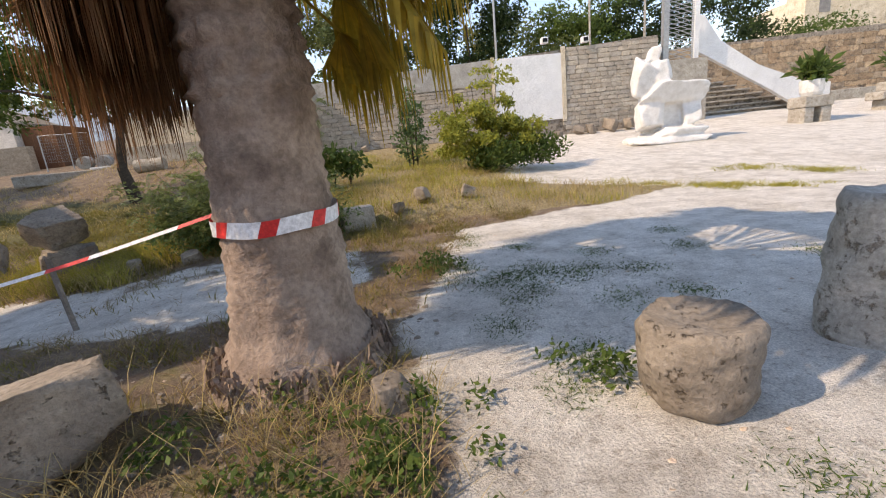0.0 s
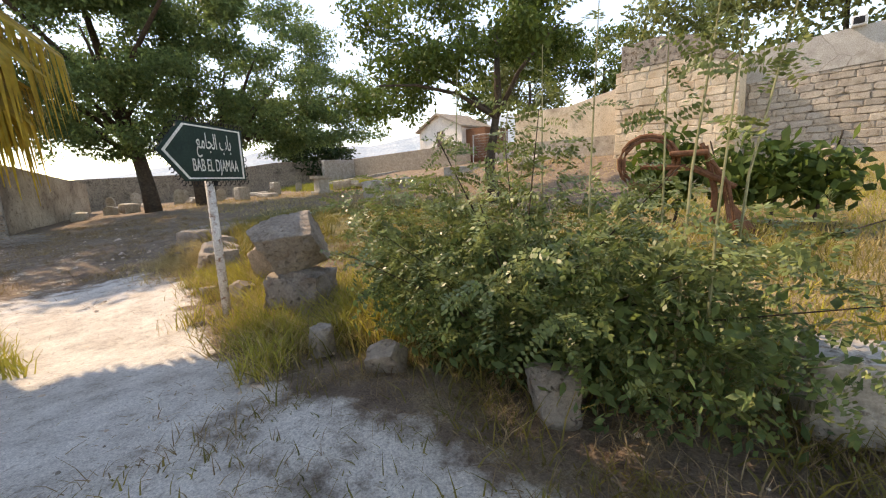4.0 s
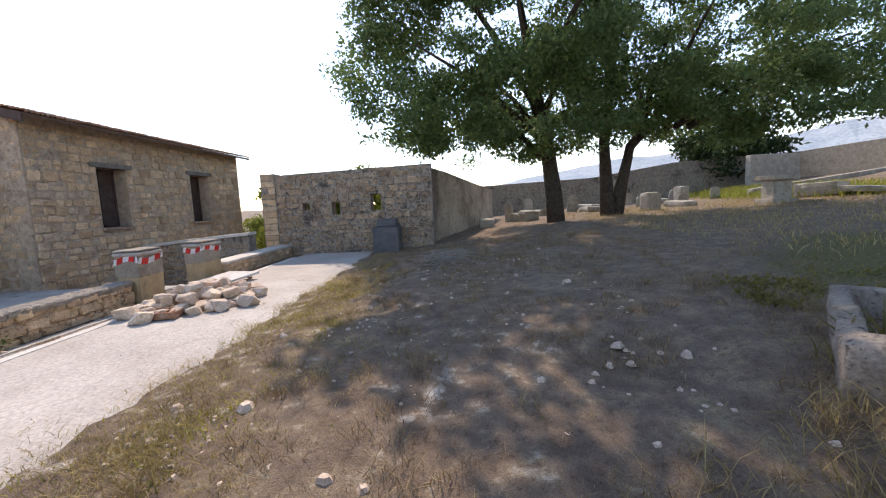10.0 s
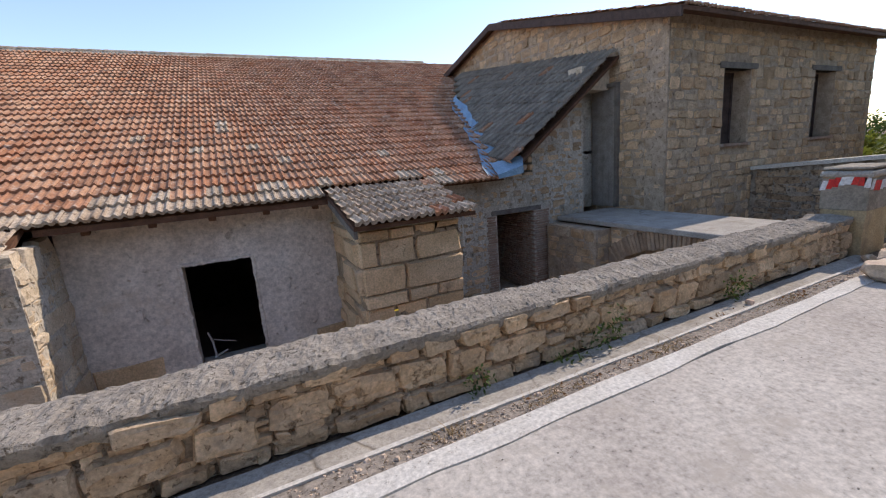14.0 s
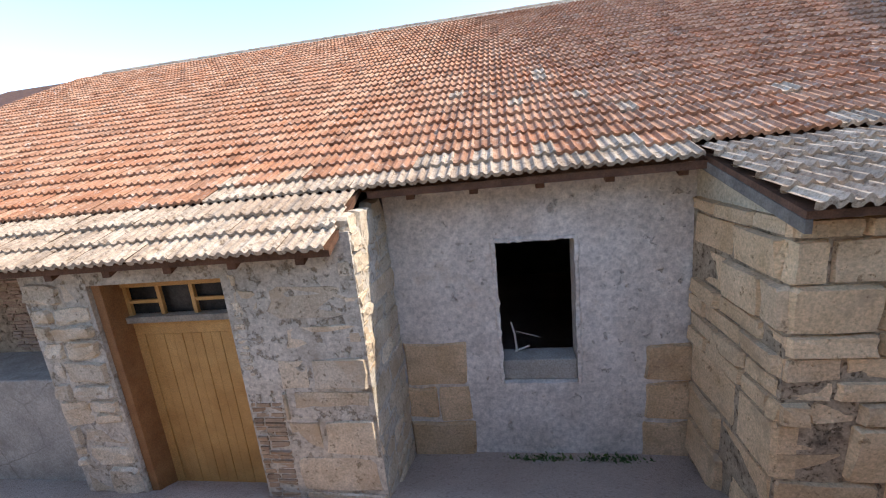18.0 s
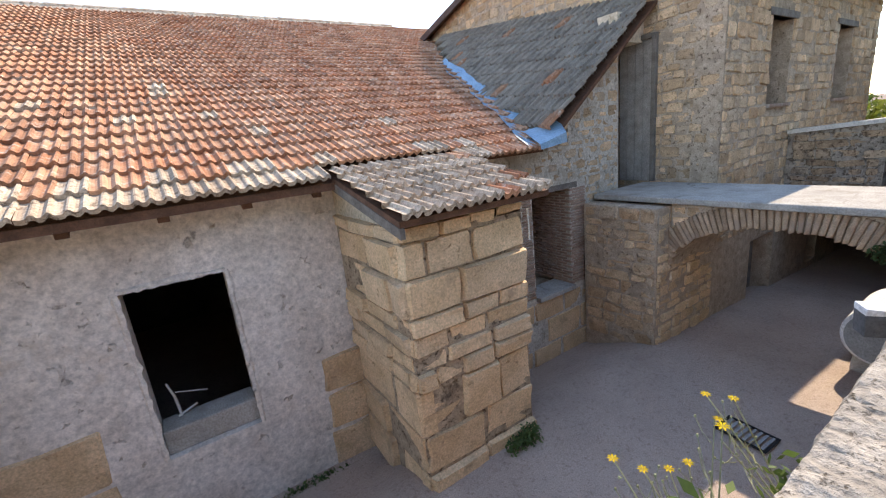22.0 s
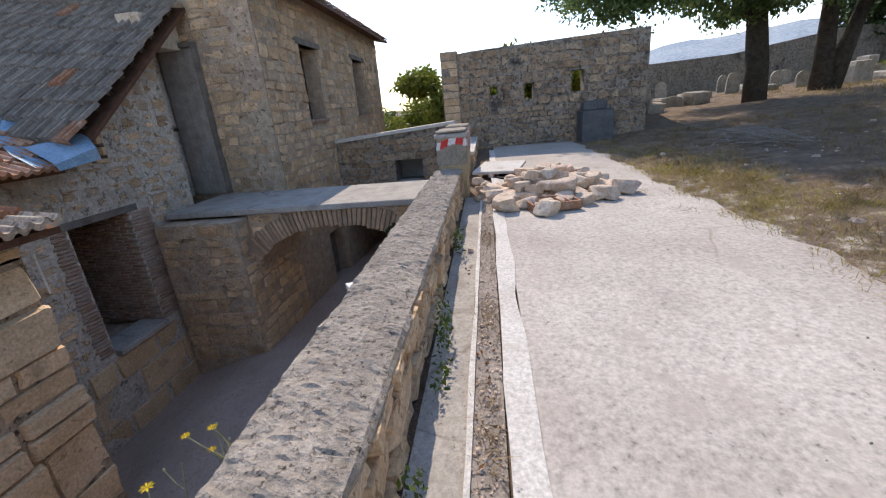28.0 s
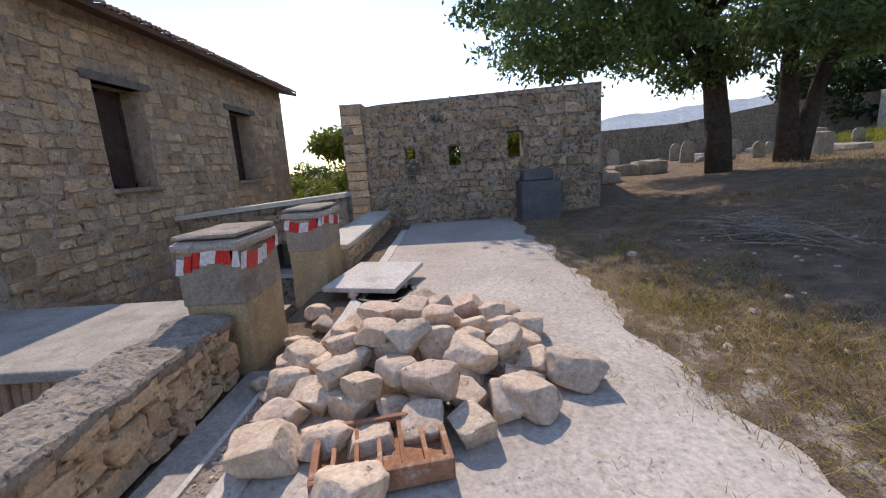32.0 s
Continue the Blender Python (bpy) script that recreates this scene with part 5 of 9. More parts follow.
boulder(-8.6, 7.75, 0.14, 0.1, 0.09, 5, 30, "small white stone at the edge of the lane", 0.02)
boulder(-7.1, 7.5, 0.1, 0.08, 0.06, 1, 60, "small white stone at the edge of the lane", 0.02)
boulder(-7.0, 7.25, 0.12, 0.1, 0.05, 4, 10, "small white stone at the edge of the lane", 0.02)
boulder(-8.92, 8.1, 0.42, 0.34, 0.33, 4, 30, "rounded pinkish rock between the weeds")
boulder(-10.55, 8.6, 0.5, 0.36, 0.3, 5, 150)
boulder(-11.0, 8.75, 0.32, 0.26, 0.22, 6, 70)
boulder(-11.3, 8.15, 0.2, 0.16, 0.14, 1, 60)
boulder(-11.55, 8.0, 0.16, 0.13, 0.1, 4, 10)
boulder(-8.5, 8.9, 0.3, 0.22, 0.1, 6, 40)
boulder(-9.1, 9.3, 0.26, 0.2, 0.08, 2, 90)
boulder(-6.0, 4.9, 0.34, 0.28, 0.2, 4, 30, "white stone beside the palm trunk", 0.03)
boulder(-5.07, 7.6, 0.2, 0.17, 0.19, 5, 15, "small pale stone at the foot of the stacked stones", 0.03)
# long hollow rock at the head of the row
hollow = thing("hollow_rock", "long weathered rock with a deep hollow in its top", "rock", at=pose(-9.75, 8.22, full_ground(-9.75, 8.22) - 0.2, 0, 0, 152))
hm = rough_stone((1.1, 0.6, 0.52), 77, 5, 0.26)
for v in hm.vertices:
    for hx, hy, hr, hd in ((-0.22, 0.02, 0.13, 0.3), (0.2, -0.05, 0.12, 0.14), (0.4, 0.1, 0.1, 0.12)):
        d = math.hypot(v.co.x - hx, v.co.y - hy)
        if d < hr and v.co.z > 0.25:
            v.co.z -= hd * (1 - (d / hr) ** 3)
hm.materials.append(M_BOULDER)
part("body", hm, M_BOULDER, hollow)
stack = thing("stone_pair", "two old cut stones stacked at the corner of the lane", "stone", at=pose(-6.08, 7.95, full_ground(-6.08, 7.95) - 0.1, 0, 0, 35))
bm_low = worn_box(-0.34, 0.34, -0.28, 0.27, 0, 0.58, 91, 0.11, 0.05).mesh("lower_stone", M_BOULDER, True)
part("lower_stone", bm_low, M_BOULDER, stack)
um = rough_stone((0.68, 0.5, 0.52), 95, 5, 0.2)
um.materials.append(M_BOULDER)
part("upper_stone", um, M_BOULDER, stack).matrix_basis = pose(-0.05, 0, 0.54, 6, -5, 24)
since = begin_court()
boulder(-2.45, 8.22, 0.36, 0.3, 0.36, 3, 40, "rough pale stone under the bush", 0.04)
boulder(0.45, 10.2, 0.45, 0.4, 0.4, 2, 70)
boulder(1.6, 10.4, 0.42, 0.36, 0.36, 6, 10)
boulder(-0.1, 9.7, 0.3, 0.3, 0.25, 1, 0)
boulder(0.12, 2.55, 0.3, 0.26, 0.22, 5, 30, "small grey stone in the weeds under the palm", 0.03)
boulder(-1.95, 2.45, 0.95, 0.8, 0.62, 1, 30, "dark weathered boulder in the palm shade", 0.1)
boulder(-3.9, 7.9, 0.36, 0.3, 0.26, 0, 45, "dark stone block in the verge")
drum = worn_drum([(0.0, 0.25), (0.05, 0.3), (0.3, 0.34), (0.5, 0.335), (0.545, 0.3)], 93)
drum.materials.append(M_BOULDER)
dr = new("stone_drum", drum)
dr.matrix_world = pose(1.95, 2.32, -0.14, 0, 0, 20)
tagged(dr, "weathered squat stone drum standing on the chalk ground", "stone")
pillar_stub = worn_drum([(0.0, 0.33), (0.1, 0.33), (0.6, 0.3), (1.0, 0.28), (1.06, 0.24)], 94)
pillar_stub.materials.append(M_TOMB)
ps = new("column_stub", pillar_stub)
ps.matrix_world = pose(3.55, 2.75, -0.14, 0, 0, 0)
tagged(ps, "tall worn stone column stub on the chalk ground", "column")
blk = thing("stone_block", "square cut grey stone block at the edge of the grass", "stone", at=pose(-1.0, 9.3, -0.12, 0, 0, 20))
part("body", worn_box(-0.36, 0.36, -0.22, 0.25, 0, 0.54, 3, 0.03, 0.06), M_TOMB, blk)
settle(since)

# trough
tr = thing("stone_trough", "old hollowed stone trough on the dry slope", "trough", at=pose(-12.78, 9.05, 0.12, 0, 0, -39))
W_, D_, H_ = 1.0, 0.42, 0.61
tg = Geo()
nu, nv = 44, 20
tv = []
for i in range(nu + 1):
    for j in range(nv + 1):
        u, v = 2 * i / nu - 1, 2 * j / nv - 1
        edge = max(abs(u) ** 5, abs(v) ** 4)
        n1 = noise.fractal(Vector((u * 2.5, v * 1.4, 3)), 1, 2, 4)
        inside = (1 - sm(0.62, 0.76, abs(u) + 0.05 * n1)) * (1 - sm(0.5, 0.7, abs(v) + 0.06 * n1))
        tv.append((u * W_ * (1 - 0.05 * abs(v) ** 3) + 0.03 * n1, v * D_ * (1 - 0.06 * abs(u) ** 3) + 0.02 * n1, H_ - 0.3 * inside - 0.05 * edge + 0.025 * n1))
m = nv + 1
tf = [(i * m + j, (i + 1) * m + j, (i + 1) * m + j + 1, i * m + j + 1) for i in range(nu) for j in range(nv)]
rim = [i * m for i in range(nu)] + [nu * m + j for j in range(nv)] + [i * m + nv for i in range(nu, 0, -1)] + [j for j in range(nv, 0, -1)]
base = len(tv)
for lev, k in ((0.45, 1.01), (0.25, 1.0), (0.0, 0.97)):
    for q in rim:
        x, y, z = tv[q]
        n1 = noise.fractal(Vector((x * 4, y * 4, lev * 9)), 1, 2, 4)
        tv.append((x * k + 0.03 * n1, y * k + 0.03 * n1, lev))
c = len(rim)
levels = [rim] + [[base + a * c + q for q in range(c)] for a in range(3)]
for lo, hi in zip(levels, levels[1:]):
    tf += [(lo[q], hi[q], hi[(q + 1) % c], lo[(q + 1) % c]) for q in range(c)]
part("body", tg.add(tv, tf), M_BOULDER, tr, smooth=True)

# ---- graveyard ----


def tomb_block(x, y, w, d, h, turn=0, label="pale square tomb stone in the dry grass"):
    t = thing("tomb_stone", label, "tomb stone", group="graves", at=pose(x, y, full_ground(x, y) - 0.05, rp.uniform(-3, 3), rp.uniform(-3, 3), turn))
    part("body", worn_box(-w / 2, w / 2, -d / 2, d / 2, 0, h + 0.05, x, 0.05, 0.16), M_TOMB, t)
    return t


def headstone(x, y, w, h, turn=0):
    t = thing("headstone", "small rounded pale headstone in the graveyard", "headstone", group="graves", at=pose(x, y, full_ground(x, y) - 0.1, rp.uniform(-8, 8), rp.uniform(-6, 6), turn))
    shape = [(-w / 2, 0), (w / 2, 0)] + [(w / 2 * math.cos(a), h * 0.7 + h * 0.3 * math.sin(a)) for a in np.linspace(0, math.pi, 7)]
    part("slab", Geo().prism(shape, "x", -0.05, 0.05), M_TOMB, t, bevel=0.01)
    return t


def pedestal(x, y, h, w):
    t = thing("pedestal", "pale stone pedestal with a wider cap in the graveyard", "pedestal", group="graves", at=(x, y, full_ground(x, y) - 0.05))
    part("base", Geo().box(-w * 0.62, w * 0.62, -w * 0.62, w * 0.62, 0, h * 0.2), M_TOMB, t, bevel=0.02)
    part("shaft", Geo().box(-w * 0.42, w * 0.42, -w * 0.42, w * 0.42, h * 0.2, h * 0.84), M_TOMB, t, bevel=0.02)
    part("cap", Geo().box(-w * 0.66, w * 0.66, -w * 0.6, w * 0.6, h * 0.84, h), M_TOMB, t, bevel=0.03)


tomb_block(-15.9, 15.55, 0.72, 0.55, 0.78, 20)
pedestal(-28.6, 20.0, 1.25, 0.9)
tomb_block(-28.6, 21.9, 1.7, 0.9, 0.55, 20, "low pale stone sarcophagus beside the pedestal")
tomb_block(-26.5, 22.6, 2.6, 1.2, 0.22, 25, "flat low grave slab in the dry grass")
tomb_block(-24.5, 23.8, 2.2, 1.4, 0.3, 25, "flat low grave slab in the dry grass")
tomb_block(-30.4, 15.4, 0.75, 0.7, 0.85, 10)
tomb_block(-35.5, 19.6, 0.7, 0.6, 1.0, 10)
tomb_block(-31.5, 17.4, 1.6, 0.8, 0.3, 10, "flat low grave slab in the dry grass")
for x, y, w, h in ((-36, 9.3, 0.5, 1.0), (-34, 12.6, 0.6, 1.1), (-37, 13.6, 0.5, 1.0), (-33, 10.9, 0.7, 0.5), (-36, 15.8, 0.6, 0.9), (-38, 17.4, 0.6, 0.9), (-34.5, 16.7, 0.5, 0.7), (-32.2, 14.6, 0.5, 0.8), (-38.2, 10.9, 0.6, 1.1), (-38.4, 20.5, 0.6, 0.9), (-33.5, 18.6, 0.5, 0.7), (-35.2, 21.4, 0.5, 0.8), (-31.2, 8.8, 0.7, 0.55), (-31.6, 7.6, 0.6, 0.4)):
    headstone(x, y, w, h, rp.uniform(-25, 25))
for x, y, w, d, h in ((-34.8, 11.2, 2.0, 0.9, 0.25), (-36.5, 14.4, 2.0, 0.9, 0.3), (-33.2, 13.4, 1.9, 0.8, 0.25), (-37.4, 18.8, 2.0, 0.9, 0.3), (-31.0, 9.6, 0.9, 0.8, 0.5), (-29.6, 7.4, 0.9, 0.7, 0.4), (-34.6, 9.7, 1.9, 0.8, 0.25)):
    tomb_block(x, y, w, d, h, rp.uniform(-20, 20), "low pale stone grave in the graveyard")
rd = thing("ruin_stones", "low broken stone footing with two round column drums on it", "ruin", at=pose(-19.0, 25.4, full_ground(-19.0, 25.4) - 0.05, 0, 0, 20) @ Matrix.Scale(1.35, 4))
part("footing", Geo().box(-1.6, 0.9, -0.5, 0.5, 0, 0.42), M_TOMB, rd, bevel=0.04)
part("white_block", Geo().box(0.7, 1.5, -0.4, 0.35, 0, 0.5), M_WHITE, rd, bevel=0.05)
for dx in (0.55, 1.15):
    part("column_drum", Geo().tube([(dx, -0.3, 0.68), (dx, 0.3, 0.72)], [0.24, 0.24], 14), M_TOMB, rd, bevel=0.02)
cyl = thing("column_shaft", "fallen pale column shaft lying below the tan wall", "column", at=pose(-11.6, 19.6, full_ground(-11.6, 19.6) + 0.22, 0, 0, 0) @ Matrix.Scale(0.75, 4))
part("shaft", Geo().tube([(-0.7, 0, 0), (0.7, 0.1, 0.02)], [0.34, 0.33], 18), M_TOMB, cyl, bevel=0.02)
# walled grave platforms and far graveyard wall
mz = thing("wall_platform", "low rubble walls of the old grave platforms on the slope", "wall", kind="structure")
part("end_face", Geo().box(-38.4, -37.9, 25.3, 28.5, 1.4, 3.75), M_TOMB, mz, "pale masonry end", bevel=0.03)
g = Geo()
for k in range(12):
    xa, ya, xb, yb = -37.9 + 0.98 * k, 28.5 + 0.28 * k, -37.9 + 0.98 * (k + 1), 28.5 + 0.28 * (k + 1)
    za, zb = 3.85 + 0.04 * k, 3.85 + 0.04 * (k + 1)
    g.add([(xa, ya, 1.0), (xb, yb, 1.0), (xb, yb, zb), (xa, ya, za), (xa, ya + 0.5, 1.0), (xb, yb + 0.5, 1.0), (xb, yb + 0.5, zb), (xa, ya + 0.5, za)], [(0, 1, 2, 3), (7, 6, 5, 4), (3, 2, 6, 7), (0, 3, 7, 4), (1, 5, 6, 2)])
part("long_face", g, M_MORTAR, mz, "brown rubble face")
part("terrace_step", Geo().prism([(22.0, 1.0), (34.0, 2.6), (34.0, 3.0), (22.0, 1.55)], "x", -33.3, -32.9), M_TOMB, mz, "low broken step of stones")
cw = thing("wall_graveyard", "long grey rubble wall at the far side of the graveyard", "wall", kind="structure")
part("wall", Geo().prism([(4.6, -0.6), (36, 1.0), (36, 4.3), (22.0, 3.7), (16, 2.85), (4.6, 2.5)], "x", -41.4, -40.9), M_MORTAR_GREY, cw)

# ---- hut and fence up the slope ----
hut = thing("hut", "small white stone hut with red tile edge and brown shutter", "hut", at=(0, 0, 0))
part("wall", Geo().box(-32.6, -27.2, 32.5, 36.0, 2.4, 5.95).prism([(-32.6, 5.95), (-27.2, 5.95), (-30.0, 7.15)], "y", 32.5, 36.0), M_PLASTER, hut, "flaking white stone walls")
part("roof", Geo().prism([(-32.9, 5.95), (-30.0, 7.3), (-26.9, 5.95), (-26.9, 5.8), (-30.0, 7.12), (-32.9, 5.8)], "y", 32.2, 36.3), M_TILE_DARK, hut, "weathered tile roof")
part("window", Geo().box(-30.2, -29.4, 32.44, 32.5, 4.2, 5.7), M_WOOD_SHUT, hut, "brown wooden shutter")
shed = thing("shed", "rusty brown plank shed beside the hut", "shed", Geo().box(-27.15, -25.0, 33.0, 36.0, 2.4, 5.6), M_RUST)
fence = thing("fence", "wire mesh fence on leaning grey posts", "fence", at=(0, 0, 0))
fp = [(-24.6 + k * 1.6, 31.0 + 0.05 * k, 3.05 - 0.02 * k) for k in range(5)]
for k, (x, y, z) in enumerate(fp):
    part("post", Geo().tube([(x, y, z - 0.5), (x + 0.05, y, z + 1.75)], [0.04, 0.04], 6), M_WIRE, fence)
for (x, y, z), (x2, y2, z2) in zip(fp, fp[1:]):
    w = Geo()
    for k in range(9):
        t = k / 8
        w.tube([(x, y, z + 0.05 + 1.6 * t), (x2, y2, z2 + 0.05 + 1.6 * t)], [0.006, 0.006], 3)
    for k in range(13):
        t = k / 12
        w.tube([(x + (x2 - x) * t, y, z), (x + (x2 - x) * t, y2, z2 + 1.65)], [0.005, 0.005], 3)
    part("mesh_panel", w, M_WIRE, fence)
    part("rail", Geo().tube([(x, y, z + 1.7), ((x + x2) / 2, y, z + 1.72), (x2, y2, z2 + 1.7)], [0.022] * 3, 6), M_WIRE, fence)

# ---- walls and ruins round the forecourt ----
WALL_Y = 27.0
since = begin_court()
fw = thing("wall_forecourt", "tall rubble retaining wall with a grey top behind the forecourt", "wall", kind="structure")
g = Geo().prism([(-5.4, 0.8), (16.0, 0.8), (16.0, 6.8), (10.0, 6.5), (5.8, 6.25), (-5.4, 5.85)], "y", WALL_Y, WALL_Y + 0.6)
part("wall", g, M_MORTAR_GREY, fw, "grey rubble masonry")
part("top_courses", Geo().prism([(-5.4, 4.7), (5.7, 4.9), (5.7, 6.3), (-5.4, 5.9)], "y", WALL_Y - 0.05, WALL_Y + 0.02), M_CEMENT, fw, "smooth grey block courses")
part("panel", Geo().box(5.75, 9.9, WALL_Y - 0.06, WALL_Y + 0.01, 2.45, 6.3), M_WHITEWASH, fw, "white painted panel", bevel=0.01)
part("panel_edge", Geo().box(9.9, 10.15, WALL_Y - 0.1, WALL_Y + 0.02, 2.3, 6.65).box(5.55, 5.75, WALL_Y - 0.1, WALL_Y + 0.02, 2.5, 6.4), M_PLASTER_TAN, fw, "tan plaster edge")
for x, z in ((-2.3, 6.0), (11.4, 6.75), (8.9, 6.9)):
    lamp = thing("wall_light", "small white floodlight on top of the wall", "lamp", group="lights on the wall", at=(x, WALL_Y - 0.02, z))
    part("housing", Geo().box(-0.2, 0.2, -0.2, 0.2, 0.0, 0.34), M_WHITEWASH, lamp, bevel=0.03)
    part("glass", Geo().box(-0.14, 0.14, -0.215, -0.2, 0.06, 0.28), M_IRON, lamp)
for x, dx, h in ((6.5, 0.1, 9), (13.0, 0, 9), (16.8, 0, 8.5)):
    post = thing("pole", "thin grey pole behind the wall", "pole", group="poles", at=(x, WALL_Y + 3, 4))
    part("shaft", Geo().tube([(0, 0, -2), (dx, 0, h)], [0.09, 0.06], 8), M_WIRE if x < 7 else M_TOMB, post)
ru = thing("ruin", "ruined tan stone gable wall with a broken sloping top", "ruin", at=(0, 0, 0))
part("wall", Geo().prism([(-10.4, 1.2), (-5.4, 1.2), (-5.4, 5.65), (-7.1, 6.75), (-8.4, 7.05), (-10.0, 7.0)], "y", 26.0, 27.0), M_PLASTER_TAN, ru, "tan rubble gable")
part("dark_cap", Geo().prism([(-10.0, 6.0), (-7.0, 6.0), (-5.5, 5.5), (-5.5, 5.72), (-7.1, 6.85), (-8.4, 7.12), (-10.05, 7.06)], "y", 25.94, 26.6), M_MORTAR_GREY, ru, "dark weathered top courses")
part("side_wall", Geo().prism([(-17.1, 1.6), (-10.4, 1.2), (-10.4, 5.6), (-13.5, 5.1), (-17.1, 5.2)], "y", 27.2, 27.7), M_PLASTER_TAN, ru, "long tan plaster wall")
part("side_base", Geo().prism([(-17.1, 1.6), (-10.4, 1.2), (-10.4, 3.3), (-17.1, 3.4)], "y", 27.1, 27.3), M_TOMB, ru, "worn stone plinth")

# stairs
st = thing("stairs", "broad worn stone steps climbing beside a white balustrade", "stairs", at=(0, 0, 0))
for k in range(14):
    z = 1.35 + 0.36 * k
    x0, x1 = 19.6, 28.2 - 0.62 * k
    # Darker grey on the risers paints the shade below each tread.
    step = part("step", Geo().box(x0, x1, 28.3 + 0.5 * k, 36.5, z - 0.3, z + 0.14), M_MORTAR_GREY, st, "riser in darker grey, its shade put into the colour")
    part("tread", Geo().box(x0, x1, 28.16 + 0.5 * k, 36.5, z + 0.14, z + 0.25), M_TOMB, step, bevel=0.02)
part("balustrade", Geo().prism([(28.6, 1.4), (28.6, 3.1), (27.0, 3.25), (23.5, 4.6), (20.8, 6.3), (19.6, 7.9), (19.0, 8.0), (19.0, 5.9), (20.5, 5.1), (24, 3.2), (27, 1.4)], "y", 28.0, 28.35), M_WHITEWASH, st, "curving white balustrade wall", bevel=0.03)
rw = thing("wall_upper", "long brown retaining wall behind the stairs", "wall", kind="structure")
part("wall", Geo().prism([(19.5, 1.2), (60.0, 1.8), (60.0, 8.3), (19.5, 7.4)], "y", 36.6, 37.2), M_MORTAR_GREY, rw)
part("ledge", Geo().box(28.8, 60, 30.0, 36.6, 0.5, 2.6), M_TOMB, rw, "stone ledge", bevel=0.05)
gate = thing("gate", "tall grey lattice iron gate at the head of the stairs", "gate", at=(0, 0, 0))
part("gate_post", Geo().box(16.6, 16.95, 27.4, 27.7, 5.2, 9.0), M_WIRE, gate)
part("gate_post", Geo().box(18.6, 18.9, 27.4, 27.7, 5.2, 9.0), M_WHITEWASH, gate)
lat = Geo()
for k in range(14):
    lat.tube([(16.95, 27.5, 5.4 + 0.25 * k), (18.6, 27.5, 5.2 + 0.25 * k + 0.4)], [0.025, 0.025], 4)
    lat.tube([(16.95, 27.52, 5.8 + 0.25 * k), (18.6, 27.52, 5.2 + 0.25 * k)], [0.025, 0.025], 4)
part("lattice", lat, M_WIRE, gate)
part("gate_base", Geo().box(16.0, 19.4, 27.2, 28.0, 1.0, 5.3), M_TOMB, gate, "stone abutment")


def planter(x, y):
    p = thing("planter", "pale stone planter with a small palm in it", "planter", group="planters", at=(x, y, full_ground(x, y)))
    part("foot", Geo().box(-0.75, -0.2, -0.5, 0.5, -0.1, 0.75).box(0.2, 0.75, -0.5, 0.5, -0.1, 0.75), M_TOMB, p, bevel=0.06)
    part("block", Geo().box(-0.8, 0.8, -0.55, 0.55, 0.75, 1.3), M_TOMB, p, bevel=0.06)
    part("pot", Geo().tube([(0, 0, 1.3), (0, 0, 1.5), (0, 0, 2.1)], [0.4, 0.5, 0.56], 14), M_WHITE, p, bevel=0.02)
    part("leaves", leaves([(0, 0, 2.55)], [(0.65, 0.65, 0.5)], 240, 0.24, M_LEAF_MID, 8, -0.6, 2.6, 0.1), M_LEAF_MID, p, "narrow green leaves")
    return p


planter(21.3, 21.8)
planter(31.0, 26.0)
bench = thing("stone_bench", "long low pale stone bench on the forecourt", "bench", at=(28.6, 23.5, full_ground(28.6, 23.5)))
part("seat", Geo().box(-1.9, 3.0, -0.5, 0.5, 0.55, 1.0), M_TOMB, bench, bevel=0.06)
part("leg", Geo().box(-1.5, -0.9, -0.4, 0.4, -0.1, 0.55), M_TOMB, bench, bevel=0.04)
part("leg", Geo().box(2.0, 2.6, -0.4, 0.4, -0.1, 0.55), M_TOMB, bench, bevel=0.04)

# statue: one plain weathered mass
bm = bmesh.new()


def lump(x, y, z, sx, sy, sz, seed):
    me = rough_stone((sx, sy, sz), seed, 4, 0.2)
    me.transform(Matrix.Translation((x, y, z)))
    bm.from_mesh(me)


lump(12.5, 20.0, 0.45, 4.3, 2.6, 0.55, 1)
lump(12.9, 19.8, 0.9, 3.0, 2.0, 0.45, 2)
lump(11.55, 20.0, 1.2, 1.25, 1.1, 1.5, 3)
lump(13.5, 20.0, 1.15, 0.95, 1.2, 1.5, 4)
lump(12.7, 20.3, 1.2, 1.6, 0.7, 1.3, 9)
lump(12.55, 20.0, 2.35, 3.2, 1.7, 1.0, 5)
lump(11.35, 20.0, 2.7, 1.25, 1.3, 1.9, 6)
lump(11.95, 19.9, 3.0, 1.15, 1.1, 1.35, 7)
lump(11.75, 20.0, 4.2, 0.62, 0.62, 0.75, 8)
me = bpy.data.meshes.new("statue")
bm.to_mesh(me)
bm.free()
me.materials.append(M_WHITE)
me.polygons.foreach_set("use_smooth", [True] * len(me.polygons))
statue = tagged(new("statue", me), "weathered white marble statue on a rough stone base in the forecourt", "statue")
melt = statue.modifiers.new("remesh", "REMESH")
melt.mode, melt.voxel_size, melt.use_smooth_shade = "VOXEL", 0.07, True
for k, (x, s) in enumerate(((10.6, 0.7), (11.5, 0.8), (12.6, 1.0), (9.4, 0.5), (13.8, 0.9), (15.0, 0.8), (8.3, 0.5), (-0.8, 0.5), (-2.6, 0.5))):
    ob = drop_stone(BOULDERS, x, 26.3, full_ground(x, 26.3) - 0.05, s, s * 0.7, s * 0.85, "stone", "broken pale stone at the foot of the wall", "stone", "stones along the wall")

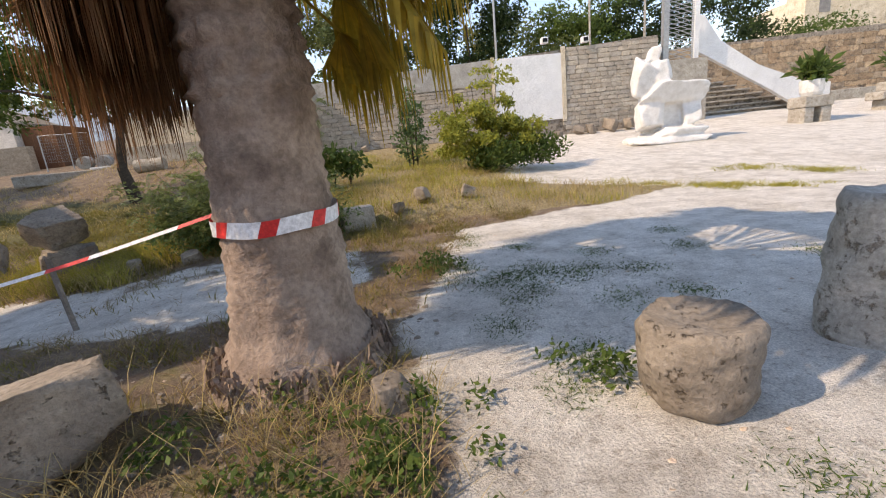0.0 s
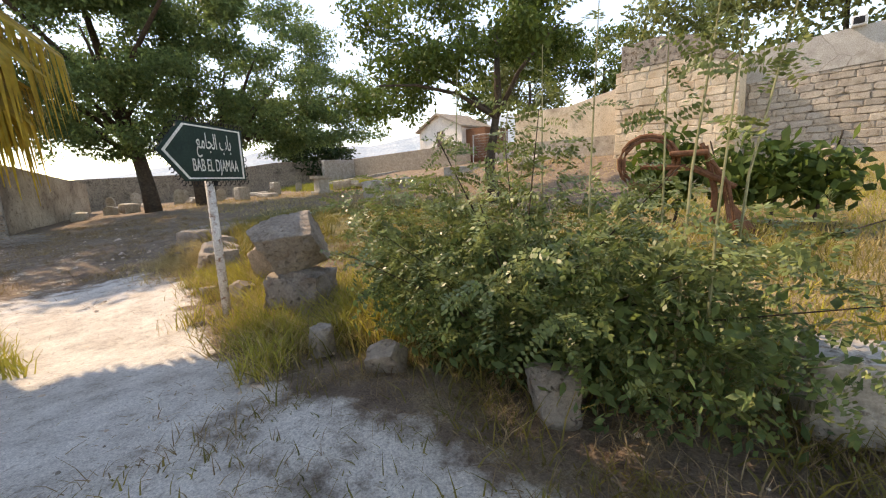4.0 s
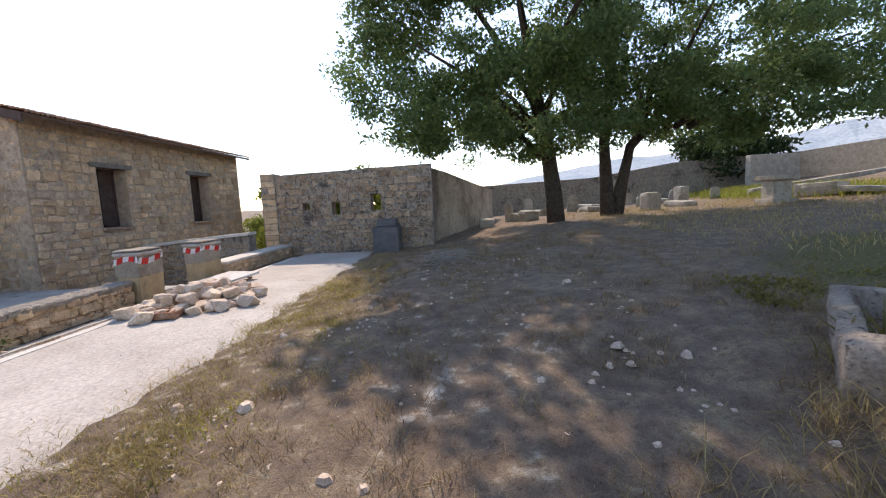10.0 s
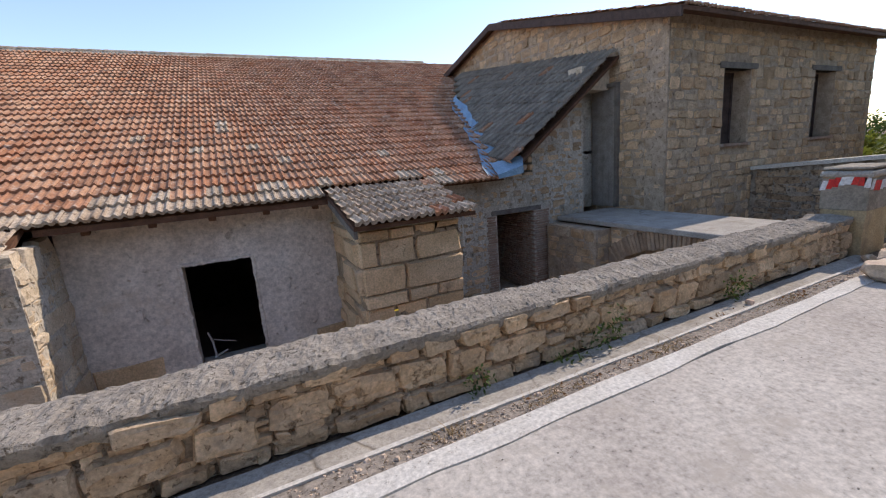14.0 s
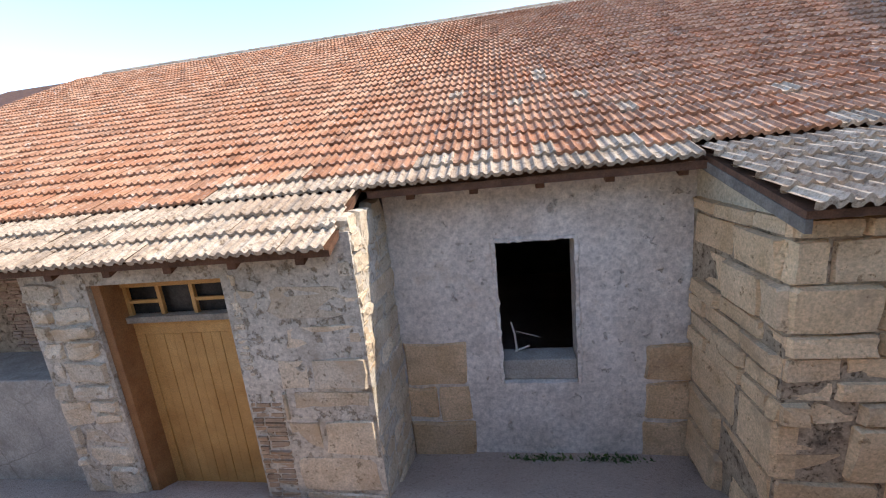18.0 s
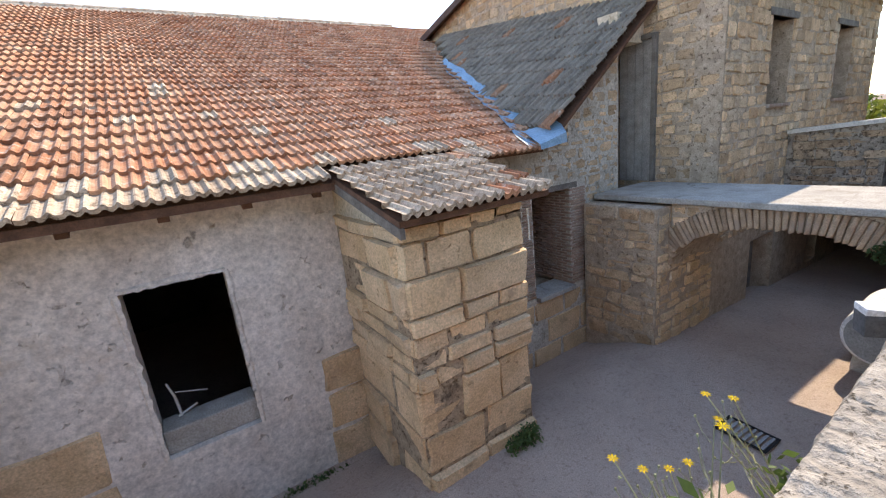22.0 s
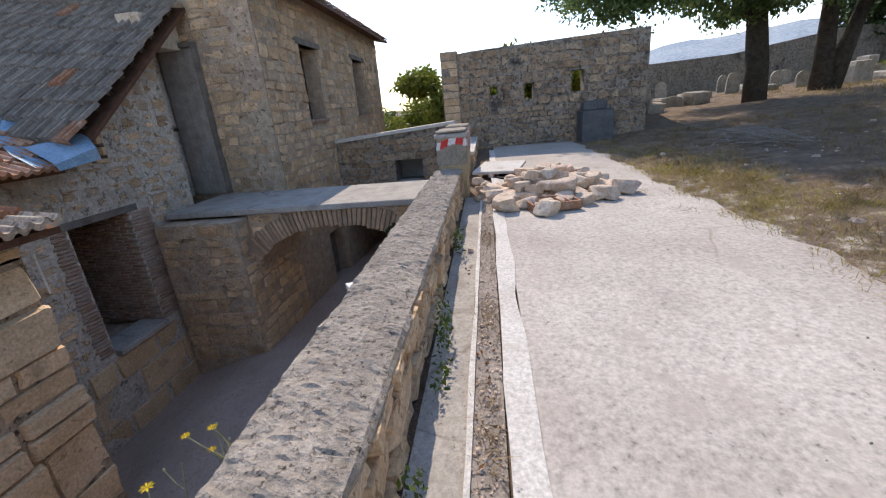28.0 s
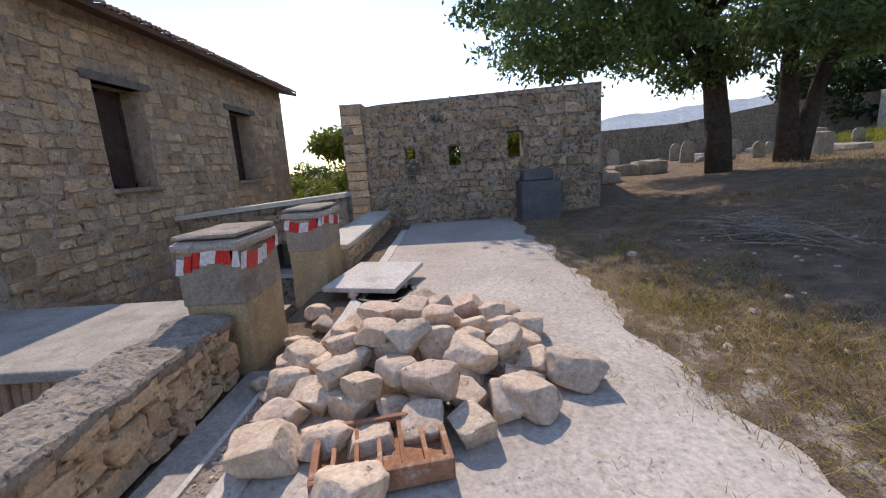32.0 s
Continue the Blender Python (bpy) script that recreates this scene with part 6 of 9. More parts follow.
# rusty plough in the grass
plough = thing("plough", "rusty iron plough standing in the dry grass", "plough", at=pose(-3.1, 13.0, full_ground(-3.1, 13.0), 0, 0, 15))
part("beam", Geo().tube([(-0.7, 0, 1.1), (0.0, 0, 1.05), (0.55, 0, 0.75)], [0.05, 0.05, 0.04], 8), M_RUST, plough)
part("beam", Geo().tube([(0.3, 0.1, 0.0), (0.3, 0.05, 0.7), (0.15, 0, 1.35)], [0.05, 0.04, 0.04], 8), M_RUST, plough)
part("handle", Geo().tube([(0.55, 0.2, 0.05), (0.4, 0.15, 0.8), (0.1, 0.1, 1.4)], [0.03, 0.03, 0.03], 8), M_RUST, plough)
part("handle", Geo().tube([(0.6, -0.2, 0.05), (0.45, -0.15, 0.8), (0.1, -0.1, 1.35)], [0.03, 0.03, 0.03], 8), M_RUST, plough)
part("share", Geo().add([(0.5, -0.2, 0.0), (0.9, 0.0, 0.05), (0.5, 0.25, 0.0), (0.55, 0.05, 0.5), (0.45, 0.05, 0.5)], [(0, 1, 3), (1, 2, 3), (0, 3, 4), (2, 4, 3), (0, 4, 2)]), M_RUST, plough)
drumw = Geo()
for r in (0.42, 0.36):
    drumw.tube([(-0.6 + r * math.cos(a), 0, 1.15 + r * math.sin(a)) for a in np.linspace(0, 2 * math.pi, 18)], [0.035] * 18, 6)
part("wheel", drumw, M_RUST, plough, "rusty iron wheel")
part("seat", Geo().box(-0.3, 0.2, -0.2, 0.2, 1.22, 1.3), M_RUST, plough, bevel=0.03)

# yellow house far above the forecourt
yh = thing("house", "far yellow flat roofed house above the wall", "house", at=(0, 0, 0))
part("wall", Geo().box(56, 80, 60, 70, 4, 16.5).box(62, 80, 61, 70, 16.5, 20), M_PLASTER_TAN, yh)
for x, z in ((58, 14.2), (64, 17.4), (68, 17.4), (72, 17.4)):
    part("window", Geo().box(x, x + 1.6, 59.95, 60.9, z, z + 1.6), M_DARK, yh)

settle(since)

# barrier tape strung from the palm
tape = thing("barrier_tape", "red and white barrier tape strung from the palm trunk", "tape")
A, B = COURT @ Vector((-1.12, 3.5, 1.16)), Vector((-7.95, 4.95, 1.1))
for k in range(40):
    p, q = (A.lerp(B, t) - Vector((0, 0, 0.35 * math.sin(math.pi * t))) for t in (k / 40, (k + 1) / 40))
    red = (k // 2) % 3 == 0
    part("red_stripe" if red else "white_stripe", Geo().add([p, q, q + Vector((0.01, 0.01, 0.022)), p + Vector((0.01, 0.01, 0.022))], [(0, 1, 2, 3)]), M_TAPE_R if red else M_TAPE_W, tape)
stake = thing("stake", "thin grey wooden stake in the verge", "stake", Geo().tube([(-4.25, 5.55, 0.1), (-4.35, 5.6, 0.98)], [0.022, 0.02], 7), M_WOOD_OLD)

# distant hill
hill = Geo()
crest = []
for k in range(81):
    a = 104 + k
    e = np.interp(a, [104, 118, 128, 135, 140, 145, 158, 166, 176, 184], [5.0, 8.0, 8.0, 6.8, 5.8, 5.0, 4.5, 3.4, 1.8, 0.8]) + 0.35 * noise.fractal(Vector((a * 0.16, 0, 5)), 1, 2, 4)
    for r, z in ((620, -12.0), (760, 0.55), (900, 1.0)):
        h = z if z < 0 else 900 * math.tan(radians(e)) * z * (1 + 0.06 * noise.noise(Vector((a * 0.4, r, 1))))
        crest.append((-10 + r * math.cos(radians(a)), 6 + r * math.sin(radians(a)), h))
hill.add(crest, [(3 * k + q, 3 * k + 3 + q, 3 * k + 4 + q, 3 * k + 1 + q) for k in range(80) for q in range(2)])
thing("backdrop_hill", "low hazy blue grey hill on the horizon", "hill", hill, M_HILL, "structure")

# ---- palms ----


def palm(x, y, h, seed, skirt_low, skirt_arc, hang_arc, label, lean=(0.0, 0.0), spread=2.3, hang=10, hang_len=1.6, skirt_out=0.4, taped=True, strands=1500, head=3.6, crown=(0.0, 0.0), inner=0):
    """A fan palm; the arcs are (middle, half width) in radians round the trunk."""
    rr = np.random.default_rng(seed)
    z0 = full_ground(x, y) - 0.1
    p = thing("palm_tree", label, "palm", group="palms", at=(x, y, z0))
    prof = [(0.0, 0.74), (0.1, 0.72), (0.25, 0.6), (0.5, 0.5), (0.8, 0.455), (1.2, 0.425), (1.8, 0.4), (2.3, 0.385), (2.9, 0.36), (h, 0.34)]
    g = Geo()
    n, v = 56, []
    zs = np.linspace(0, h, 110)
    for z in zs:
        r = np.interp(z, [a for a, _ in prof], [b for _, b in prof])
        for k in range(n):
            a = 2 * math.pi * k / n
            ring = 0.011 * math.sin(z * 75 + 3 * noise.noise(Vector((math.cos(a) * 2, math.sin(a) * 2, z * 2))))
            bump = 0.03 * noise.fractal(Vector((math.cos(a) * 2.2, math.sin(a) * 2.2, z * 3 + seed)), 1, 2, 4) + 0.014 * noise.noise(Vector((math.cos(a) * 11, math.sin(a) * 11, z * 2.5 + seed)))
            if z > 1.95:
                row = math.floor(z * 6)
                cell = (a * 7 / math.pi + (row % 2) * 0.5) % 1.0
                bump += 0.075 * (1 - abs(2 * cell - 1)) * (1 - (z * 6) % 1.0) * min(1, (z - 1.95) * 4)
            v.append(((r + bump + ring) * math.cos(a) + lean[0] * z, (r + bump + ring) * math.sin(a) + lean[1] * z, z))
    g.add(v, [(i * n + k, i * n + (k + 1) % n, (i + 1) * n + (k + 1) % n, (i + 1) * n + k) for i in range(len(zs) - 1) for k in range(n)])
    part("trunk", g, M_PALM_BARK, p, "grey brown ringed trunk", smooth=True)
    # ragged root fringe
    roots = []
    for k in range(900):
        a = rr.random() * 2 * math.pi
        q = 0.56 + 0.16 * rr.random()
        roots.append((q * math.cos(a), q * math.sin(a), 0.12 + 0.22 * rr.random()))
    part("root_fringe", blades(roots, -0.24, 0.016, 0.7, M_PALM_BARK, seed, "root_fringe"), M_PALM_BARK, p, "fringe of coarse roots")
    if taped:
        for w, (name, mat, lab) in enumerate((("tape_white", M_TAPE_W, "white tape band"), ("tape_red", M_TAPE_R, "red tape stripes"))):
            for k in range(48):
                a0, a1 = 2 * math.pi * k / 48, 2 * math.pi * (k + 1) / 48
                sl_ = 0.1
                if (k % 6 in (0, 1)) == bool(w):
                    r = 0.462
                    q0, q1 = (1.27 + 0.025 * math.sin(q) + 0.006 * math.sin(5 * q) for q in (a0, a1))
                    part(name, Geo().add([(r * math.cos(a0), r * math.sin(a0), q0), (r * math.cos(a1), r * math.sin(a1), q1), (r * math.cos(a1 + sl_), r * math.sin(a1 + sl_), q1 + 0.11), (r * math.cos(a0 + sl_), r * math.sin(a0 + sl_), q0 + 0.11)], [(0, 1, 2, 3)]), mat, p, lab)

    # fans: a stalk and a pleated fan of narrow leaflets
    def fans(count, elev, drop, length, mat, name, label, arc, width, base_h, aside=(0.0, 0.0)):
        vs = []
        for i in range(count):
            a = arc[0] + ((i * 0.618) % 1.0 * 2 - 1) * arc[1] + rr.uniform(-0.12, 0.12)
            e = rr.uniform(*elev)
            out = Vector((math.cos(a), math.sin(a), 0))
            base = out * 0.3 + Vector((lean[0] * h + aside[0], lean[1] * h + aside[1], base_h + rr.uniform(-0.25, 0.2)))
            st = rr.uniform(0.7, 1.15) * length * 0.5
            tip = base + (out * math.cos(e) + Vector((0, 0, math.sin(e)))) * st
            d = (out * math.cos(e - 0.4) + Vector((0, 0, math.sin(e - 0.4)))).normalized()
            sidev = d.cross(Vector((0, 0, 1))).normalized()
            w0 = sidev * 0.02
            vs += [base - w0, base + w0, tip + w0, tip - w0]
            nl = 40
            for k in range(nl):
                b = (k / (nl - 1) - 0.5) * 2.3
                dd = (d * math.cos(b) + sidev * math.sin(b)).normalized()
                l = length * rr.uniform(0.42, 0.6) * (1 - 0.25 * abs(b) / 1.15)
                m1 = tip + dd * l * 0.6 + Vector((0, 0, -drop * 0.25 * l))
                m2 = tip + dd * l * (0.8 - 0.25 * min(1, drop)) + Vector((0, 0, -drop * l))
                wv = dd.cross(Vector((0.2, 0.1, 1))).normalized() * width
                vs += [tip - wv * 0.3, tip + wv * 0.3, m1 + wv, m1 - wv]
                vs += [m1 - wv, m1 + wv, m2 + wv * 0.15, m2 - wv * 0.15]
        arr = np.array([tuple(q) for q in vs])
        part(name, quads(arr, len(arr) // 4, mat, name), mat, p, label)

    fans(84, (-0.25, 1.1), 0.35, spread, M_FROND, "frond_crown", "yellow green fan fronds", (0.0, math.pi), 0.045, h - 0.1, crown)
    if inner:
        fans(inner, (0.3, 1.3), 0.2, spread * 0.62, M_FROND, "inner_crown", "upright inner fronds", (0.0, math.pi), 0.045, h, crown)
    fans(hang, (-0.6, -0.1), 0.6, hang_len, M_FROND, "hanging_fan", "yellowing drooping fronds", hang_arc, 0.02, head - 0.3)
    # dead skirt hanging beside the head of the trunk
    vs = []
    for i in range(strands):
        u = rr.uniform(-1, 1)
        a = skirt_arc[0] + skirt_arc[1] * u
        r0 = rr.uniform(0.34, 0.5)
        edge = 0.35 * abs(u) ** 3 + 0.25 * abs(math.sin(a * 6 + seed))
        ztop = head + 0.1 - rr.uniform(0.0, 0.6)
        zlow = skirt_low + edge * (head - skirt_low) * 0.6 + rr.random() ** 2 * 0.9
        r1 = r0 + rr.uniform(0.1, 1.0) * skirt_out
        c, q = math.cos(a), math.sin(a)
        t = Vector((-q, c, 0)) * rr.uniform(0.006, 0.02)
        sw = rr.uniform(-0.1, 0.1)
        zm = zlow + (ztop - zlow) * 0.55
        p0 = Vector((c * r0, q * r0, ztop))
        p1 = Vector((math.cos(a + sw) * r1, math.sin(a + sw) * r1, zm))
        p2 = Vector((math.cos(a + sw * 1.6) * (r1 + 0.02), math.sin(a + sw * 1.6) * (r1 + 0.02), zlow))
        vs += [p0 - t, p0 + t, p1 + t, p1 - t, p1 - t, p1 + t, p2 + t * 0.2, p2 - t * 0.2]
    arr = np.array([tuple(q) for q in vs])
    part("dead_skirt", quads(arr, len(arr) // 4, M_FROND_DEAD, "dead_skirt"), M_FROND_DEAD, p, "brown skirt of dead hanging fronds")
    return p


since = begin_court()
palm(-0.68, 3.42, 5.0, 3, 1.75, (3.35, 0.75), (0.35, 0.8), "thick fan palm with dead fronds and a red white tape band", spread=2.8, hang=8, skirt_out=0.75, strands=1700, crown=(0.0, 0.4))
settle(since)
palm(-8.45, 4.72, 4.9, 8, 0.72, (0.6, math.pi), (0.25, 0.85), "thick fan palm with a long skirt of dead fronds", lean=(0.0, 0.06), spread=1.9, hang=22, hang_len=2.1, skirt_out=0.32, strands=7500, head=3.8, inner=40)

# ---- trees ----


def tree(name, label, x, y, limbs, clumps, count, size, leaf, seed, group="", long=1.8, hollow=0.35, category="tree", bark=None):
    z0 = full_ground(x, y)
    t = thing(name, label, category, group=group, at=(x, y, z0))
    g = Geo()
    for pts, r0, r1 in limbs:
        k = len(pts)
        g.tube(pts, [r0 + (r1 - r0) * i / (k - 1) for i in range(k)], 9, 0.16)
    part("trunk", g, bark or M_BARK, t, smooth=True)
    c = [q[:3] for q in clumps]
    r = [q[3:6] for q in clumps]
    part("crown", leaves(c, r, count, size, leaf, seed, 0.35, long, hollow, "crown"), leaf, t)
    return t


def clump_cloud(cx, cy, cz, rx, ry, rz, n, size, seed):
    """Clump centres spread through an uneven crown, most of them in its outer shell."""
    rr = random.Random(seed)
    out = []
    while len(out) < n:
        d = Vector((rr.gauss(0, 1), rr.gauss(0, 1), rr.gauss(0, 1))).normalized()
        r = 0.35 + 0.65 * rr.random() ** 0.6
        s = size * rr.uniform(0.55, 1.25)
        out.append((cx + d.x * r * rx, cy + d.y * r * ry, cz + d.z * r * rz, s * 1.15, s * 1.15, s * 0.62))
    return out


def limb_to(start, end, sag=0.0):
    a, b = Vector(start), Vector(end)
    return [a, a.lerp(b, 0.35) + Vector((0, 0, sag)), a.lerp(b, 0.7) + Vector((0, 0, sag * 0.8)), b]


cl1 = clump_cloud(0.4, -2.4, 7.0, 5.2, 6.6, 4.4, 150, 0.85, 1) + clump_cloud(1.5, -5.2, 4.6, 3.4, 3.2, 1.4, 30, 0.7, 2) + clump_cloud(3.1, -4.3, 9.8, 4.4, 4.2, 1.4, 52, 0.95, 61) + clump_cloud(3.0, 1.5, 9.9, 4.0, 3.6, 1.4, 30, 0.9, 62)
lm1 = [([(0, 0, -0.3), (0, -0.1, 1.2), (-0.1, -0.35, 3.4), (0, -0.9, 6.0), (0, -1.3, 8.5), (0, -1.6, 10.3)], 0.42, 0.08)]
for e in ((2.5, -4.5, 5.2), (3, -5.5, 6.5), (-2, -3, 7), (2, 1.5, 7.5), (-2.5, 0.5, 8), (3.5, -2, 7.5), (7.5, -6, 9.0), (8.5, 1.0, 9.4)):
    lm1.append((limb_to((0, -0.35 - 0.12 * e[2] / 2, e[2] * 0.55), e, 0.3), 0.14, 0.03))
# These clumps hang above the view, added for their shade on the slope.
high = cl1[180:]
cl1 = cl1[:180] + clump_cloud(1.5, -1.0, 3.3, 3.6, 4.2, 0.6, 22, 0.5, 66) + clump_cloud(0.5, -2.0, 4.1, 4.8, 5.6, 1.5, 60, 0.7, 63)
first = tree("tree", "tall dark leafy locust tree on the graveyard slope", -27.85, 10.25, lm1, cl1, 66000, 0.1, M_LEAF, 11, "slope trees", hollow=0.1)
part("high_crown", leaves([q[:3] for q in high], [q[3:6] for q in high], 24000, 0.15, M_LEAF, 64, 0.35, 1.8, 0.1, "crown"), M_LEAF, first, "upper boughs out of view, added to shade the slope")
cl2 = clump_cloud(1.0, 5.0, 4.3, 4.6, 6.2, 1.6, 70, 0.7, 65) + clump_cloud(0.4, 3.2, 7.4, 5.4, 6.4, 4.6, 150, 0.85, 3) + clump_cloud(0.8, 9.2, 6.4, 3.0, 3.2, 1.8, 30, 0.7, 4)
lm2 = [([(0, 0.0, -0.3), (0, -0.1, 1.2), (0, -0.2, 3.2), (0, 0.1, 6.0), (0, 0.5, 9)], 0.36, 0.07), ([(0, 0.25, -0.3), (0.05, 0.5, 1.2), (0, 0.9, 2.9), (0, 2.1, 4.2), (0, 4.5, 6.6)], 0.34, 0.1)]
for e in ((2.5, 7.5, 6.2), (1, 10.5, 6.8), (-2, 6, 8), (2.5, 3, 8), (3, 1, 6.5), (-2.5, 2, 7)):
    lm2.append((limb_to((0, 1.2 + e[1] * 0.2, 3.6), e, 0.3), 0.15, 0.03))
tree("tree", "tall dark leafy locust tree with a forked trunk on the slope", -28.2, 12.6, lm2, cl2, 72000, 0.1, M_LEAF, 12, "slope trees", hollow=0.1)

cl3 = clump_cloud(-1.2, -0.5, 5.6, 3.8, 3.4, 2.6, 60, 0.75, 5) + clump_cloud(-1.2, -3.6, 2.9, 1.2, 1.6, 0.9, 12, 0.45, 6) + clump_cloud(-4.2, -0.5, 4.6, 1.5, 1.6, 1.8, 12, 0.55, 7)
lm3 = [([(0, 0, -0.3), (-0.15, 0, 0.6), (-0.25, 0, 1.3), (-0.05, 0, 2.3), (0.2, 0, 3.4), (0.3, -0.2, 5.5)], 0.24, 0.07)]
for e in ((-3.5, -1, 5.0), (-1.2, -3.8, 3.6), (2, 1, 5.5), (-1.5, 2, 6)):
    lm3.append((limb_to((0.1, 0, 2.8), e, 0.4), 0.09, 0.02))
tree("tree", "slender tree with a crooked trunk and hanging leafy branches", -9.71, 15.35, lm3, cl3, 24000, 0.095, M_LEAF_MID, 13, long=1.7, hollow=0.1).scale = (0.81, 0.81, 0.81)

# bushes round the graveyard and trees behind the walls
tree("bush", "dense dark round bush by the graveyard wall", -42.8, 27, [([(0, 0, -0.5), (0, 0, 2)], 0.2, 0.1)], clump_cloud(0, 0, 2.6, 3.4, 4.6, 2.4, 40, 1.1, 8), 7000, 0.22, M_LEAF_CONIF, 14, category="bush")
for i, (x, y, cz, rx, ry, rz, leaf, kind, n) in enumerate((
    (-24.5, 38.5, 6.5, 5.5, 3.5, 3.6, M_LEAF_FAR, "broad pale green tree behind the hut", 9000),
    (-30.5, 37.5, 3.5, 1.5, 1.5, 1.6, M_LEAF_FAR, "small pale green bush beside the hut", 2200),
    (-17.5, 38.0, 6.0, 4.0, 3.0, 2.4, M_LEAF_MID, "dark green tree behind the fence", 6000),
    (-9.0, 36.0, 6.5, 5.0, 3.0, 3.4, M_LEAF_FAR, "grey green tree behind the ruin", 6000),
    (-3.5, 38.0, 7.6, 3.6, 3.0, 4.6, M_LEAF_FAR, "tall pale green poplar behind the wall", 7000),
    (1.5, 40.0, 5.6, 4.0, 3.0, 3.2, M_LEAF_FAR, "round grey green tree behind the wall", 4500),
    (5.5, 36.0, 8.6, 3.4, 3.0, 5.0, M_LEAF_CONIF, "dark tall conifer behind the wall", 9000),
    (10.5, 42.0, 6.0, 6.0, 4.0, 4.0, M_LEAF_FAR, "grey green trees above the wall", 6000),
    (16.5, 41.0, 6.5, 5.0, 3.0, 3.6, M_LEAF_MID, "green bushes above the wall", 6000),
    (23.5, 43.0, 8.5, 5.5, 4.0, 5.0, M_LEAF_CONIF, "dark conifer above the stairs", 9000),
    (34.0, 46.0, 6.8, 7.0, 4.0, 4.0, M_LEAF_CONIF, "dark trees above the retaining wall", 7000),
    (48.0, 50.0, 5.0, 8.0, 4.0, 4.0, M_LEAF_MID, "green trees above the retaining wall", 5000),
    (-36.0, -3.0, 2.7, 3.5, 5.5, 2.0, M_LEAF_HEDGE, "bright green bush beyond the low wall", 34000),
    (-30.0, 1.4, 1.8, 2.0, 4.6, 1.5, M_LEAF_HEDGE, "yellow green bush behind the end wall", 30000),
    (-60.0, -13.2, 3.6, 2.6, 2.8, 2.6, M_LEAF_MID, "far dark green tree behind the house", 6000),
)):
    base_r = 0.25
    since = begin_court() if -12 < x and y > 20 else None
    tree("tree" if rz > 2.5 else "bush", kind, x, y, [([(0, 0, -1), (0.1, 0, cz * 0.4), (0, 0.1, cz * 0.9)], base_r, 0.1)], clump_cloud(0, 0, cz, rx, ry, rz, int(16 + rx * ry * 1.5), min(1.3, rz * (0.5 if leaf is M_LEAF_HEDGE else 0.34)), 20 + i), n, 0.2 if rz > 3 else (0.125 if leaf is M_LEAF_HEDGE else 0.15), leaf, 30 + i, category="tree" if rz > 2.5 else "bush")
    if since is not None:
        settle(since)
# the big locust bush by the lane, with upright shoots


def pinnate(stems, leaf_mat, seed, count=11, size=0.06):
    """Feathery leaves: a thin stalk with pairs of small oval leaflets."""
    rr = np.random.default_rng(seed)
    vs = []
    for base, way, length in stems:
        base, way = Vector(base), Vector(way).normalized()
        side = way.cross(Vector((rr.normal(), rr.normal(), rr.normal() + 1.5))).normalized()
        for k in range(count):
            t = (k + 1) / count
            p = base + way * length * t + Vector((0, 0, -0.25 * length * t * t))
            for s in (-1, 1):
                d = (side * s + way * 0.35 + Vector((rr.uniform(-0.35, 0.35), rr.uniform(-0.35, 0.35), rr.uniform(-0.45, 0.35)))).normalized()
                w = d.cross(side.cross(way) + Vector((rr.uniform(-0.5, 0.5), rr.uniform(-0.5, 0.5), 0))).normalized() * size * 0.27
                l = size * rr.uniform(0.8, 1.15)
                vs += [p, p + d * l * 0.5 + w, p + d * l, p + d * l * 0.5 - w]
    arr = np.array([tuple(q) for q in vs])
    return quads(arr, len(arr) // 4, leaf_mat, "leaves")


M_LEAF_SILVER = surface("silvery green leaflet", (0.12, 0.165, 0.075), (0.22, 0.275, 0.135), 1.4, 0.36, 0, 10, vary=LEAFY, vary_by="island", through=0.3)
rb = random.Random(9)
since = begin_court()
bush = thing("bush", "tangled feathery green bush beside the lane", "bush", at=(-3.1, 8.75, full_ground(-3.1, 8.75)))
stems = []
for k in range(170):
    a = rb.uniform(0, 2 * math.pi)
    r = rb.random() ** 0.6
    bx, by = 0.35 * r * math.cos(a), 0.2 * r * math.sin(a)
    ex, ey = 2.3 * r * math.cos(a) + rb.uniform(-0.3, 0.2), 1.25 * r * math.sin(a)
    ez = rb.uniform(0.6, 2.0) * (1.15 - 0.4 * r)
    if k < 9:
        bx, by = rb.uniform(-0.9, 1.5), rb.uniform(-0.3, 0.5)
        ex, ey, ez = bx + rb.uniform(-0.15, 0.3), by + rb.uniform(-0.15, 0.15), rb.uniform(2.0, 3.0)
    pts = [(bx, by, 0), (bx + (ex - bx) * 0.3, by + (ey - by) * 0.3, ez * 0.55), (ex, ey, ez)]
    if k < 40:
        part("stalk", Geo().tube(pts, [0.012, 0.008, 0.003], 5), M_STEM if k < 9 else M_BARK, bush)
    for j in range(15):
        t = 0.15 + 0.85 * rb.random()
        q = Vector(pts[1]).lerp(Vector(pts[2]), t) if t > 0.4 else Vector(pts[0]).lerp(Vector(pts[1]), t / 0.4)
        b = rb.uniform(0, 2 * math.pi)
        stems.append((q, (math.cos(b), math.sin(b), rb.uniform(-0.6, 0.6)), rb.uniform(0.14, 0.32)))
part("leaves", pinnate(stems, M_LEAF_SILVER, 4, 11, 0.046), M_LEAF_SILVER, bush, "silvery feathery leaves")
part("inner_leaves", leaves([(0, 0, 0.55), (0.9, 0.1, 0.5), (-0.9, 0, 0.45)], [(1.1, 0.75, 0.6)] * 3, 9000, 0.05, M_LEAF, 5), M_LEAF, bush, "dark inner leaves")

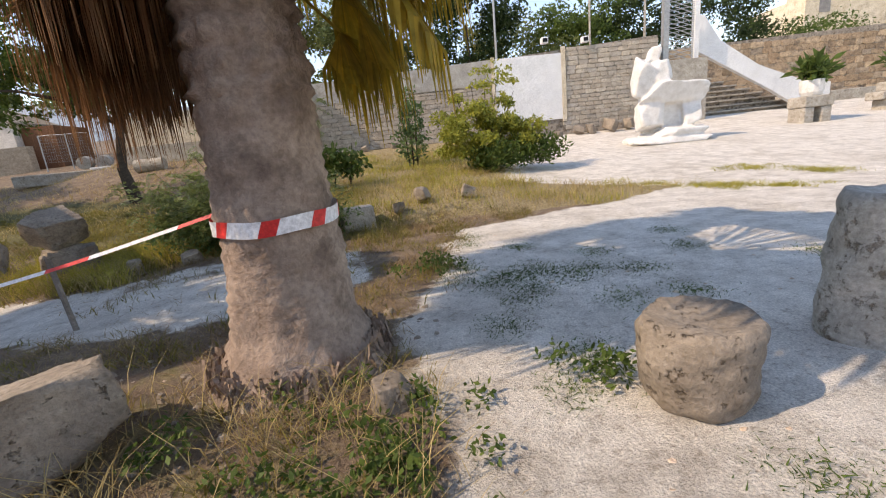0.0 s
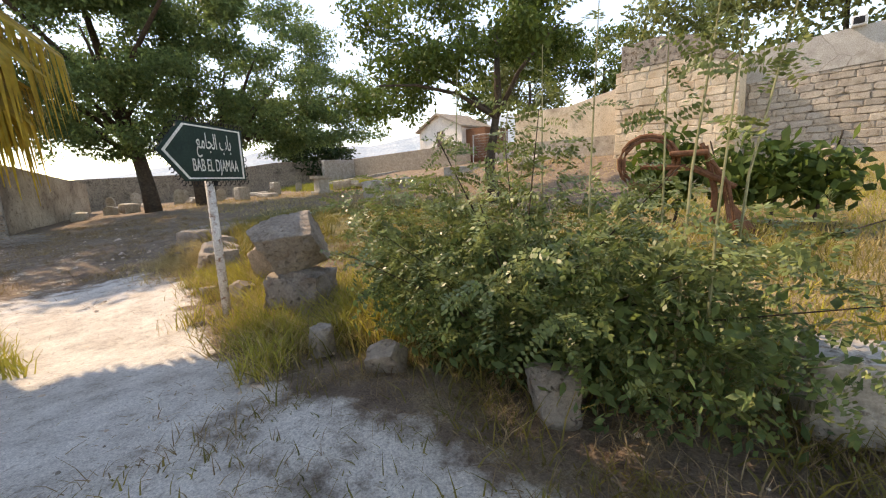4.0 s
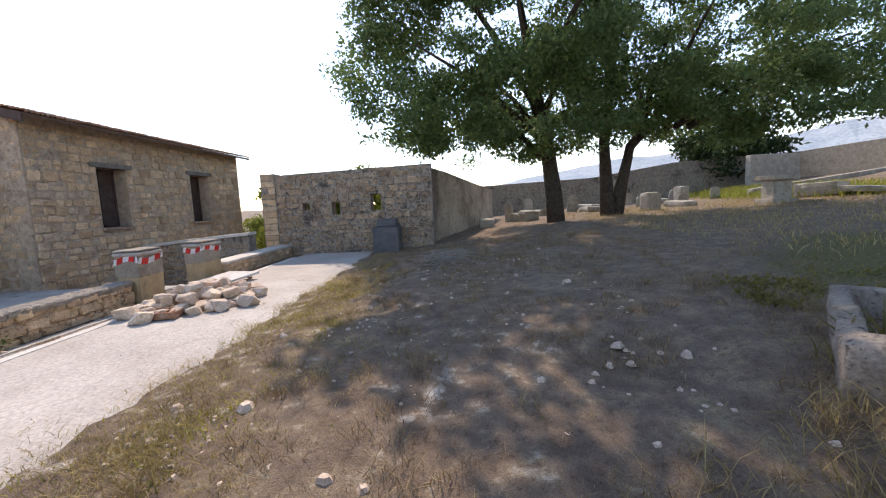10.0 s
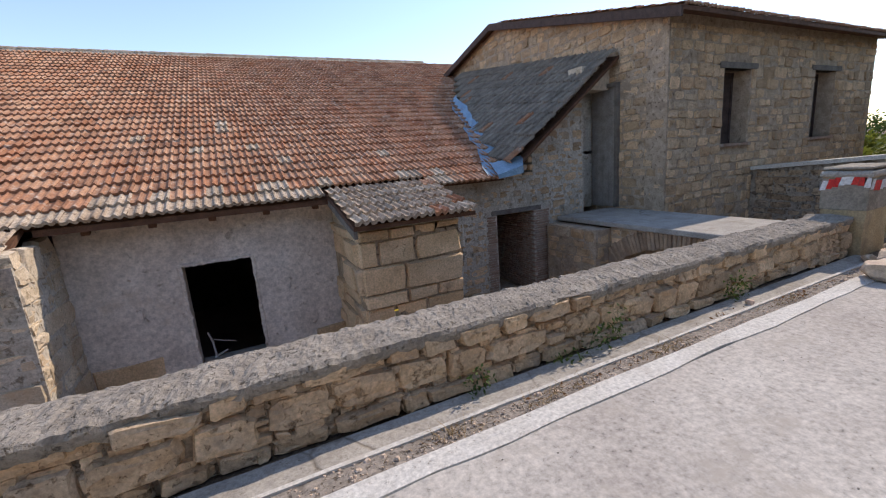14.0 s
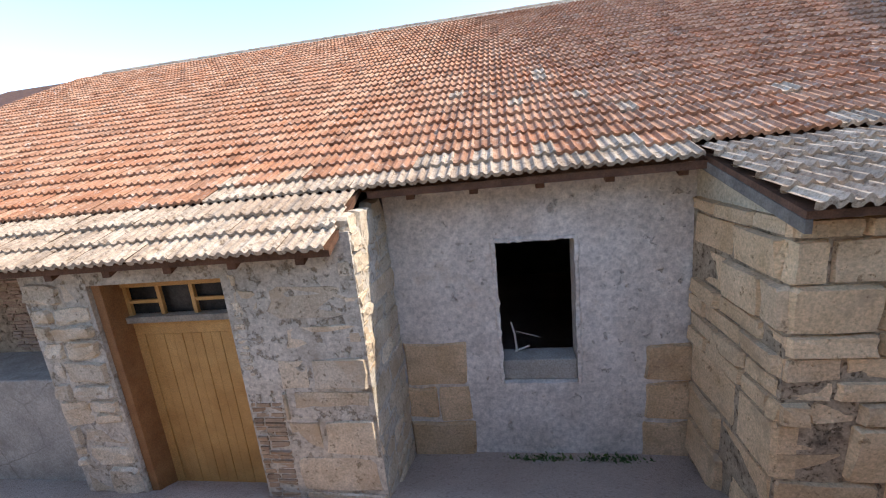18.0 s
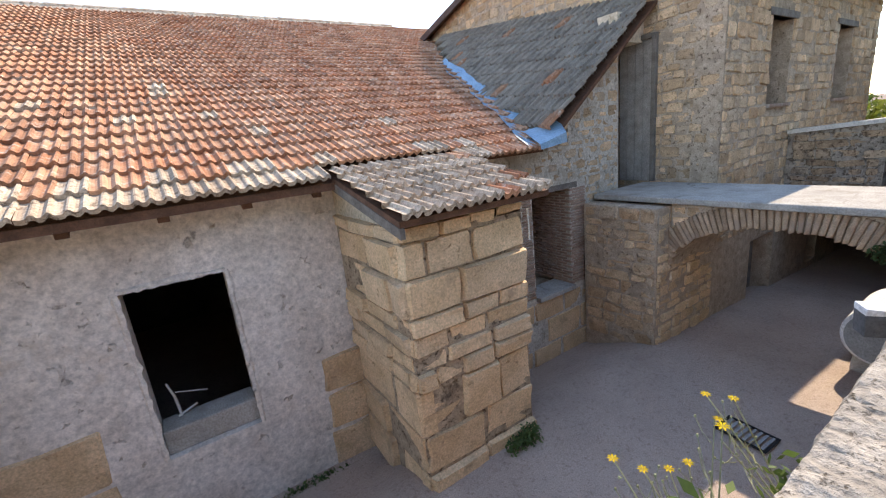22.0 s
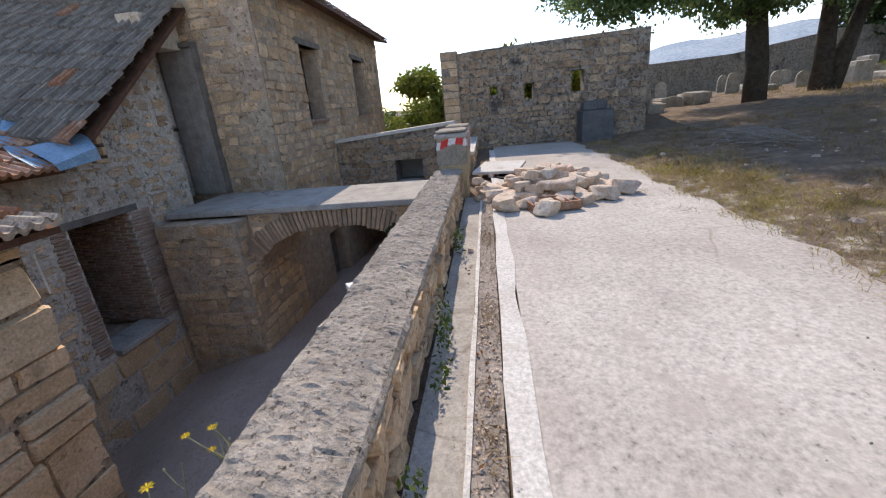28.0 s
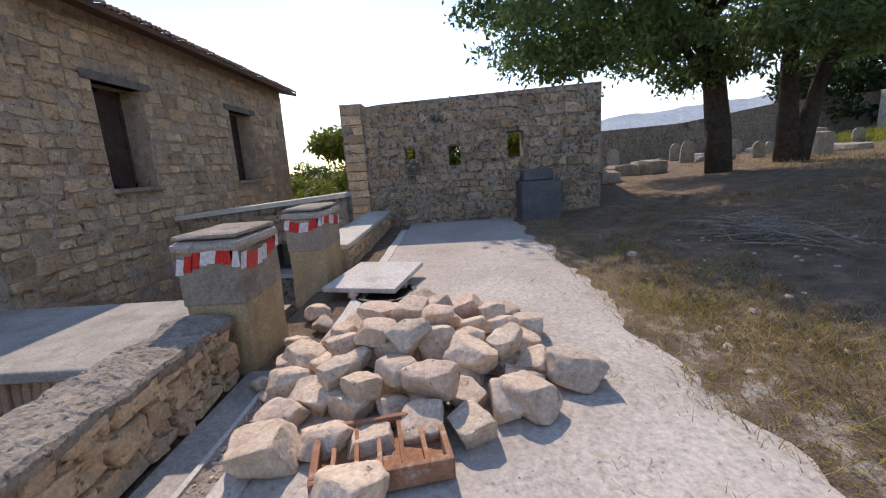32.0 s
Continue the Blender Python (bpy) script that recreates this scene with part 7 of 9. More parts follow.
yb = thing("bush", "tall yellow green flowering bush in the grass", "bush", at=(2.9, 15.4, full_ground(2.9, 15.4)))
yc = clump_cloud(0, 0, 1.2, 1.9, 1.3, 1.1, 40, 0.36, 50) + clump_cloud(0.2, 0, 2.5, 1.2, 0.8, 1.3, 40, 0.22, 57)
for dx in (-0.9, -0.3, 0.2, 0.6, 1.2):
    part("stalk", Geo().tube([(0, 0, 0), (dx * 0.5, 0, 1.2), (dx, 0.1, 3.2 - 0.5 * abs(dx))], [0.03, 0.02, 0.008], 6), M_BARK, yb)
part("leaves", leaves([q[:3] for q in yc], [q[3:] for q in yc], 12000, 0.07, M_LEAF_YEL, 51, 0.2), M_LEAF_YEL, yb, "yellow green leaves")
part("low_leaves", leaves([(1.2, -0.4, 0.5), (0.2, -0.8, 0.45), (2.0, -0.2, 0.5)], [(0.9, 0.6, 0.5)] * 3, 3500, 0.07, M_LEAF_MID, 52, -0.6, 2.6), M_LEAF_MID, yb, "green iris like leaves")
db = thing("bush", "dark spiky shrub beside the yellow bush", "bush", at=(0.3, 17.6, full_ground(0.3, 17.6)))
for dx, dy in ((0, 0), (0.15, 0.1), (-0.15, 0.05)):
    part("stalk", Geo().tube([(dx, dy, -0.1), (dx * 1.5, dy, 1.4), (dx * 2, dy, 2.8)], [0.04, 0.03, 0.01], 6), M_BARK, db)
part("leaves", leaves([(0, 0, 1.0), (0.1, 0, 1.9), (0, 0.1, 2.6)], [(0.7, 0.6, 0.8), (0.55, 0.5, 0.8), (0.4, 0.35, 0.7)], 900, 0.09, M_LEAF, 53, -0.5, 2.4), M_LEAF, db)
vb = thing("bush", "dark green creeper heaped beside the rusty plough", "bush", at=(-2.6, 13.8, full_ground(-2.6, 13.8)))
for dx in (-1.0, -0.4, 0.3, 0.8):
    part("stalk", Geo().tube([(dx, 0, -0.1), (dx + 0.1, 0.1, 0.6), (dx * 1.3, 0.1, 1.4)], [0.03, 0.02, 0.01], 6), M_BARK, vb)
part("leaves", leaves([(0.2, 0, 0.9), (-1.1, 0.1, 1.0), (0.9, 0.2, 0.8)], [(0.7, 0.45, 0.5), (0.6, 0.45, 0.6), (0.5, 0.4, 0.45)], 1500, 0.12, M_LEAF_MID, 54, 0.4), M_LEAF_MID, vb)
settle(since)
# ---- grasses and weeds ----
rg = np.random.default_rng(77)


def scatter(n, x0, x1, y0, y1, keep=None):
    xs, ys = rg.uniform(x0, x1, n), rg.uniform(y0, y1, n)
    out = []
    for x, y in zip(xs, ys):
        k = 1.0 if keep is None else keep(x, y)
        if rg.random() < k:
            out.append((x, y, full_ground(x, y) - 0.015))
    return out


def patchy(x, y, s, seed):
    return max(0.0, min(1.0, 0.5 + 1.6 * noise.noise(Vector((x * s, y * s, seed)))))


def tuft_points(centres, per, spread):
    out = []
    for x, y in centres:
        for _ in range(per):
            px, py = x + rg.normal() * spread, y + rg.normal() * spread
            out.append((px, py, full_ground(px, py) - 0.015))
    return out


def stuff(name, label, me, material):
    ob = part(name, me, material, None)
    return tagged(ob, label, "grass", kind="stuff")


def in_court(make):
    """Build something on the forecourt's drawing."""
    since = begin_court()
    make()
    settle(since)


off_lane = lambda x, y: (1 - chalk_weight(x, y)) ** 2
hill_keep = lambda x, y: (0.25 + 0.75 * patchy(x, y, 0.9, 3)) * off_lane(x, y)
stuff("dry_grass", "short dry straw grass on the slope", blades(scatter(34000, -24, -7, 3.35, 11, hill_keep), 0.075, 0.0035, 1.6, M_STRAW_DARK, 1), M_STRAW_DARK)
stuff("dry_grass", "ragged dry grass along the terrace edge", blades(scatter(9000, -23.5, -8, 3.0, 4.0, lambda x, y: patchy(x, y, 1.8, 8) * (1 - sm(3.5, 4.0, y))), 0.09, 0.0024, 1.3, M_STRAW, 2), M_STRAW)
stuff("dry_grass", "dry grass on the graveyard slope", blades(scatter(26000, -34, -6, 11, 26, lambda x, y: 0.3 + 0.7 * patchy(x, y, 0.5, 5)), 0.16, 0.008, 1.0, M_STRAW, 3), M_STRAW)
stuff("green_grass", "patches of green grass on the slope", blades(scatter(22000, -19, -4, 8.3, 17, lambda x, y: min(1.0, 1.2 * green_weight(x, y)) * (0.15 + 0.85 * patchy(x, y, 0.8, 6))), 0.07, 0.004, 1.2, M_GRASS, 4), M_GRASS)
stuff("green_grass", "sunlit green grass in the graveyard", blades(scatter(9000, -42, -24, 20.5, 25.5, lambda x, y: green_weight(x, y)), 0.35, 0.02, 0.6, M_LEAF_YEL, 5), M_LEAF_YEL)
in_court(lambda: stuff("dry_grass", "tall straw grass on the bank above the forecourt", blades(scatter(42000, -5, 9, 9.2, 24, lambda x, y: off_lane(x, y) * (0.35 + 0.65 * patchy(x, y, 0.7, 9)) * (1.0 if y < 15 else 0.7)), 0.22, 0.006, 0.9, M_STRAW, 6), M_STRAW))
in_court(lambda: stuff("green_grass", "green grass among the straw on the bank", blades(scatter(46000, -5, 9, 9.2, 24, lambda x, y: off_lane(x, y) * patchy(x, y, 0.6, 12)), 0.22, 0.006, 0.8, M_VERGE, 7), M_VERGE))
in_court(lambda: stuff("dry_grass", "dry grass fringe where the chalk begins", blades(scatter(46000, -4.2, 2.8, 3.6, 9.6, lambda x, y: off_lane(x, y) * (0.1 + 0.9 * patchy(x, y, 1.6, 14) ** 2)), 0.14, 0.004, 1.5, M_STRAW_DARK, 8), M_STRAW_DARK))
verge = [(-6.0 + rg.normal() * 0.5, 7.5 + rg.normal() * 0.2) for _ in range(50)] + [(-5.2 + rg.normal() * 0.35, 8.1 + rg.normal() * 0.25) for _ in range(60)] + [(-8.2 + rg.normal() * 0.6, 7.95 + rg.normal() * 0.18) for _ in range(60)] + [(-6.6 + rg.normal() * 0.6, 8.2 + rg.normal() * 0.35) for _ in range(60)]
stuff("verge_grass", "yellow green tall grass round the sign post", blades(tuft_points(verge[::2], 42, 0.08), 0.27, 0.005, 0.7, M_VERGE, 9), M_VERGE)
stuff("verge_grass", "tall straw in the verge round the sign post", blades(tuft_points(verge[::2], 50, 0.12), 0.22, 0.004, 1.2, M_STRAW, 10), M_STRAW)
stuff("weeds", "low yellow green weeds along the terrace edge", blades(scatter(7000, -21, -11.5, 3.05, 4.3, lambda x, y: patchy(x, y, 1.3, 71) ** 1.5), 0.06, 0.005, 1.4, M_VERGE, 71), M_VERGE)
stuff("straw_litter", "dry stalks and litter trodden into the lane", blades(scatter(6500, -13, -1.5, 4.4, 7.8, lambda x, y: 0.1 + 0.9 * patchy(x, y, 1.1, 81) ** 2), 0.022, 0.004, 4.5, M_STRAW_DARK, 81), M_STRAW_DARK)
wild = [(-12.0 + rg.normal() * 0.5, 9.3 + rg.normal() * 0.35) for _ in range(26)] + [(-10.2 + rg.normal() * 0.5, 9.2 + rg.normal() * 0.4) for _ in range(26)]
stuff("straw_litter", "dry stalks fallen over the grass", blades(scatter(9000, -16, -5, 8.4, 14.5, lambda x, y: 0.15 + 0.85 * patchy(x, y, 0.9, 52)), 0.05, 0.004, 4.0, M_STRAW_DARK, 29), M_STRAW_DARK)
low = [(rg.uniform(-15, -5), rg.uniform(8.8, 14)) for _ in range(260)]
low = [(x, y, full_ground(x, y) + 0.05) for x, y in low]
stuff("weeds", "low leafy weeds in the grass of the slope", leaves(low, [(0.16, 0.16, 0.06)] * len(low), 16000, 0.03, M_GRASS, 30, 0.2), M_GRASS)
stuff("weeds", "broad green weeds beside the trough", blades(tuft_points(wild, 26, 0.1), 0.36, 0.011, 0.7, M_GRASS, 11), M_GRASS)
stuff("dry_weeds", "dry weeds between the rocks and the trough", blades(tuft_points([(-10.6 + rg.normal() * 0.9, 8.2 + rg.normal() * 0.4) for _ in range(130)], 40, 0.14), 0.2, 0.0035, 1.3, M_STRAW, 12), M_STRAW)
under_palm = [(-0.75 + rg.normal() * 0.6, 2.2 + rg.normal() * 0.5) for _ in range(110)]
in_court(lambda: stuff("weeds", "thin dry weeds under the palm", blades(tuft_points(under_palm, 9, 0.14), 0.09, 0.003, 1.8, M_STRAW_DARK, 13), M_STRAW_DARK))
in_court(lambda: stuff("weeds", "green weeds under the palm", blades(tuft_points(under_palm[::5], 24, 0.1), 0.13, 0.006, 1.0, M_GRASS, 14), M_GRASS))
stuff("weeds", "grass behind the palm across the lane", blades(scatter(16000, -9, -1.6, 7.0, 11.5, lambda x, y: off_lane(x, y) * patchy(x, y, 0.9, 21) ** 1.5), 0.2, 0.005, 0.9, M_GRASS, 15), M_GRASS)
in_court(lambda: stuff("weeds", "green weeds in the strip between lane and court", blades(scatter(40000, -4.2, 2.8, 3.6, 9.6, lambda x, y: off_lane(x, y) * patchy(x, y, 1.5, 44) ** 1.5), 0.11, 0.006, 1.1, M_GRASS, 27), M_GRASS))
foot_grass = [(-7.7 + 0.3 * rg.normal(), 5.6 + 0.18 * rg.normal()) for _ in range(26)]
stuff("green_grass", "yellow green grass at the foot of the palm", blades(tuft_points(foot_grass, 40, 0.08), 0.2, 0.006, 0.8, M_VERGE, 61), M_VERGE)
# sparse weeds in two bands across the far side of the court
rw_ = random.Random(91)
band = []
for k in range(95):
    t = rw_.random()
    band.append((2.4 + 2.4 * t + rw_.gauss(0, 0.12), 10.1 - 1.8 * t + rw_.gauss(0, 0.16)) if k % 3 else (5.2 + 1.0 * t + rw_.gauss(0, 0.2), 10.5 - 1.4 * t + rw_.gauss(0, 0.16)))
stuff("weeds", "low yellow green weeds growing across the chalk court", blades(tuft_points(band, 60, 0.1), 0.055, 0.006, 1.6, M_VERGE, 91), M_VERGE)
# low weed mats on the chalk
mats = [(1.75, 8.55), (1.1, 6.85), (1.85, 6.3), (1.2, 7.4), (2.6, 9.3), (1.5, 4.9), (2.1, 4.75), (2.4, 4.9), (1.15, 4.7), (1.7, 5.2), (2.7, 5.6), (1.55, 2.9), (1.3, 2.55), (3.0, 3.9), (4.2, 6.3), (2.1, 1.6), (3.4, 1.7), (1.05, 3.6), (5.0, 4.6), (0.9, 5.5), (0.75, 5.0), (1.35, 5.0), (1.6, 4.5), (1.9, 5.0), (0.6, 6.0), (2.3, 3.9), (2.9, 4.7), (3.9, 5.4), (1.35, 4.2)]
in_court(lambda: stuff("weed_mats", "small flat green weed patches on the chalk", blades(tuft_points(mats, 480, 0.15), 0.035, 0.006, 1.5, M_LEAF_MID, 16), M_LEAF_MID))
# twigs and stalks lying on the slope
stuff("straw_litter", "straw litter lying on the ground", blades(scatter(9000, -16, -4, 3.6, 9, lambda x, y: 0.5), 0.012, 0.0025, 12.0, M_STRAW, 17), M_STRAW)
stuff("straw_litter", "flattened straw and twigs on the slope", blades(scatter(26000, -23, -8, 3.4, 10, lambda x, y: off_lane(x, y) * (0.2 + 0.8 * patchy(x, y, 1.1, 31))), 0.02, 0.004, 9.0, M_STRAW_DARK, 22), M_STRAW_DARK)
clods = [c for c in [(rg.uniform(-23, -8), rg.uniform(3.5, 10)) for _ in range(420)] if chalk_weight(*c) < 0.25]
stuff("dry_grass", "dry tufts scattered over the slope", blades(tuft_points(clods, 34, 0.07), 0.13, 0.0035, 1.2, M_STRAW_DARK, 23), M_STRAW_DARK)
stuff("green_grass", "low yellow green weeds beside the terrace", blades(tuft_points([(rg.uniform(-18, -9), 3.8 + 0.4 * rg.normal()) for _ in range(300)], 40, 0.09), 0.06, 0.003, 1.5, M_GRASS, 24), M_GRASS)
stuff("dry_grass", "dry straw tufts beside the terrace", blades(tuft_points([(rg.uniform(-19, -9), 3.8 + 0.5 * rg.normal()) for _ in range(260)], 40, 0.1), 0.07, 0.0025, 1.8, M_STRAW, 74), M_STRAW)
stuff("straw_litter", "pale hay strands lying on the dark soil", blades(scatter(14000, -22, -8, 3.6, 10, lambda x, y: off_lane(x, y) * patchy(x, y, 0.8, 71)), 0.018, 0.0035, 9.0, M_STRAW, 72), M_STRAW)


def pebbles(name, label, spots, sizes, material, seed):
    """Loose small stones: squashed, jittered octahedra gathered in one mesh."""
    rr = np.random.default_rng(seed)
    g = Geo()
    for x, y, z in spots:
        k = rr.uniform(*sizes) * (2.0 if rr.random() < 0.06 else 1.0)
        a = rr.random() * 6.28
        pts = [(math.cos(a + q) * k * rr.uniform(0.7, 1.2), math.sin(a + q) * k * rr.uniform(0.6, 1.0), rr.uniform(0, 0.25) * k) for q in (0, 1.2, 2.4, 3.7, 5.0)]
        top = [(px * 0.55, py * 0.55, k * rr.uniform(0.5, 0.8)) for px, py, _ in pts]
        g.add([(x + px, y + py, z + pz) for px, py, pz in pts + top], [(0, 1, 6, 5), (1, 2, 7, 6), (2, 3, 8, 7), (3, 4, 9, 8), (4, 0, 5, 9), (5, 6, 7, 8, 9)])
    me = g.mesh(name, material)
    ob = part(name, me, material, None)
    return tagged(ob, label, "gravel", kind="stuff")


pebbles("pebbles", "small grey pebbles trodden into the lane", scatter(700, -11, -0.2, 4.4, 7.6), (0.004, 0.013), M_BOULDER, 73)
pebbles("pebbles", "small pale stones lying on the slope", scatter(900, -20, -8, 3.6, 8, lambda x, y: 0.3 + 0.7 * patchy(x, y, 0.7, 41)), (0.012, 0.045), M_PILE, 1)
pebbles("pebbles", "white broken stones at the terrace edge", scatter(150, -17, -12.2, 3.25, 4.7, lambda x, y: 0.3 + 0.7 * patchy(x, y, 1.1, 47)), (0.012, 0.036), M_PILE, 8)
pebbles("pebbles", "small chalk stones on the trodden lane", scatter(1200, -10, 1.0, 4.2, 8.2, lambda x, y: 0.2 + 0.8 * patchy(x, y, 0.9, 42)), (0.005, 0.02), M_PILE, 2)
in_court(lambda: pebbles("pebbles", "grit and small stones on the chalk court", scatter(1600, 0.4, 6, 0.5, 9.5), (0.005, 0.018), M_PILE, 3))
in_court(lambda: pebbles("pebbles", "small stones among the litter under the palm", scatter(420, -3.0, 0.5, 1.2, 4.4), (0.015, 0.05), M_BOULDER, 4))
pebbles("grit", "dark grit in the soil strip beside the gutter", [(rg.uniform(-16.8, -8), rg.uniform(0.45, 0.59), 0.0) for _ in range(1100)], (0.003, 0.013), M_PILE, 5)
pebbles("grit", "dark grit scattered on the terrace", [(x, y, 0.013) for x, y in zip(rg.uniform(-20, -8, 420), rg.uniform(0.8, 3.1, 420))], (0.002, 0.006), M_PILLAR, 6)
leafy = lambda cx, cy, r, n: [(cx + rg.normal() * r, cy + rg.normal() * r * 0.8, full_ground(cx, cy) + 0.06 + 0.1 * rg.random()) for _ in range(n)]
DRAWING["court"] = True
weeds_p = leafy(0.2, 2.3, 0.3, 14) + leafy(-0.05, 1.7, 0.3, 14) + leafy(0.5, 5.6, 0.35, 12) + leafy(-0.9, 2.2, 0.6, 16) + leafy(1.45, 2.6, 0.12, 6)
DRAWING["court"] = False
in_court(lambda: stuff("weeds", "leafy green weeds under the palm", leaves(weeds_p, [(0.12, 0.12, 0.08)] * len(weeds_p), 3000, 0.028, M_LEAF_MID, 25, 0.2), M_LEAF_MID))
in_court(lambda: stuff("dry_stalks", "dry stalks standing under the palm", blades(tuft_points([(rg.uniform(-2.0, 0.4), rg.uniform(1.3, 3.0)) for _ in range(60)], 14, 0.1), 0.3, 0.0035, 1.3, M_STRAW, 26), M_STRAW))
# ivy and weeds on the parapet foot
stuff("wall_weeds", "green weeds growing at the foot of the parapet", leaves([(-13.0, 0.27, 0.1), (-13.1, 0.26, 0.2), (-14.6, 0.26, 0.12), (-11.9, 0.27, 0.1), (-12.7, 0.28, 0.05)], [(0.16, 0.05, 0.12), (0.1, 0.04, 0.1), (0.2, 0.05, 0.14), (0.12, 0.05, 0.1), (0.25, 0.05, 0.06)], 420, 0.018, M_LEAF_MID, 18), M_LEAF_MID)
strip_straw = [(x, 0.52 + 0.03 * rg.normal(), 0.0) for cx in (-11.6, -12.3, -13.3, -14.9) for x in cx + 0.14 * rg.normal(size=90)]
stuff("dry_straw", "clumps of dry straw in the soil strip", blades(strip_straw, 0.035, 0.003, 2.6, M_STRAW_DARK, 28), M_STRAW_DARK)
stuff("dry_leaves", "brown dry leaves lying in the gutter", leaves([(-12.9, 0.52, 0.0), (-12.2, 0.52, 0.0), (-15.2, 0.5, 0.0), (-14.2, 0.36, -0.02)], [(0.35, 0.06, 0.015), (0.3, 0.06, 0.015), (0.5, 0.06, 0.015), (0.4, 0.05, 0.015)], 160, 0.018, M_FROND_DEAD, 19), M_FROND_DEAD)
stuff("wall_weeds", "dark weeds at the foot of the annex wall", leaves([(-13.6, -3.25, -2.42), (-13.4, -3.25, -2.45), (-10.2, -5.0, -2.98), (-11.2, -5.0, -2.98)], [(0.16, 0.1, 0.14), (0.2, 0.1, 0.08), (0.5, 0.06, 0.05), (0.5, 0.06, 0.05)], 900, 0.035, M_LEAF, 20), M_LEAF)
tuft = thing("bush", "green fern growing from the bridge arch", "bush", at=(-17.18, -0.95, -0.5))
part("leaves", leaves([(0, 0, 0)], [(0.05, 0.16, 0.13)], 420, 0.03, M_LEAF_CONIF, 21, 0.8), M_LEAF_CONIF, tuft)

# heap of dry brushwood on the slope
brush = Geo()
for k in range(90):
    a, q = rb.uniform(0, 6.28), rb.uniform(0.3, 1.0)
    cx, cy, cz = rb.gauss(0, 0.35), rb.gauss(0, 0.3), rb.uniform(0.02, 0.22)
    dx, dy, dz = q * 0.5 * math.cos(a), q * 0.5 * math.sin(a), rb.uniform(-0.08, 0.1)
    brush.tube([(cx - dx, cy - dy, max(0.01, cz - dz)), (cx + rb.uniform(-0.05, 0.05), cy + rb.uniform(-0.05, 0.05), cz + 0.03), (cx + dx, cy + dy, cz + dz)], [0.008, 0.006, 0.003], 5)
thing("brushwood", "loose heap of pale dry twigs on the brown slope", "brushwood", brush, M_TWIG, "stuff", at=(-19.5, 5.6, full_ground(-19.5, 5.6) - 0.02))

# yellow flowers leaning out over the lane
for i, (x, y, z, h) in enumerate(((-11.55, -0.42, -0.35, 0.75), (-11.7, -0.5, -0.35, 0.62), (-11.25, -0.4, -0.4, 0.6), (-12.1, -0.4, -0.3, 0.55), (-11.0, -0.42, -0.4, 0.5))):
    fl = thing("wild_flower", "thin wild plant with small yellow flowers growing from the parapet", "flower", group="yellow flowers", at=(x, y, z))
    for k in range(4):
        ex, ey, ez = rb.uniform(-0.22, 0.22), rb.uniform(-0.25, 0.02), h * rb.uniform(0.6, 1.0)
        stem = Geo().tube([(0, 0.2, 0), (ex * 0.3, 0.05 + ey * 0.3, ez * 0.5), (ex, ey, ez)], [0.004, 0.003, 0.002], 4)
        for q in range(4):
            u = rb.uniform(0.35, 0.9)
            bx, by, bz = ex * (0.3 + 0.7 * (u - 0.5) * 2), 0.05 + ey * u - 0.05 * u, ez * u
            tx, ty, tz = bx + rb.uniform(-0.12, 0.12), by + rb.uniform(-0.1, 0.06), bz + rb.uniform(0.02, 0.12)
            stem.tube([(bx, by, bz), ((bx + tx) / 2, (by + ty) / 2, bz + 0.3 * (tz - bz)), (tx, ty, tz)], [0.0018, 0.0015, 0.0012], 4)
            stem.tube([(tx, ty, tz), (tx, ty, tz + 0.008)], [0.005, 0.003], 5)
        part("stem", stem, M_STEM, fl, "thin grey green branching stem")
        if k == 3:
            continue
        head = Geo()
        for p in range(8):
            a = p * math.pi / 4
            head.add([(ex, ey, ez), (ex + 0.013 * math.cos(a - 0.3), ey + 0.013 * math.sin(a - 0.3), ez + 0.004), (ex + 0.022 * math.cos(a), ey + 0.022 * math.sin(a), ez + 0.002), (ex + 0.013 * math.cos(a + 0.3), ey + 0.013 * math.sin(a + 0.3), ez + 0.004)], [(0, 1, 2, 3)])
        part("flower_head", head, M_FLOWER, fl, "yellow petals")
    part("leaves", leaves([(0, 0.05, h * 0.4)], [(0.12, 0.1, h * 0.35)], 60, 0.035, M_LEAF_MID, 60 + i), M_LEAF_MID, fl)

# ---- pieces: stones, bricks and tiles ----


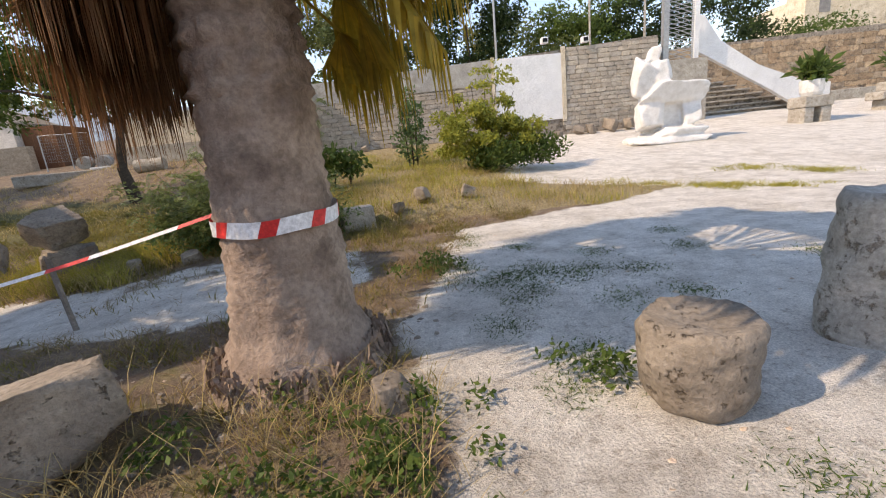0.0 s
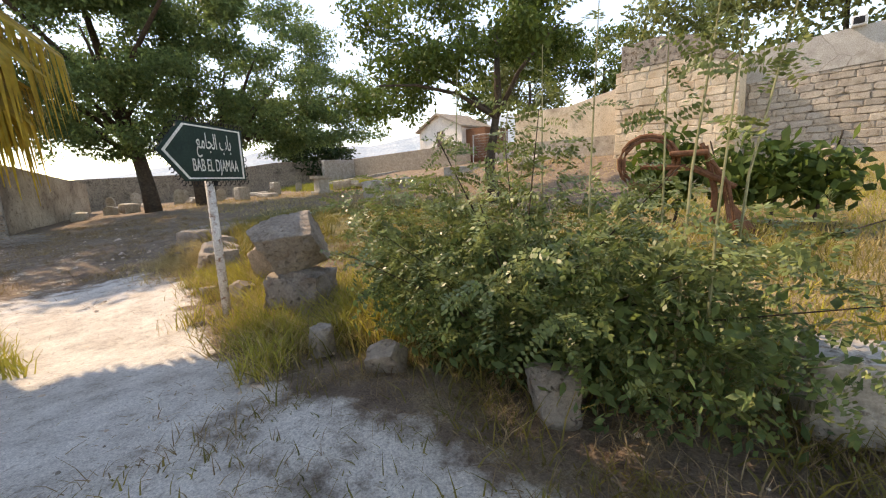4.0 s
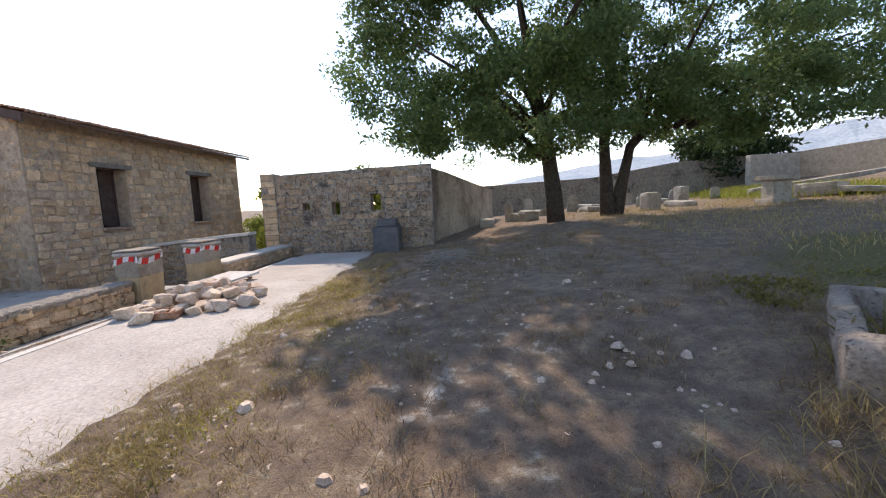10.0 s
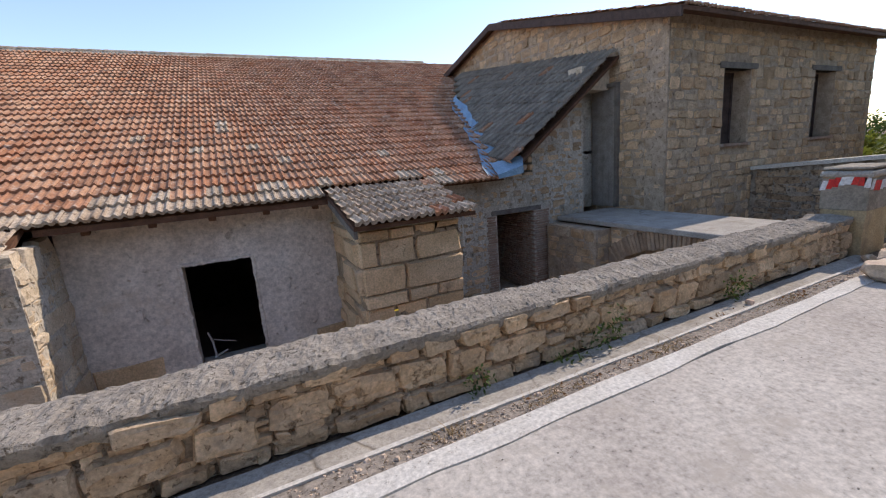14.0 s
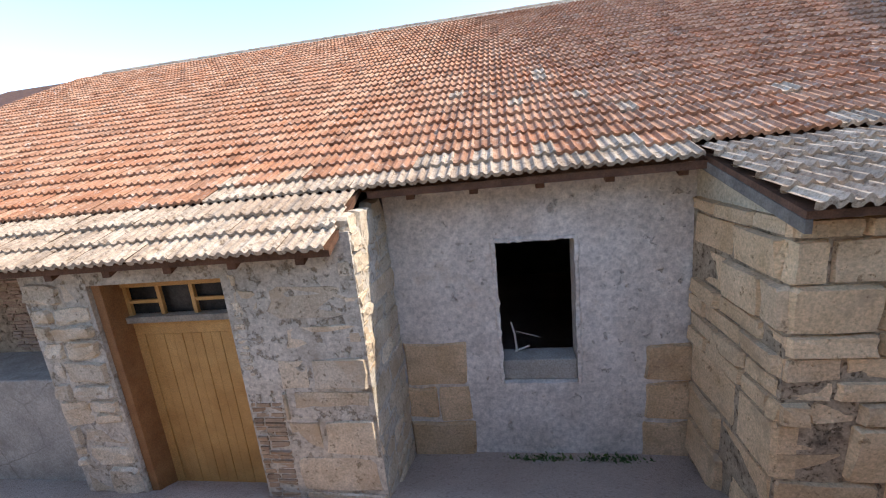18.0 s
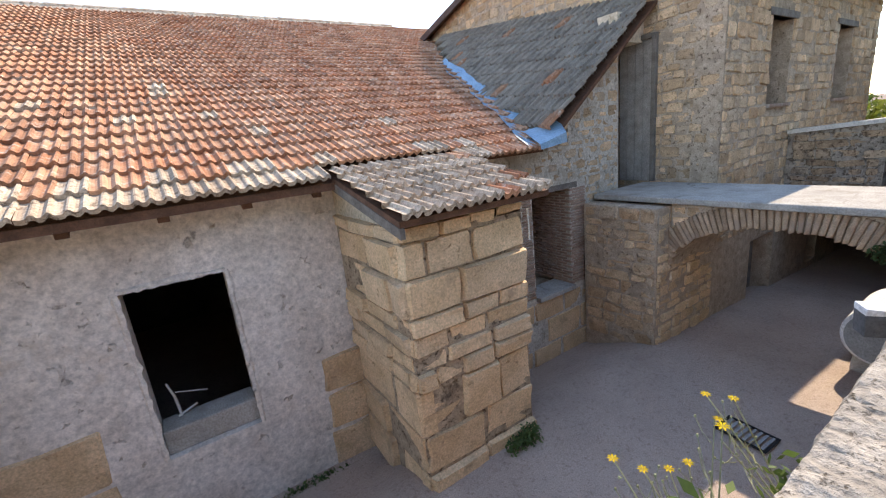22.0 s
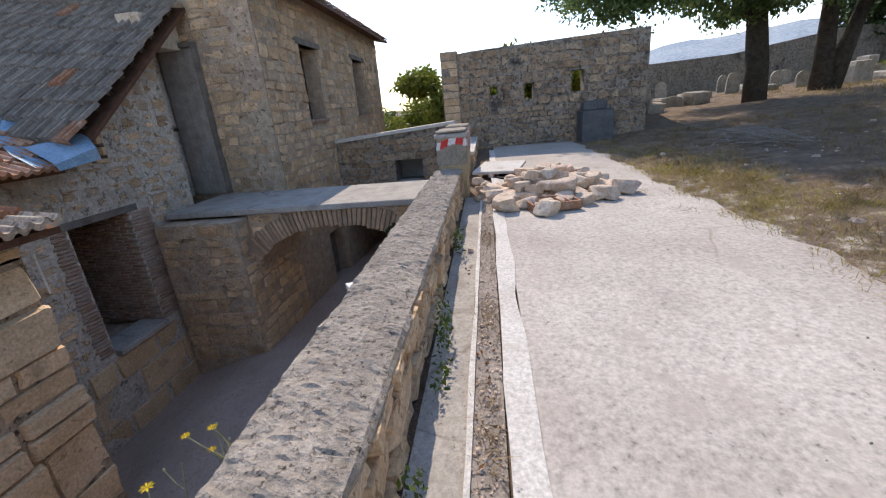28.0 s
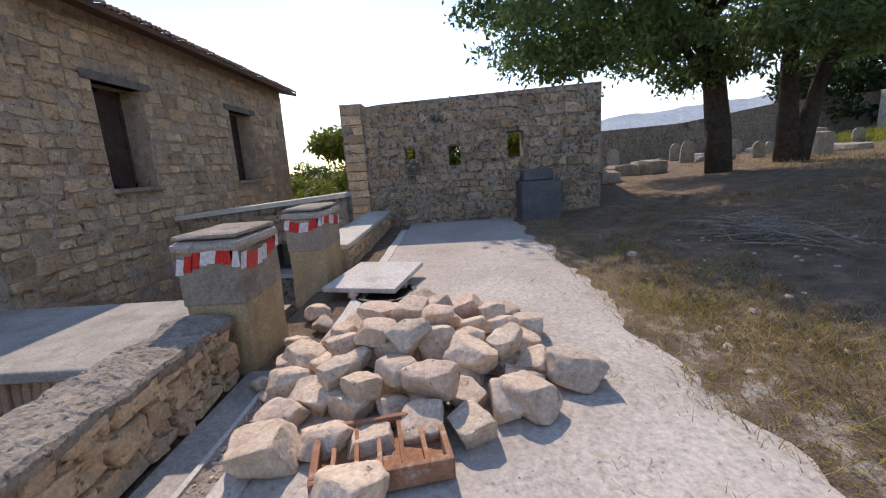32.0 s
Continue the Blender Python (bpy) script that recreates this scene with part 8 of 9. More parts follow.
def unit_stone(seed, square):
    """A stone one unit wide and high and deep, its face to +y, with chipped edges."""
    rr = random.Random(seed)
    j = 0.035 if square else 0.05
    cuts = [rr.uniform(0.43, 0.485) if square else rr.uniform(0.27, 0.47) for _ in range(8)]
    shear = [rr.uniform(-1, 1) * (0.02 if square else 0.07) for _ in range(4)]
    outer = []
    ring = ((0.5, -cuts[0]), (0.5, 0.02), (0.5, cuts[1]), (cuts[2], 0.5), (0.0, 0.5), (-cuts[3], 0.5), (-0.5, cuts[4]), (-0.5, 0.0), (-0.5, -cuts[5]), (-cuts[6], -0.5), (0.02, -0.5), (cuts[7], -0.5))
    for u, w in ring:
        du = shear[0] * w if u > 0 else shear[1] * w
        dw = shear[2] * u if w > 0 else shear[3] * u
        outer.append((u + du + rr.uniform(-j, j * 0.4), w + dw + rr.uniform(-j, j * 0.4)))
    n = len(outer)
    inner = [(u * k, w * k) for (u, w), k in ((q, (0.92 if square else 0.88) + rr.uniform(-0.04, 0.03)) for q in outer)]
    mid = [(u * 0.5, w * 0.5) for u, w in outer[::2]]
    tip = (rr.uniform(-0.16, 0.16), rr.uniform(-0.16, 0.16))
    flat = lambda u, w: 0.48 + tip[0] * u + tip[1] * w
    amp = 0.03 if square else 0.07
    v = [(u, -0.5, w) for u, w in outer] + [(u, 0.2 + rr.uniform(-0.2, 0.12), w) for u, w in outer]
    v += [(u, flat(u, w) + rr.uniform(-amp, amp), w) for u, w in inner]
    v += [(u, flat(u, w) + rr.uniform(-amp, amp), w) for u, w in mid]
    f = [(k, (k + 1) % n, n + (k + 1) % n, n + k) for k in range(n)]
    f += [(n + k, n + (k + 1) % n, 2 * n + (k + 1) % n, 2 * n + k) for k in range(n)]
    h = n // 2
    for k in range(h):
        a, b = 3 * n + k, 3 * n + (k + 1) % h
        i = 2 * n + 2 * k
        f += [(i, i + 1, a), (i + 1, 2 * n + (2 * k + 2) % n, b), (i + 1, b, a)]
    f.append(tuple(3 * n + k for k in range(h)))
    return v, f


UNITS = {sq: [unit_stone(100 * sq + i, sq) for i in range(14)] for sq in (0, 1)}


def courses(u0, u1, v0, v1, hs, ws, seed, holes=(), top=None, skip=0.0, rows=None):
    """Rough courses of stones over a rectangle, as centre and size, leaving the holes free."""
    rr = random.Random(seed)
    out, v = [], v0
    while v < v1 - 0.04:
        h = min(rows.pop(0) if rows else rr.uniform(*hs), v1 - v)
        if v1 - v - h < hs[0] * 0.5:
            h = v1 - v
        u = u0 - rr.uniform(0, ws[0]) * 0.3
        while u < u1:
            w = rr.uniform(*ws) * (0.7 + 0.6 * h / hs[1])
            a, b = max(u, u0), min(u + w, u1)
            parts = [(a, b)]
            for hx0, hx1, hz0, hz1 in holes:
                if v + h > hz0 + 0.02 and v < hz1 - 0.02:
                    parts = [q for p0, p1 in parts for q in ((p0, min(p1, hx0)), (max(p0, hx1), p1)) if q[1] - q[0] > 0.05]
            for p0, p1 in parts:
                if p1 - p0 > 0.05 and rr.random() >= skip:
                    split = h > hs[0] * 1.5 and p1 - p0 < h * 1.1 and rr.random() < 0.4
                    for z0, z1 in ([(v, v + h * 0.5), (v + h * 0.5, v + h)] if split else [(v, v + h)]):
                        if top is None or z1 < top((p0 + p1) / 2) + 0.03:
                            out.append(((p0 + p1) / 2, (z0 + z1) / 2, p1 - p0, z1 - z0))
            u += w
        v += h
    return out


def lay(name, parent, spots, plane, face, material, joined_material, square=0, gap=0.012, depth=0.12, proud=0.03, most=300, near=None, seed=1):
    """Lay stones on a wall that faces "y" or "x" (or "-x"): the nearest as parts, the others joined."""
    rr = random.Random(seed)
    unit = UNITS[square]
    if name not in STONE_MESHES:
        STONE_MESHES[name] = {}
    key = (square, material.name)
    if key not in STONE_MESHES[name]:
        STONE_MESHES[name][key] = []
        for v, f in unit:
            g = Geo().add(v, f)
            STONE_MESHES[name][key].append(fix_normals(g.mesh(name, material)))
    if near is not None:
        spots = sorted(spots, key=lambda s: (s[0] - near[0]) ** 2 + (s[1] - near[1]) ** 2)
    joined = Geo()
    for i, (u, v, w, h) in enumerate(spots):
        d = depth * rr.uniform(0.85, 1.15)
        out = proud * rr.uniform(-0.1, 1.4) - d / 2
        tilt = rr.uniform(-1, 1) * (0.015 if square else 0.09)
        if not square:
            v += 0.05 * noise.noise(Vector((u * 1.1, v * 1.4, seed))) * min(1.0, 4 * h)
            h *= rr.uniform(0.84, 1.12)
            w *= rr.uniform(0.92, 1.06)
        if face == "y":
            base = Matrix(((1, 0, 0, u), (0, 1, 0, plane + out), (0, 0, 1, v), (0, 0, 0, 1)))
        elif face == "x":
            base = Matrix(((0, 1, 0, plane + out), (-1, 0, 0, u), (0, 0, 1, v), (0, 0, 0, 1)))
        else:
            base = Matrix(((0, -1, 0, plane - out), (1, 0, 0, u), (0, 0, 1, v), (0, 0, 0, 1)))
        m = base @ Matrix.Rotation(tilt, 4, "Y") @ Matrix.Diagonal((max(0.03, w - gap), d, max(0.03, h - gap), 1))
        k = rr.randrange(len(unit))
        if i < most:
            ob = new(name, STONE_MESHES[name][key][k])
            ob.parent = parent
            ob.matrix_basis = m
        else:
            verts, faces = unit[k]
            joined.add([m @ Vector(p) for p in verts], faces)
    if joined.v:
        ob = part(name + "_rest", joined, joined_material, parent)
        tagged(ob, kind="stuff")


STONE_MESHES = {}
# parapet face and its pillar foot
lay("stone", parapet, courses(-16.93, -8.0, -0.03, 0.41, (0.09, 0.21), (0.12, 0.4), 3), 0.15, "y", M_RUBBLE, M_RUBBLE_J, 0, 0.018, 0.12, 0.034, 300, (-12, 0.2), 3)
lay("chip", parapet, courses(-16.93, -8.0, -0.03, 0.42, (0.05, 0.1), (0.06, 0.16), 53, skip=0.12), 0.125, "y", M_RUBBLE, M_RUBBLE_J, 0, 0.012, 0.08, 0.03, 0, None, 53)
lay("stone", parapet_far, courses(-23.85, -19.8, -0.03, 0.3, (0.10, 0.18), (0.14, 0.36), 4), 0.245, "y", M_RUBBLE, M_RUBBLE_J, 0, 0.014, 0.1, 0.03, 120, None, 4)
# annex blocks
lay("block", annex, courses(-13.84, -12.2, -2.85, 0.52, (0.19, 0.46), (0.36, 0.85), 11, rows=[0.52, 0.5, 0.56, 0.21, 0.19, 0.23, 0.2, 0.42, 0.38, 0.16]), -3.42, "y", M_ASHLAR, M_ASHLAR_J, 1, 0.022, 0.22, 0.06, 200, None, 5)
lay("block", annex, courses(-5.1, -3.4, -2.85, 0.52, (0.19, 0.46), (0.4, 0.8), 12, rows=[0.52, 0.5, 0.56, 0.21, 0.19, 0.23, 0.2, 0.42, 0.38, 0.16]), -12.22, "x", M_ASHLAR, M_ASHLAR_J, 1, 0.024, 0.22, 0.06, 100, None, 6)
# stone patches and base of the plaster wall
patches = [(-8.9, -1.57, 0.94, 0.68), (-8.67, -2.18, 0.46, 0.52), (-9.13, -2.2, 0.48, 0.56), (-8.9, -2.82, 0.98, 0.7), (-12.0, -1.62, 0.66, 0.52), (-12.0, -2.18, 0.66, 0.56), (-11.97, -2.85, 0.68, 0.74)]
lay("block", long_house, patches, -5.112, "y", M_ASHLAR, M_ASHLAR_J, 1, 0.02, 0.2, 0.03, 60, None, 7)
# ragged plaster lip round the window opening
lip = Geo()
for x0, z0, x1, z1, nx_, nz_ in ((-10.85, -1.9, -10.85, 0.12, 1, 0), (-9.84, -1.9, -9.84, 0.12, -1, 0), (-10.85, 0.12, -9.84, 0.12, 0, -1)):
    n = 34
    row = []
    for k in range(n + 1):
        x, z = x0 + (x1 - x0) * k / n, z0 + (z1 - z0) * k / n
        d = 0.008 + 0.028 * max(0.0, noise.fractal(Vector((x * 16, z * 16, 2)), 1, 2, 4) + 0.25)
        o = 0.05 + 0.03 * noise.noise(Vector((x * 5, z * 5, 6)))
        row += [(x - nx_ * o, -5.149, z - nz_ * o), (x - nx_ * o * 0.5, -5.13, z - nz_ * o * 0.5), (x + nx_ * d, -5.128, z + nz_ * d), (x + nx_ * d * 0.7, -5.2, z + nz_ * d * 0.7)]
    lip.add(row, [(4 * k + q, 4 * k + 4 + q, 4 * k + 5 + q, 4 * k + 1 + q) for k in range(n) for q in range(3)])
part("window_lip", lip, M_PLASTER, long_house, "broken plaster edge of the window opening")
lay("block", long_house, courses(-8.43, -7.36, -3.0, -0.75, (0.34, 0.5), (0.55, 0.95), 15), -3.85, "y", M_WASHED, M_WASHED_J, 1, 0.03, 0.16, 0.03, 40, None, 9)
lay("block", long_house, courses(-8.43, -6.98, -0.7, 0.3, (0.3, 0.45), (0.5, 0.9), 48, skip=0.3), -3.85, "y", M_WASHED, M_WASHED_J, 0, 0.05, 0.16, 0.012, 40, None, 48)
lay("brick", long_house, courses(-7.34, -6.94, -2.9, -1.3, (0.055, 0.075), (0.14, 0.28), 49), -3.85, "y", M_RING, M_RING, 1, 0.016, 0.1, 0.02, 120, None, 49)
lay("brick", long_house, courses(-7.1, -6.94, -1.2, 0.1, (0.06, 0.11), (0.1, 0.2), 50, skip=0.35), -3.85, "y", M_WASHED, M_WASHED_J, 0, 0.016, 0.1, 0.012, 60, None, 50)
lay("brick", long_house, courses(-4.28, -2.2, -1.08, 0.55, (0.05, 0.06), (0.2, 0.3), 51), -5.0, "y", M_BRICK, M_BRICK, 1, 0.016, 0.1, 0.02, 0, None, 51)
lay("block", long_house, courses(-5.15, -3.85, -3.0, 0.8, (0.2, 0.4), (0.3, 0.6), 16), -8.45, "-x", M_WASHED, M_WASHED_J, 0, 0.012, 0.16, 0.02, 60, None, 10)
lay("block", long_house, courses(-5.17, -4.32, -3.0, 0.3, (0.18, 0.42), (0.3, 0.7), 46), -3.85, "y", M_WASHED, M_WASHED_J, 0, 0.035, 0.18, 0.05, 60, None, 46)
# lower wall beside the door, landing and bridge
lay("block", lean, courses(-17.9, -13.85, -3.1, -1.75, (0.36, 0.55), (0.4, 0.8), 17), -4.97, "y", M_ASHLAR, M_ASHLAR_J, 1, 0.018, 0.2, 0.03, 80, None, 11)
lay("stone", lean, courses(-18.0, -13.85, -1.7, 3.2, (0.12, 0.26), (0.14, 0.4), 18, [(-16.98, -15.32, -1.7, 0.32)], lambda u: ztop(u) - 0.1), -4.97, "y", M_RUBBLE, M_RUBBLE_J, 0, 0.045, 0.1, 0.006, 200, None, 12)
lay("stone", bridge, courses(-18.8, -16.88, -2.65, -0.16, (0.13, 0.3), (0.2, 0.5), 19), -3.5, "y", M_ASHLAR, M_ASHLAR_J, 0, 0.016, 0.14, 0.03, 70, None, 13)
lay("stone", bridge, courses(-4.88, -3.52, -2.65, -0.16, (0.13, 0.3), (0.2, 0.5), 20), -16.86, "x", M_RUBBLE, M_RUBBLE_J, 0, 0.016, 0.14, 0.03, 70, None, 14)


def arch_top(y):
    k = max(-1.0, min(1.0, (y - ym) / half_span))
    return spring + rise * math.sqrt(1 - k * k)


lay("stone", bridge, [s for s in courses(-3.48, -0.3, -1.2, -0.14, (0.1, 0.2), (0.16, 0.34), 21) if s[1] - s[3] / 2 > arch_top(s[0]) + 0.3 or abs(s[0] - ym) > half_span], -17.25, "x", M_RUBBLE, M_RUBBLE_J, 0, 0.016, 0.1, 0.02, 60, None, 15)
brick_mesh = fix_normals(Geo().add(*UNITS[1][0]).mesh("brick", M_BRICK, True))
ring_mesh = fix_normals(Geo().add(*UNITS[1][3]).mesh("brick", M_RING, True))
for k in range(62):
    a = math.pi * (k + 0.5) / 62
    y, z = ym + (half_span + 0.17) * math.cos(a), spring + (rise + 0.16) * math.sin(a)
    ob = new("brick", ring_mesh)
    ob.parent = bridge
    nrm = math.atan2(math.sin(a) * half_span, math.cos(a) * rise)
    ob.matrix_basis = Matrix.Translation((-17.26 + RNG.uniform(-0.012, 0.012), y, z)) @ Matrix.Rotation(math.pi / 2 - nrm + RNG.uniform(-0.05, 0.05), 4, "X").inverted() @ Matrix(((0, 1, 0, 0), (-1, 0, 0, 0), (0, 0, 1, 0), (0, 0, 0, 1))) @ Matrix.Diagonal((0.062, 0.12, 0.36 * RNG.uniform(0.85, 1.12), 1))
for x0, x1 in ((-16.98, -16.57), (-15.56, -15.32)):
    for k in range(35):
        w = (x1 - x0) * RNG.uniform(0.85, 1.05)
        ob = new("brick", brick_mesh)
        ob.parent = lean
        ob.matrix_basis = Matrix.Translation(((x0 + x1) / 2 + RNG.uniform(-0.02, 0.02), -5.0, -1.62 + 0.0525 * k)) @ Matrix.Diagonal((w, 0.1, 0.04, 1))
for k in range(35):
    y = -4.93 - 0.13 * (k % 2)
    while y > -6.3:
        ob = new("brick", brick_mesh)
        ob.parent = lean
        ob.matrix_basis = Matrix.Translation((-16.57, y - 0.13, -1.62 + 0.0525 * k)) @ Matrix(((0, 1, 0, 0), (-1, 0, 0, 0), (0, 0, 1, 0), (0, 0, 0, 1))) @ Matrix.Diagonal((0.25 * RNG.uniform(0.9, 1), 0.08, 0.04, 1))
        y -= 0.262
# tall house faces
lay("stone", tall, courses(-27.9, -18.88, -1.2, 3.72, (0.13, 0.27), (0.16, 0.42), 31, [(W1[0] - 0.02, W1[1] + 0.02, W1[2] - 0.08, W1[3] + 0.14), (W2[0] - 0.02, W2[1] + 0.02, W2[2] - 0.08, W2[3] + 0.14)]), -3.52, "y", M_RUBBLE, M_RUBBLE_J, 0, 0.02, 0.1, 0.03, 300, (-20, 1.0), 16)
lay("stone", tall, courses(-11.5, -3.55, -0.1, 5.3, (0.13, 0.26), (0.16, 0.4), 32, (), lambda u: min(EZ + 0.05 + sl * (EY - u), RZ - 0.15)), -18.87, "x", M_RUBBLE, M_RUBBLE_J, 0, 0.02, 0.1, 0.025, 150, (-4.5, 1.5), 17)
# end wall
lay("stone", endw, courses(-0.18, 5.12, -0.1, 2.86, (0.12, 0.26), (0.15, 0.4), 33, HOLES, lambda u: 2.72 + 0.035 * u), -24.02, "x", M_GREYSTONE, M_GREYSTONE_J, 0, 0.02, 0.1, 0.03, 300, (2, 1.4), 18)
lay("block", endw, courses(-0.69, -0.2, -0.1, 2.78, (0.16, 0.24), (0.5, 0.6), 34), -23.98, "x", M_RUBBLE, M_RUBBLE_J, 1, 0.012, 0.1, 0.03, 60, None, 19)
lay("stone", side, courses(-3.4, -0.3, -0.6, 0.62, (0.13, 0.24), (0.2, 0.5), 35, [(-2.0, -1.14, -0.62, 0.06)]), -22.0, "x", M_GREYSTONE, M_GREYSTONE_J, 0, 0.02, 0.08, 0.02, 60, None, 20)


def tile_unit():
    """A double ribbed roof tile: 1 wide along x, 1 long down -y, heights in metres."""
    xs = [-0.5, -0.44, -0.37, -0.3, -0.2, -0.1, -0.03, 0.05, 0.12, 0.2, 0.32, 0.44, 0.5]
    zs = [0.012, 0.03, 0.034, 0.018, 0.002, 0.004, 0.022, 0.03, 0.026, 0.006, 0.0, 0.004, 0.012]
    v = [(x, 0.5, z) for x, z in zip(xs, zs)] + [(x, -0.5 + 0.03 * z / 0.034, z + 0.045) for x, z in zip(xs, zs)] + [(x, -0.5, z + 0.002) for x, z in zip(xs, zs)]
    n = len(xs)
    f = [(i, i + 1, n + i + 1, n + i) for i in range(n - 1)] + [(n + i, n + i + 1, 2 * n + i + 1, 2 * n + i) for i in range(n - 1)]
    return v, f


TILE = tile_unit()
TILE_MESH = {m.name: fix_normals(Geo().add(*TILE).mesh("tile", m)) for m in (M_TILE, M_TILE_PALE, M_TILE_DARK)}


def tile_roof(parent, corner, across, down, cols, rows, keep, choose, joined_material, near, most=300, w=0.235, l=0.36, seed=1, thick=1.05, ease=0.0):
    """Tiles from an eaves corner: across is the way along the eaves, down the way down the slope."""
    rr = random.Random(seed)
    a, d = Vector(across).normalized(), Vector(down).normalized()
    n = a.cross(-d).normalized()
    if n.z < 0:
        n = -n
    spots = []
    for r in range(rows):
        for c in range(cols):
            p = Vector(corner) + a * (c + 0.5) * w - d * (r + 0.5) * l
            if keep(p):
                spots.append((r, p))
    spots.sort(key=lambda s: (s[1] - Vector(near)).length)
    joined = Geo()
    for i, (r, p) in enumerate(spots):
        yaw, pitch = rr.uniform(-0.03, 0.03), ease + rr.uniform(-0.015, 0.02)
        m = Matrix.Translation(p + n * rr.uniform(0, 0.012)) @ Matrix(((a.x, -d.x, n.x, 0), (a.y, -d.y, n.y, 0), (a.z, -d.z, n.z, 0), (0, 0, 0, 1))) @ Matrix.Rotation(yaw, 4, "Z") @ Matrix.Rotation(pitch, 4, "X") @ Matrix.Diagonal((w * 1.01, l * 1.13, thick, 1))
        if i < most:
            ob = new("tile", TILE_MESH[choose(r, p, rr).name])
            ob.parent = parent
            ob.matrix_basis = m
        else:
            joined.add([m @ Vector(q) for q in TILE[0]], TILE[1])
    if joined.v:
        tagged(part("tile_rest", joined, joined_material, parent), kind="stuff")


def valley_x(y):
    if y > -9.4:
        return -15.55 - (-4.6 - y) * 0.33
    return -17.13 - (-9.4 - y) * 0.62


down = Vector((0, 1, -SLOPE)).normalized()
pick_main = lambda r, p, rr: M_TILE_PALE if p.y > -4.72 - 0.5 * rr.random() ** 2 or rr.random() < 0.035 else M_TILE
tile_roof(long_house, (-20.5, -4.55, roof_z(-4.55)), (1, 0, 0), down, 112, 31, lambda p: (p.x > valley_x(p.y) and p.x < 5.5 and not (-14.0 < p.x < -12.1 and p.y > -4.75)), pick_main, M_TILE_J, (-10.4, -4.5, 1.0), 300)
tile_roof(long_house, (-8.35, -3.5, roof_z(-3.5)), (1, 0, 0), down, 36, 3, lambda p: True, pick_main, M_TILE_J, (-8.0, -3.5, 0.5), 108, seed=3)
tile_roof(annex, (-13.98, -3.1, 0.64), (1, 0, 0), Vector((0, 1, -0.24)), 8, 5, lambda p: True, lambda r, p, rr: M_TILE_PALE if rr.random() < 0.92 else M_TILE, M_TILE_J, (-13, -3.1, 0.6), 60, seed=4, thick=1.35, ease=0.03)
lt_down = Vector((1, 0, -0.763))
lt_across = Vector((0, -1, 0.135))
tile_roof(lean, Vector((-15.6, -4.7, 1.02)), lt_across, lt_down, 31, 11, lambda p: p.x < valley_x(p.y) - 0.15 and p.x > -18.85, lambda r, p, rr: M_TILE_DARK if rr.random() < 0.95 else M_TILE, M_TILE_DARK, (-17, -5, 2), 300, seed=5, thick=2.8, ease=0.2)
tile_roof(tall, (-28.3, EY - 0.02, EZ + 0.005), (1, 0, 0), Vector((0, 1, -sl)), 41, 17, lambda p: True, lambda r, p, rr: M_TILE, M_TILE_J, (-20, -3.1, 3.9), 41, seed=6)
cap_tile = Geo()
for k in range(8):
    a0, a1 = math.pi * k / 8, math.pi * (k + 1) / 8
    cap_tile.add([(-0.22, 0.1 * math.cos(a0), 0.09 * math.sin(a0)), (-0.22, 0.1 * math.cos(a1), 0.09 * math.sin(a1)), (0.22, 0.115 * math.cos(a1), 0.105 * math.sin(a1)), (0.22, 0.115 * math.cos(a0), 0.105 * math.sin(a0))], [(0, 1, 2, 3)])
part("ridge_mortar", Geo().prism([(RIDGE_Y + 0.17, roof_z(RIDGE_Y) - 0.05), (RIDGE_Y + 0.1, roof_z(RIDGE_Y) + 0.05), (RIDGE_Y - 0.1, roof_z(RIDGE_Y) + 0.05), (RIDGE_Y - 0.17, roof_z(RIDGE_Y) - 0.05)], "x", -18.7, 4.9), M_TILE_PALE, long_house, "pale mortar bed of the ridge tiles")
cap_mesh = fix_normals(cap_tile.mesh("ridge_tile", M_TILE_PALE, True))
for k in range(58):
    ob = new("ridge_tile", cap_mesh)
    ob.parent = long_house
    ob.matrix_basis = Matrix.Translation((-18.5 + 0.4 * k, RIDGE_Y, roof_z(RIDGE_Y) + 0.035)) @ Matrix.Rotation(RNG.uniform(-0.03, 0.03), 4, "Z")
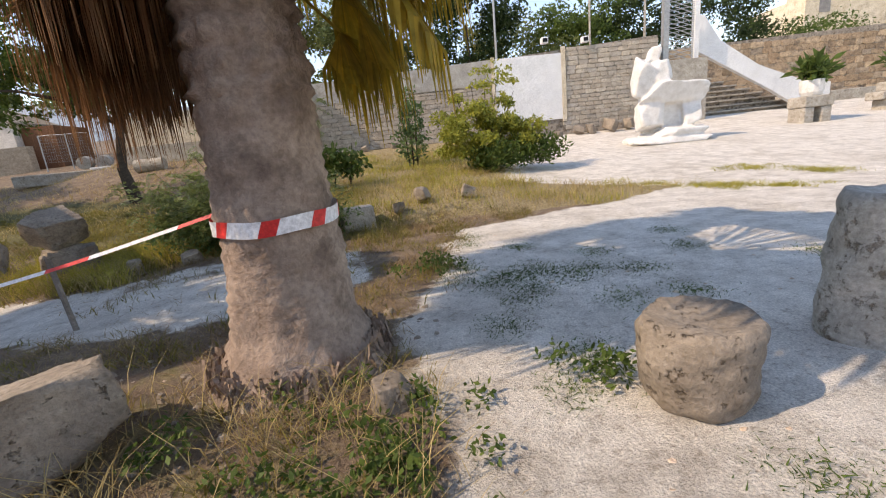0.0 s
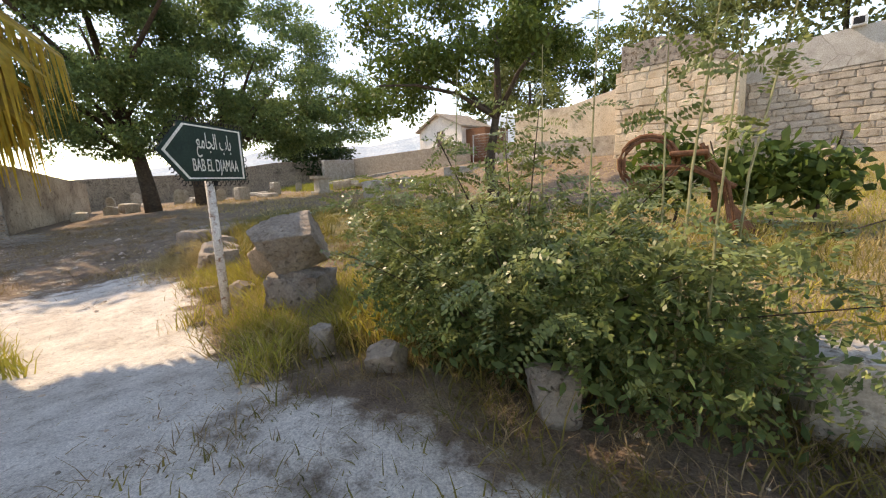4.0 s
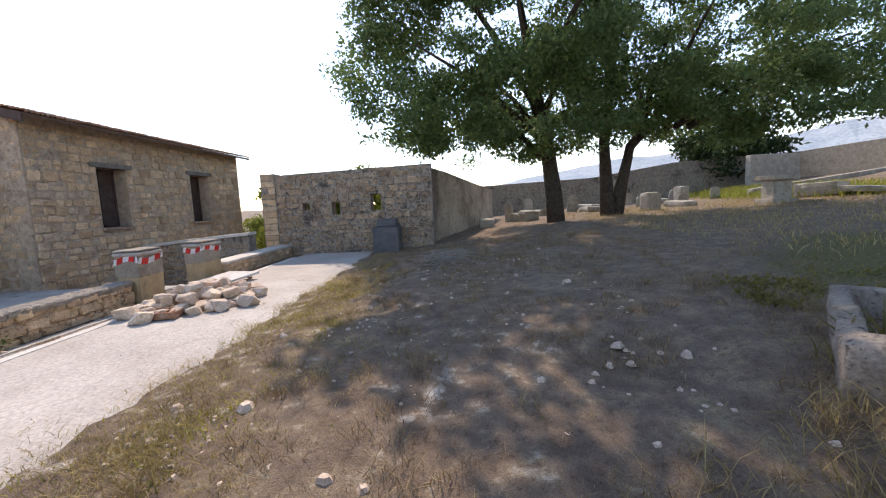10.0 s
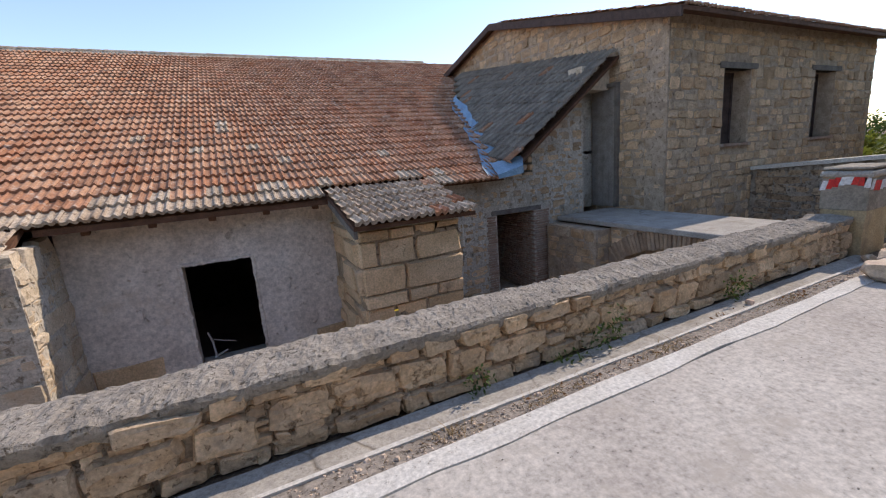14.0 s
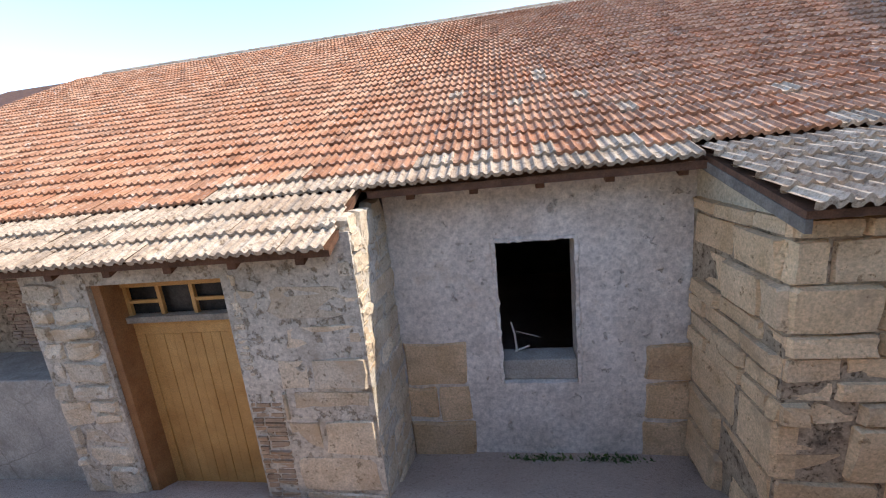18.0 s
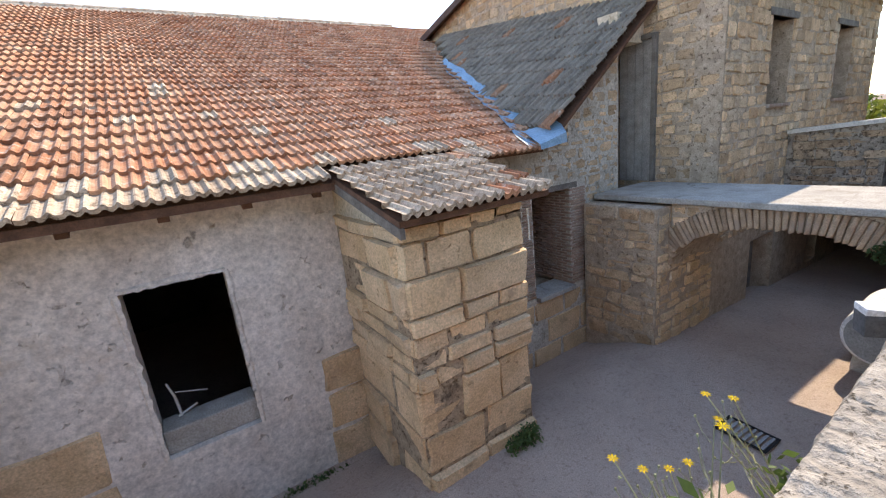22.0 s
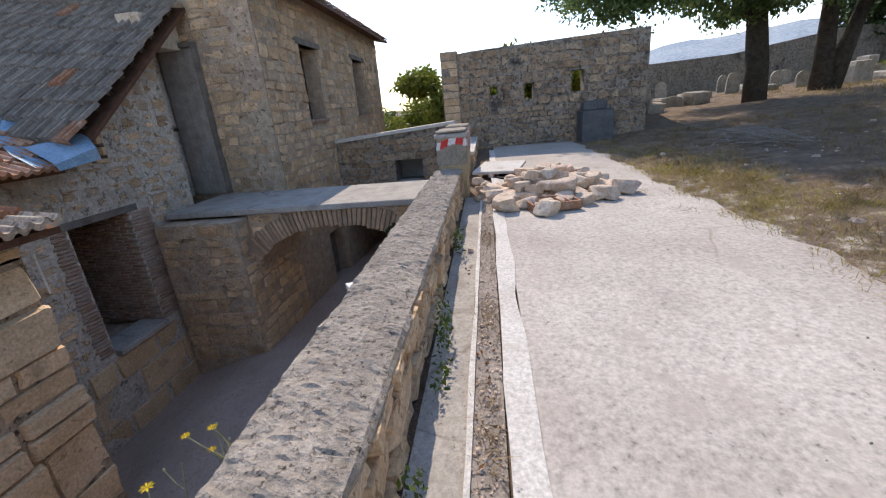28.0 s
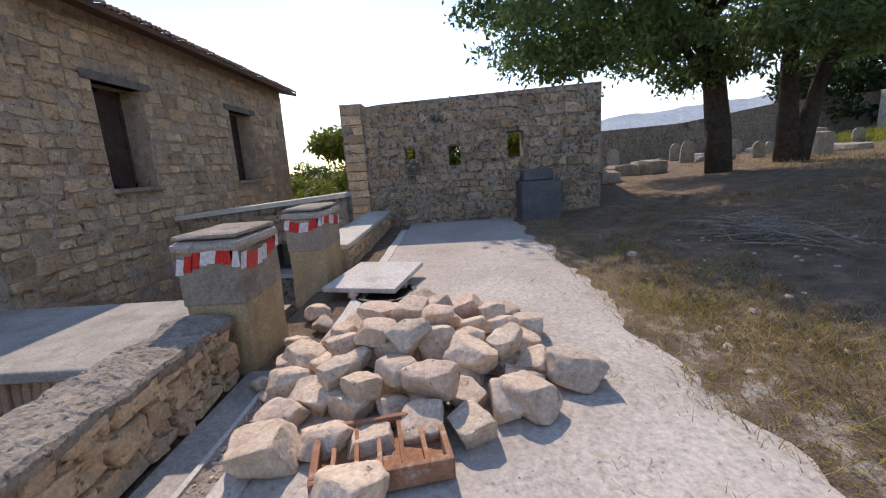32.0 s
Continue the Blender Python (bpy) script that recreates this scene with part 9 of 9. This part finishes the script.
# blue flashing in the valley
g = Geo()
rowsv = []
for k in range(15):
    y = -4.55 - 5.0 * k / 14
    x = valley_x(y)
    wd2 = 0.15 + 0.22 * (1 - k / 14) ** 2 + 0.05 * math.sin(k * 1.3) + 0.04 * math.sin(k * 2.9)
    rowsv += [(x + wd2, y, roof_z(y) + 0.075), (x, y - 0.06, roof_z(y) + 0.06), (x - wd2 * 1.3, y - 0.05, roof_z(y) + 0.19)]
g.add(rowsv, [(3 * i + k, 3 * i + 3 + k, 3 * i + 4 + k, 3 * i + 1 + k) for i in range(14) for k in range(2)])
part("flashing", g, M_BLUE, lean, "blue grey metal valley flashing")
part("flashing_end", Geo().add([(-15.35, -4.5, 1.06), (-15.95, -4.5, 1.2), (-16.25, -4.9, 1.4), (-15.5, -5.0, 1.28), (-15.35, -4.48, 0.98), (-15.95, -4.48, 1.05)], [(0, 1, 2, 3), (0, 4, 5, 1)]), M_BLUE, lean, "blue flashing apron")

# forecourt walls, far off: their stones stay joined
front = [(u, v, w, h) for u, v, w, h in courses(-16.0, 5.3, 1.0, 4.75, (0.24, 0.29), (0.4, 0.6), 41) + courses(-16.0, -10.2, 4.75, 6.6, (0.24, 0.29), (0.4, 0.6), 42) if not -10.1 < u < -5.6]


def lay_back(parent, spots, plane, material, seed):
    """Stones on a wall that faces -y, joined."""
    rr = random.Random(seed)
    joined = Geo()
    for u, v, w, h in spots:
        verts, faces = UNITS[0][rr.randrange(14)]
        m = Matrix.Translation((-u, plane - rr.uniform(0.0, 0.03), v)) @ Matrix.Rotation(math.pi, 4, "Z") @ Matrix.Rotation(rr.uniform(-0.06, 0.06), 4, "Y") @ Matrix.Diagonal((w - 0.014, 0.06, h - 0.014, 1))
        joined.add([m @ Vector(p) for p in verts], faces)
    tagged(part("stone_rest", joined, material, parent), kind="stuff")


lay_back(fw, front, WALL_Y, M_BLOCKWORK, 22)
lay_back(ru, courses(5.4, 10.3, 1.4, 6.0, (0.2, 0.4), (0.3, 0.7), 43, (), lambda u: 5.7 if u < 7 else 6.6), 26.0, M_WASHED_J, 23)
lay_back(rw, courses(-60, -19.6, 2.6, 7.4, (0.3, 0.6), (0.5, 1.1), 44), 36.6, M_GREYSTONE_J, 24)
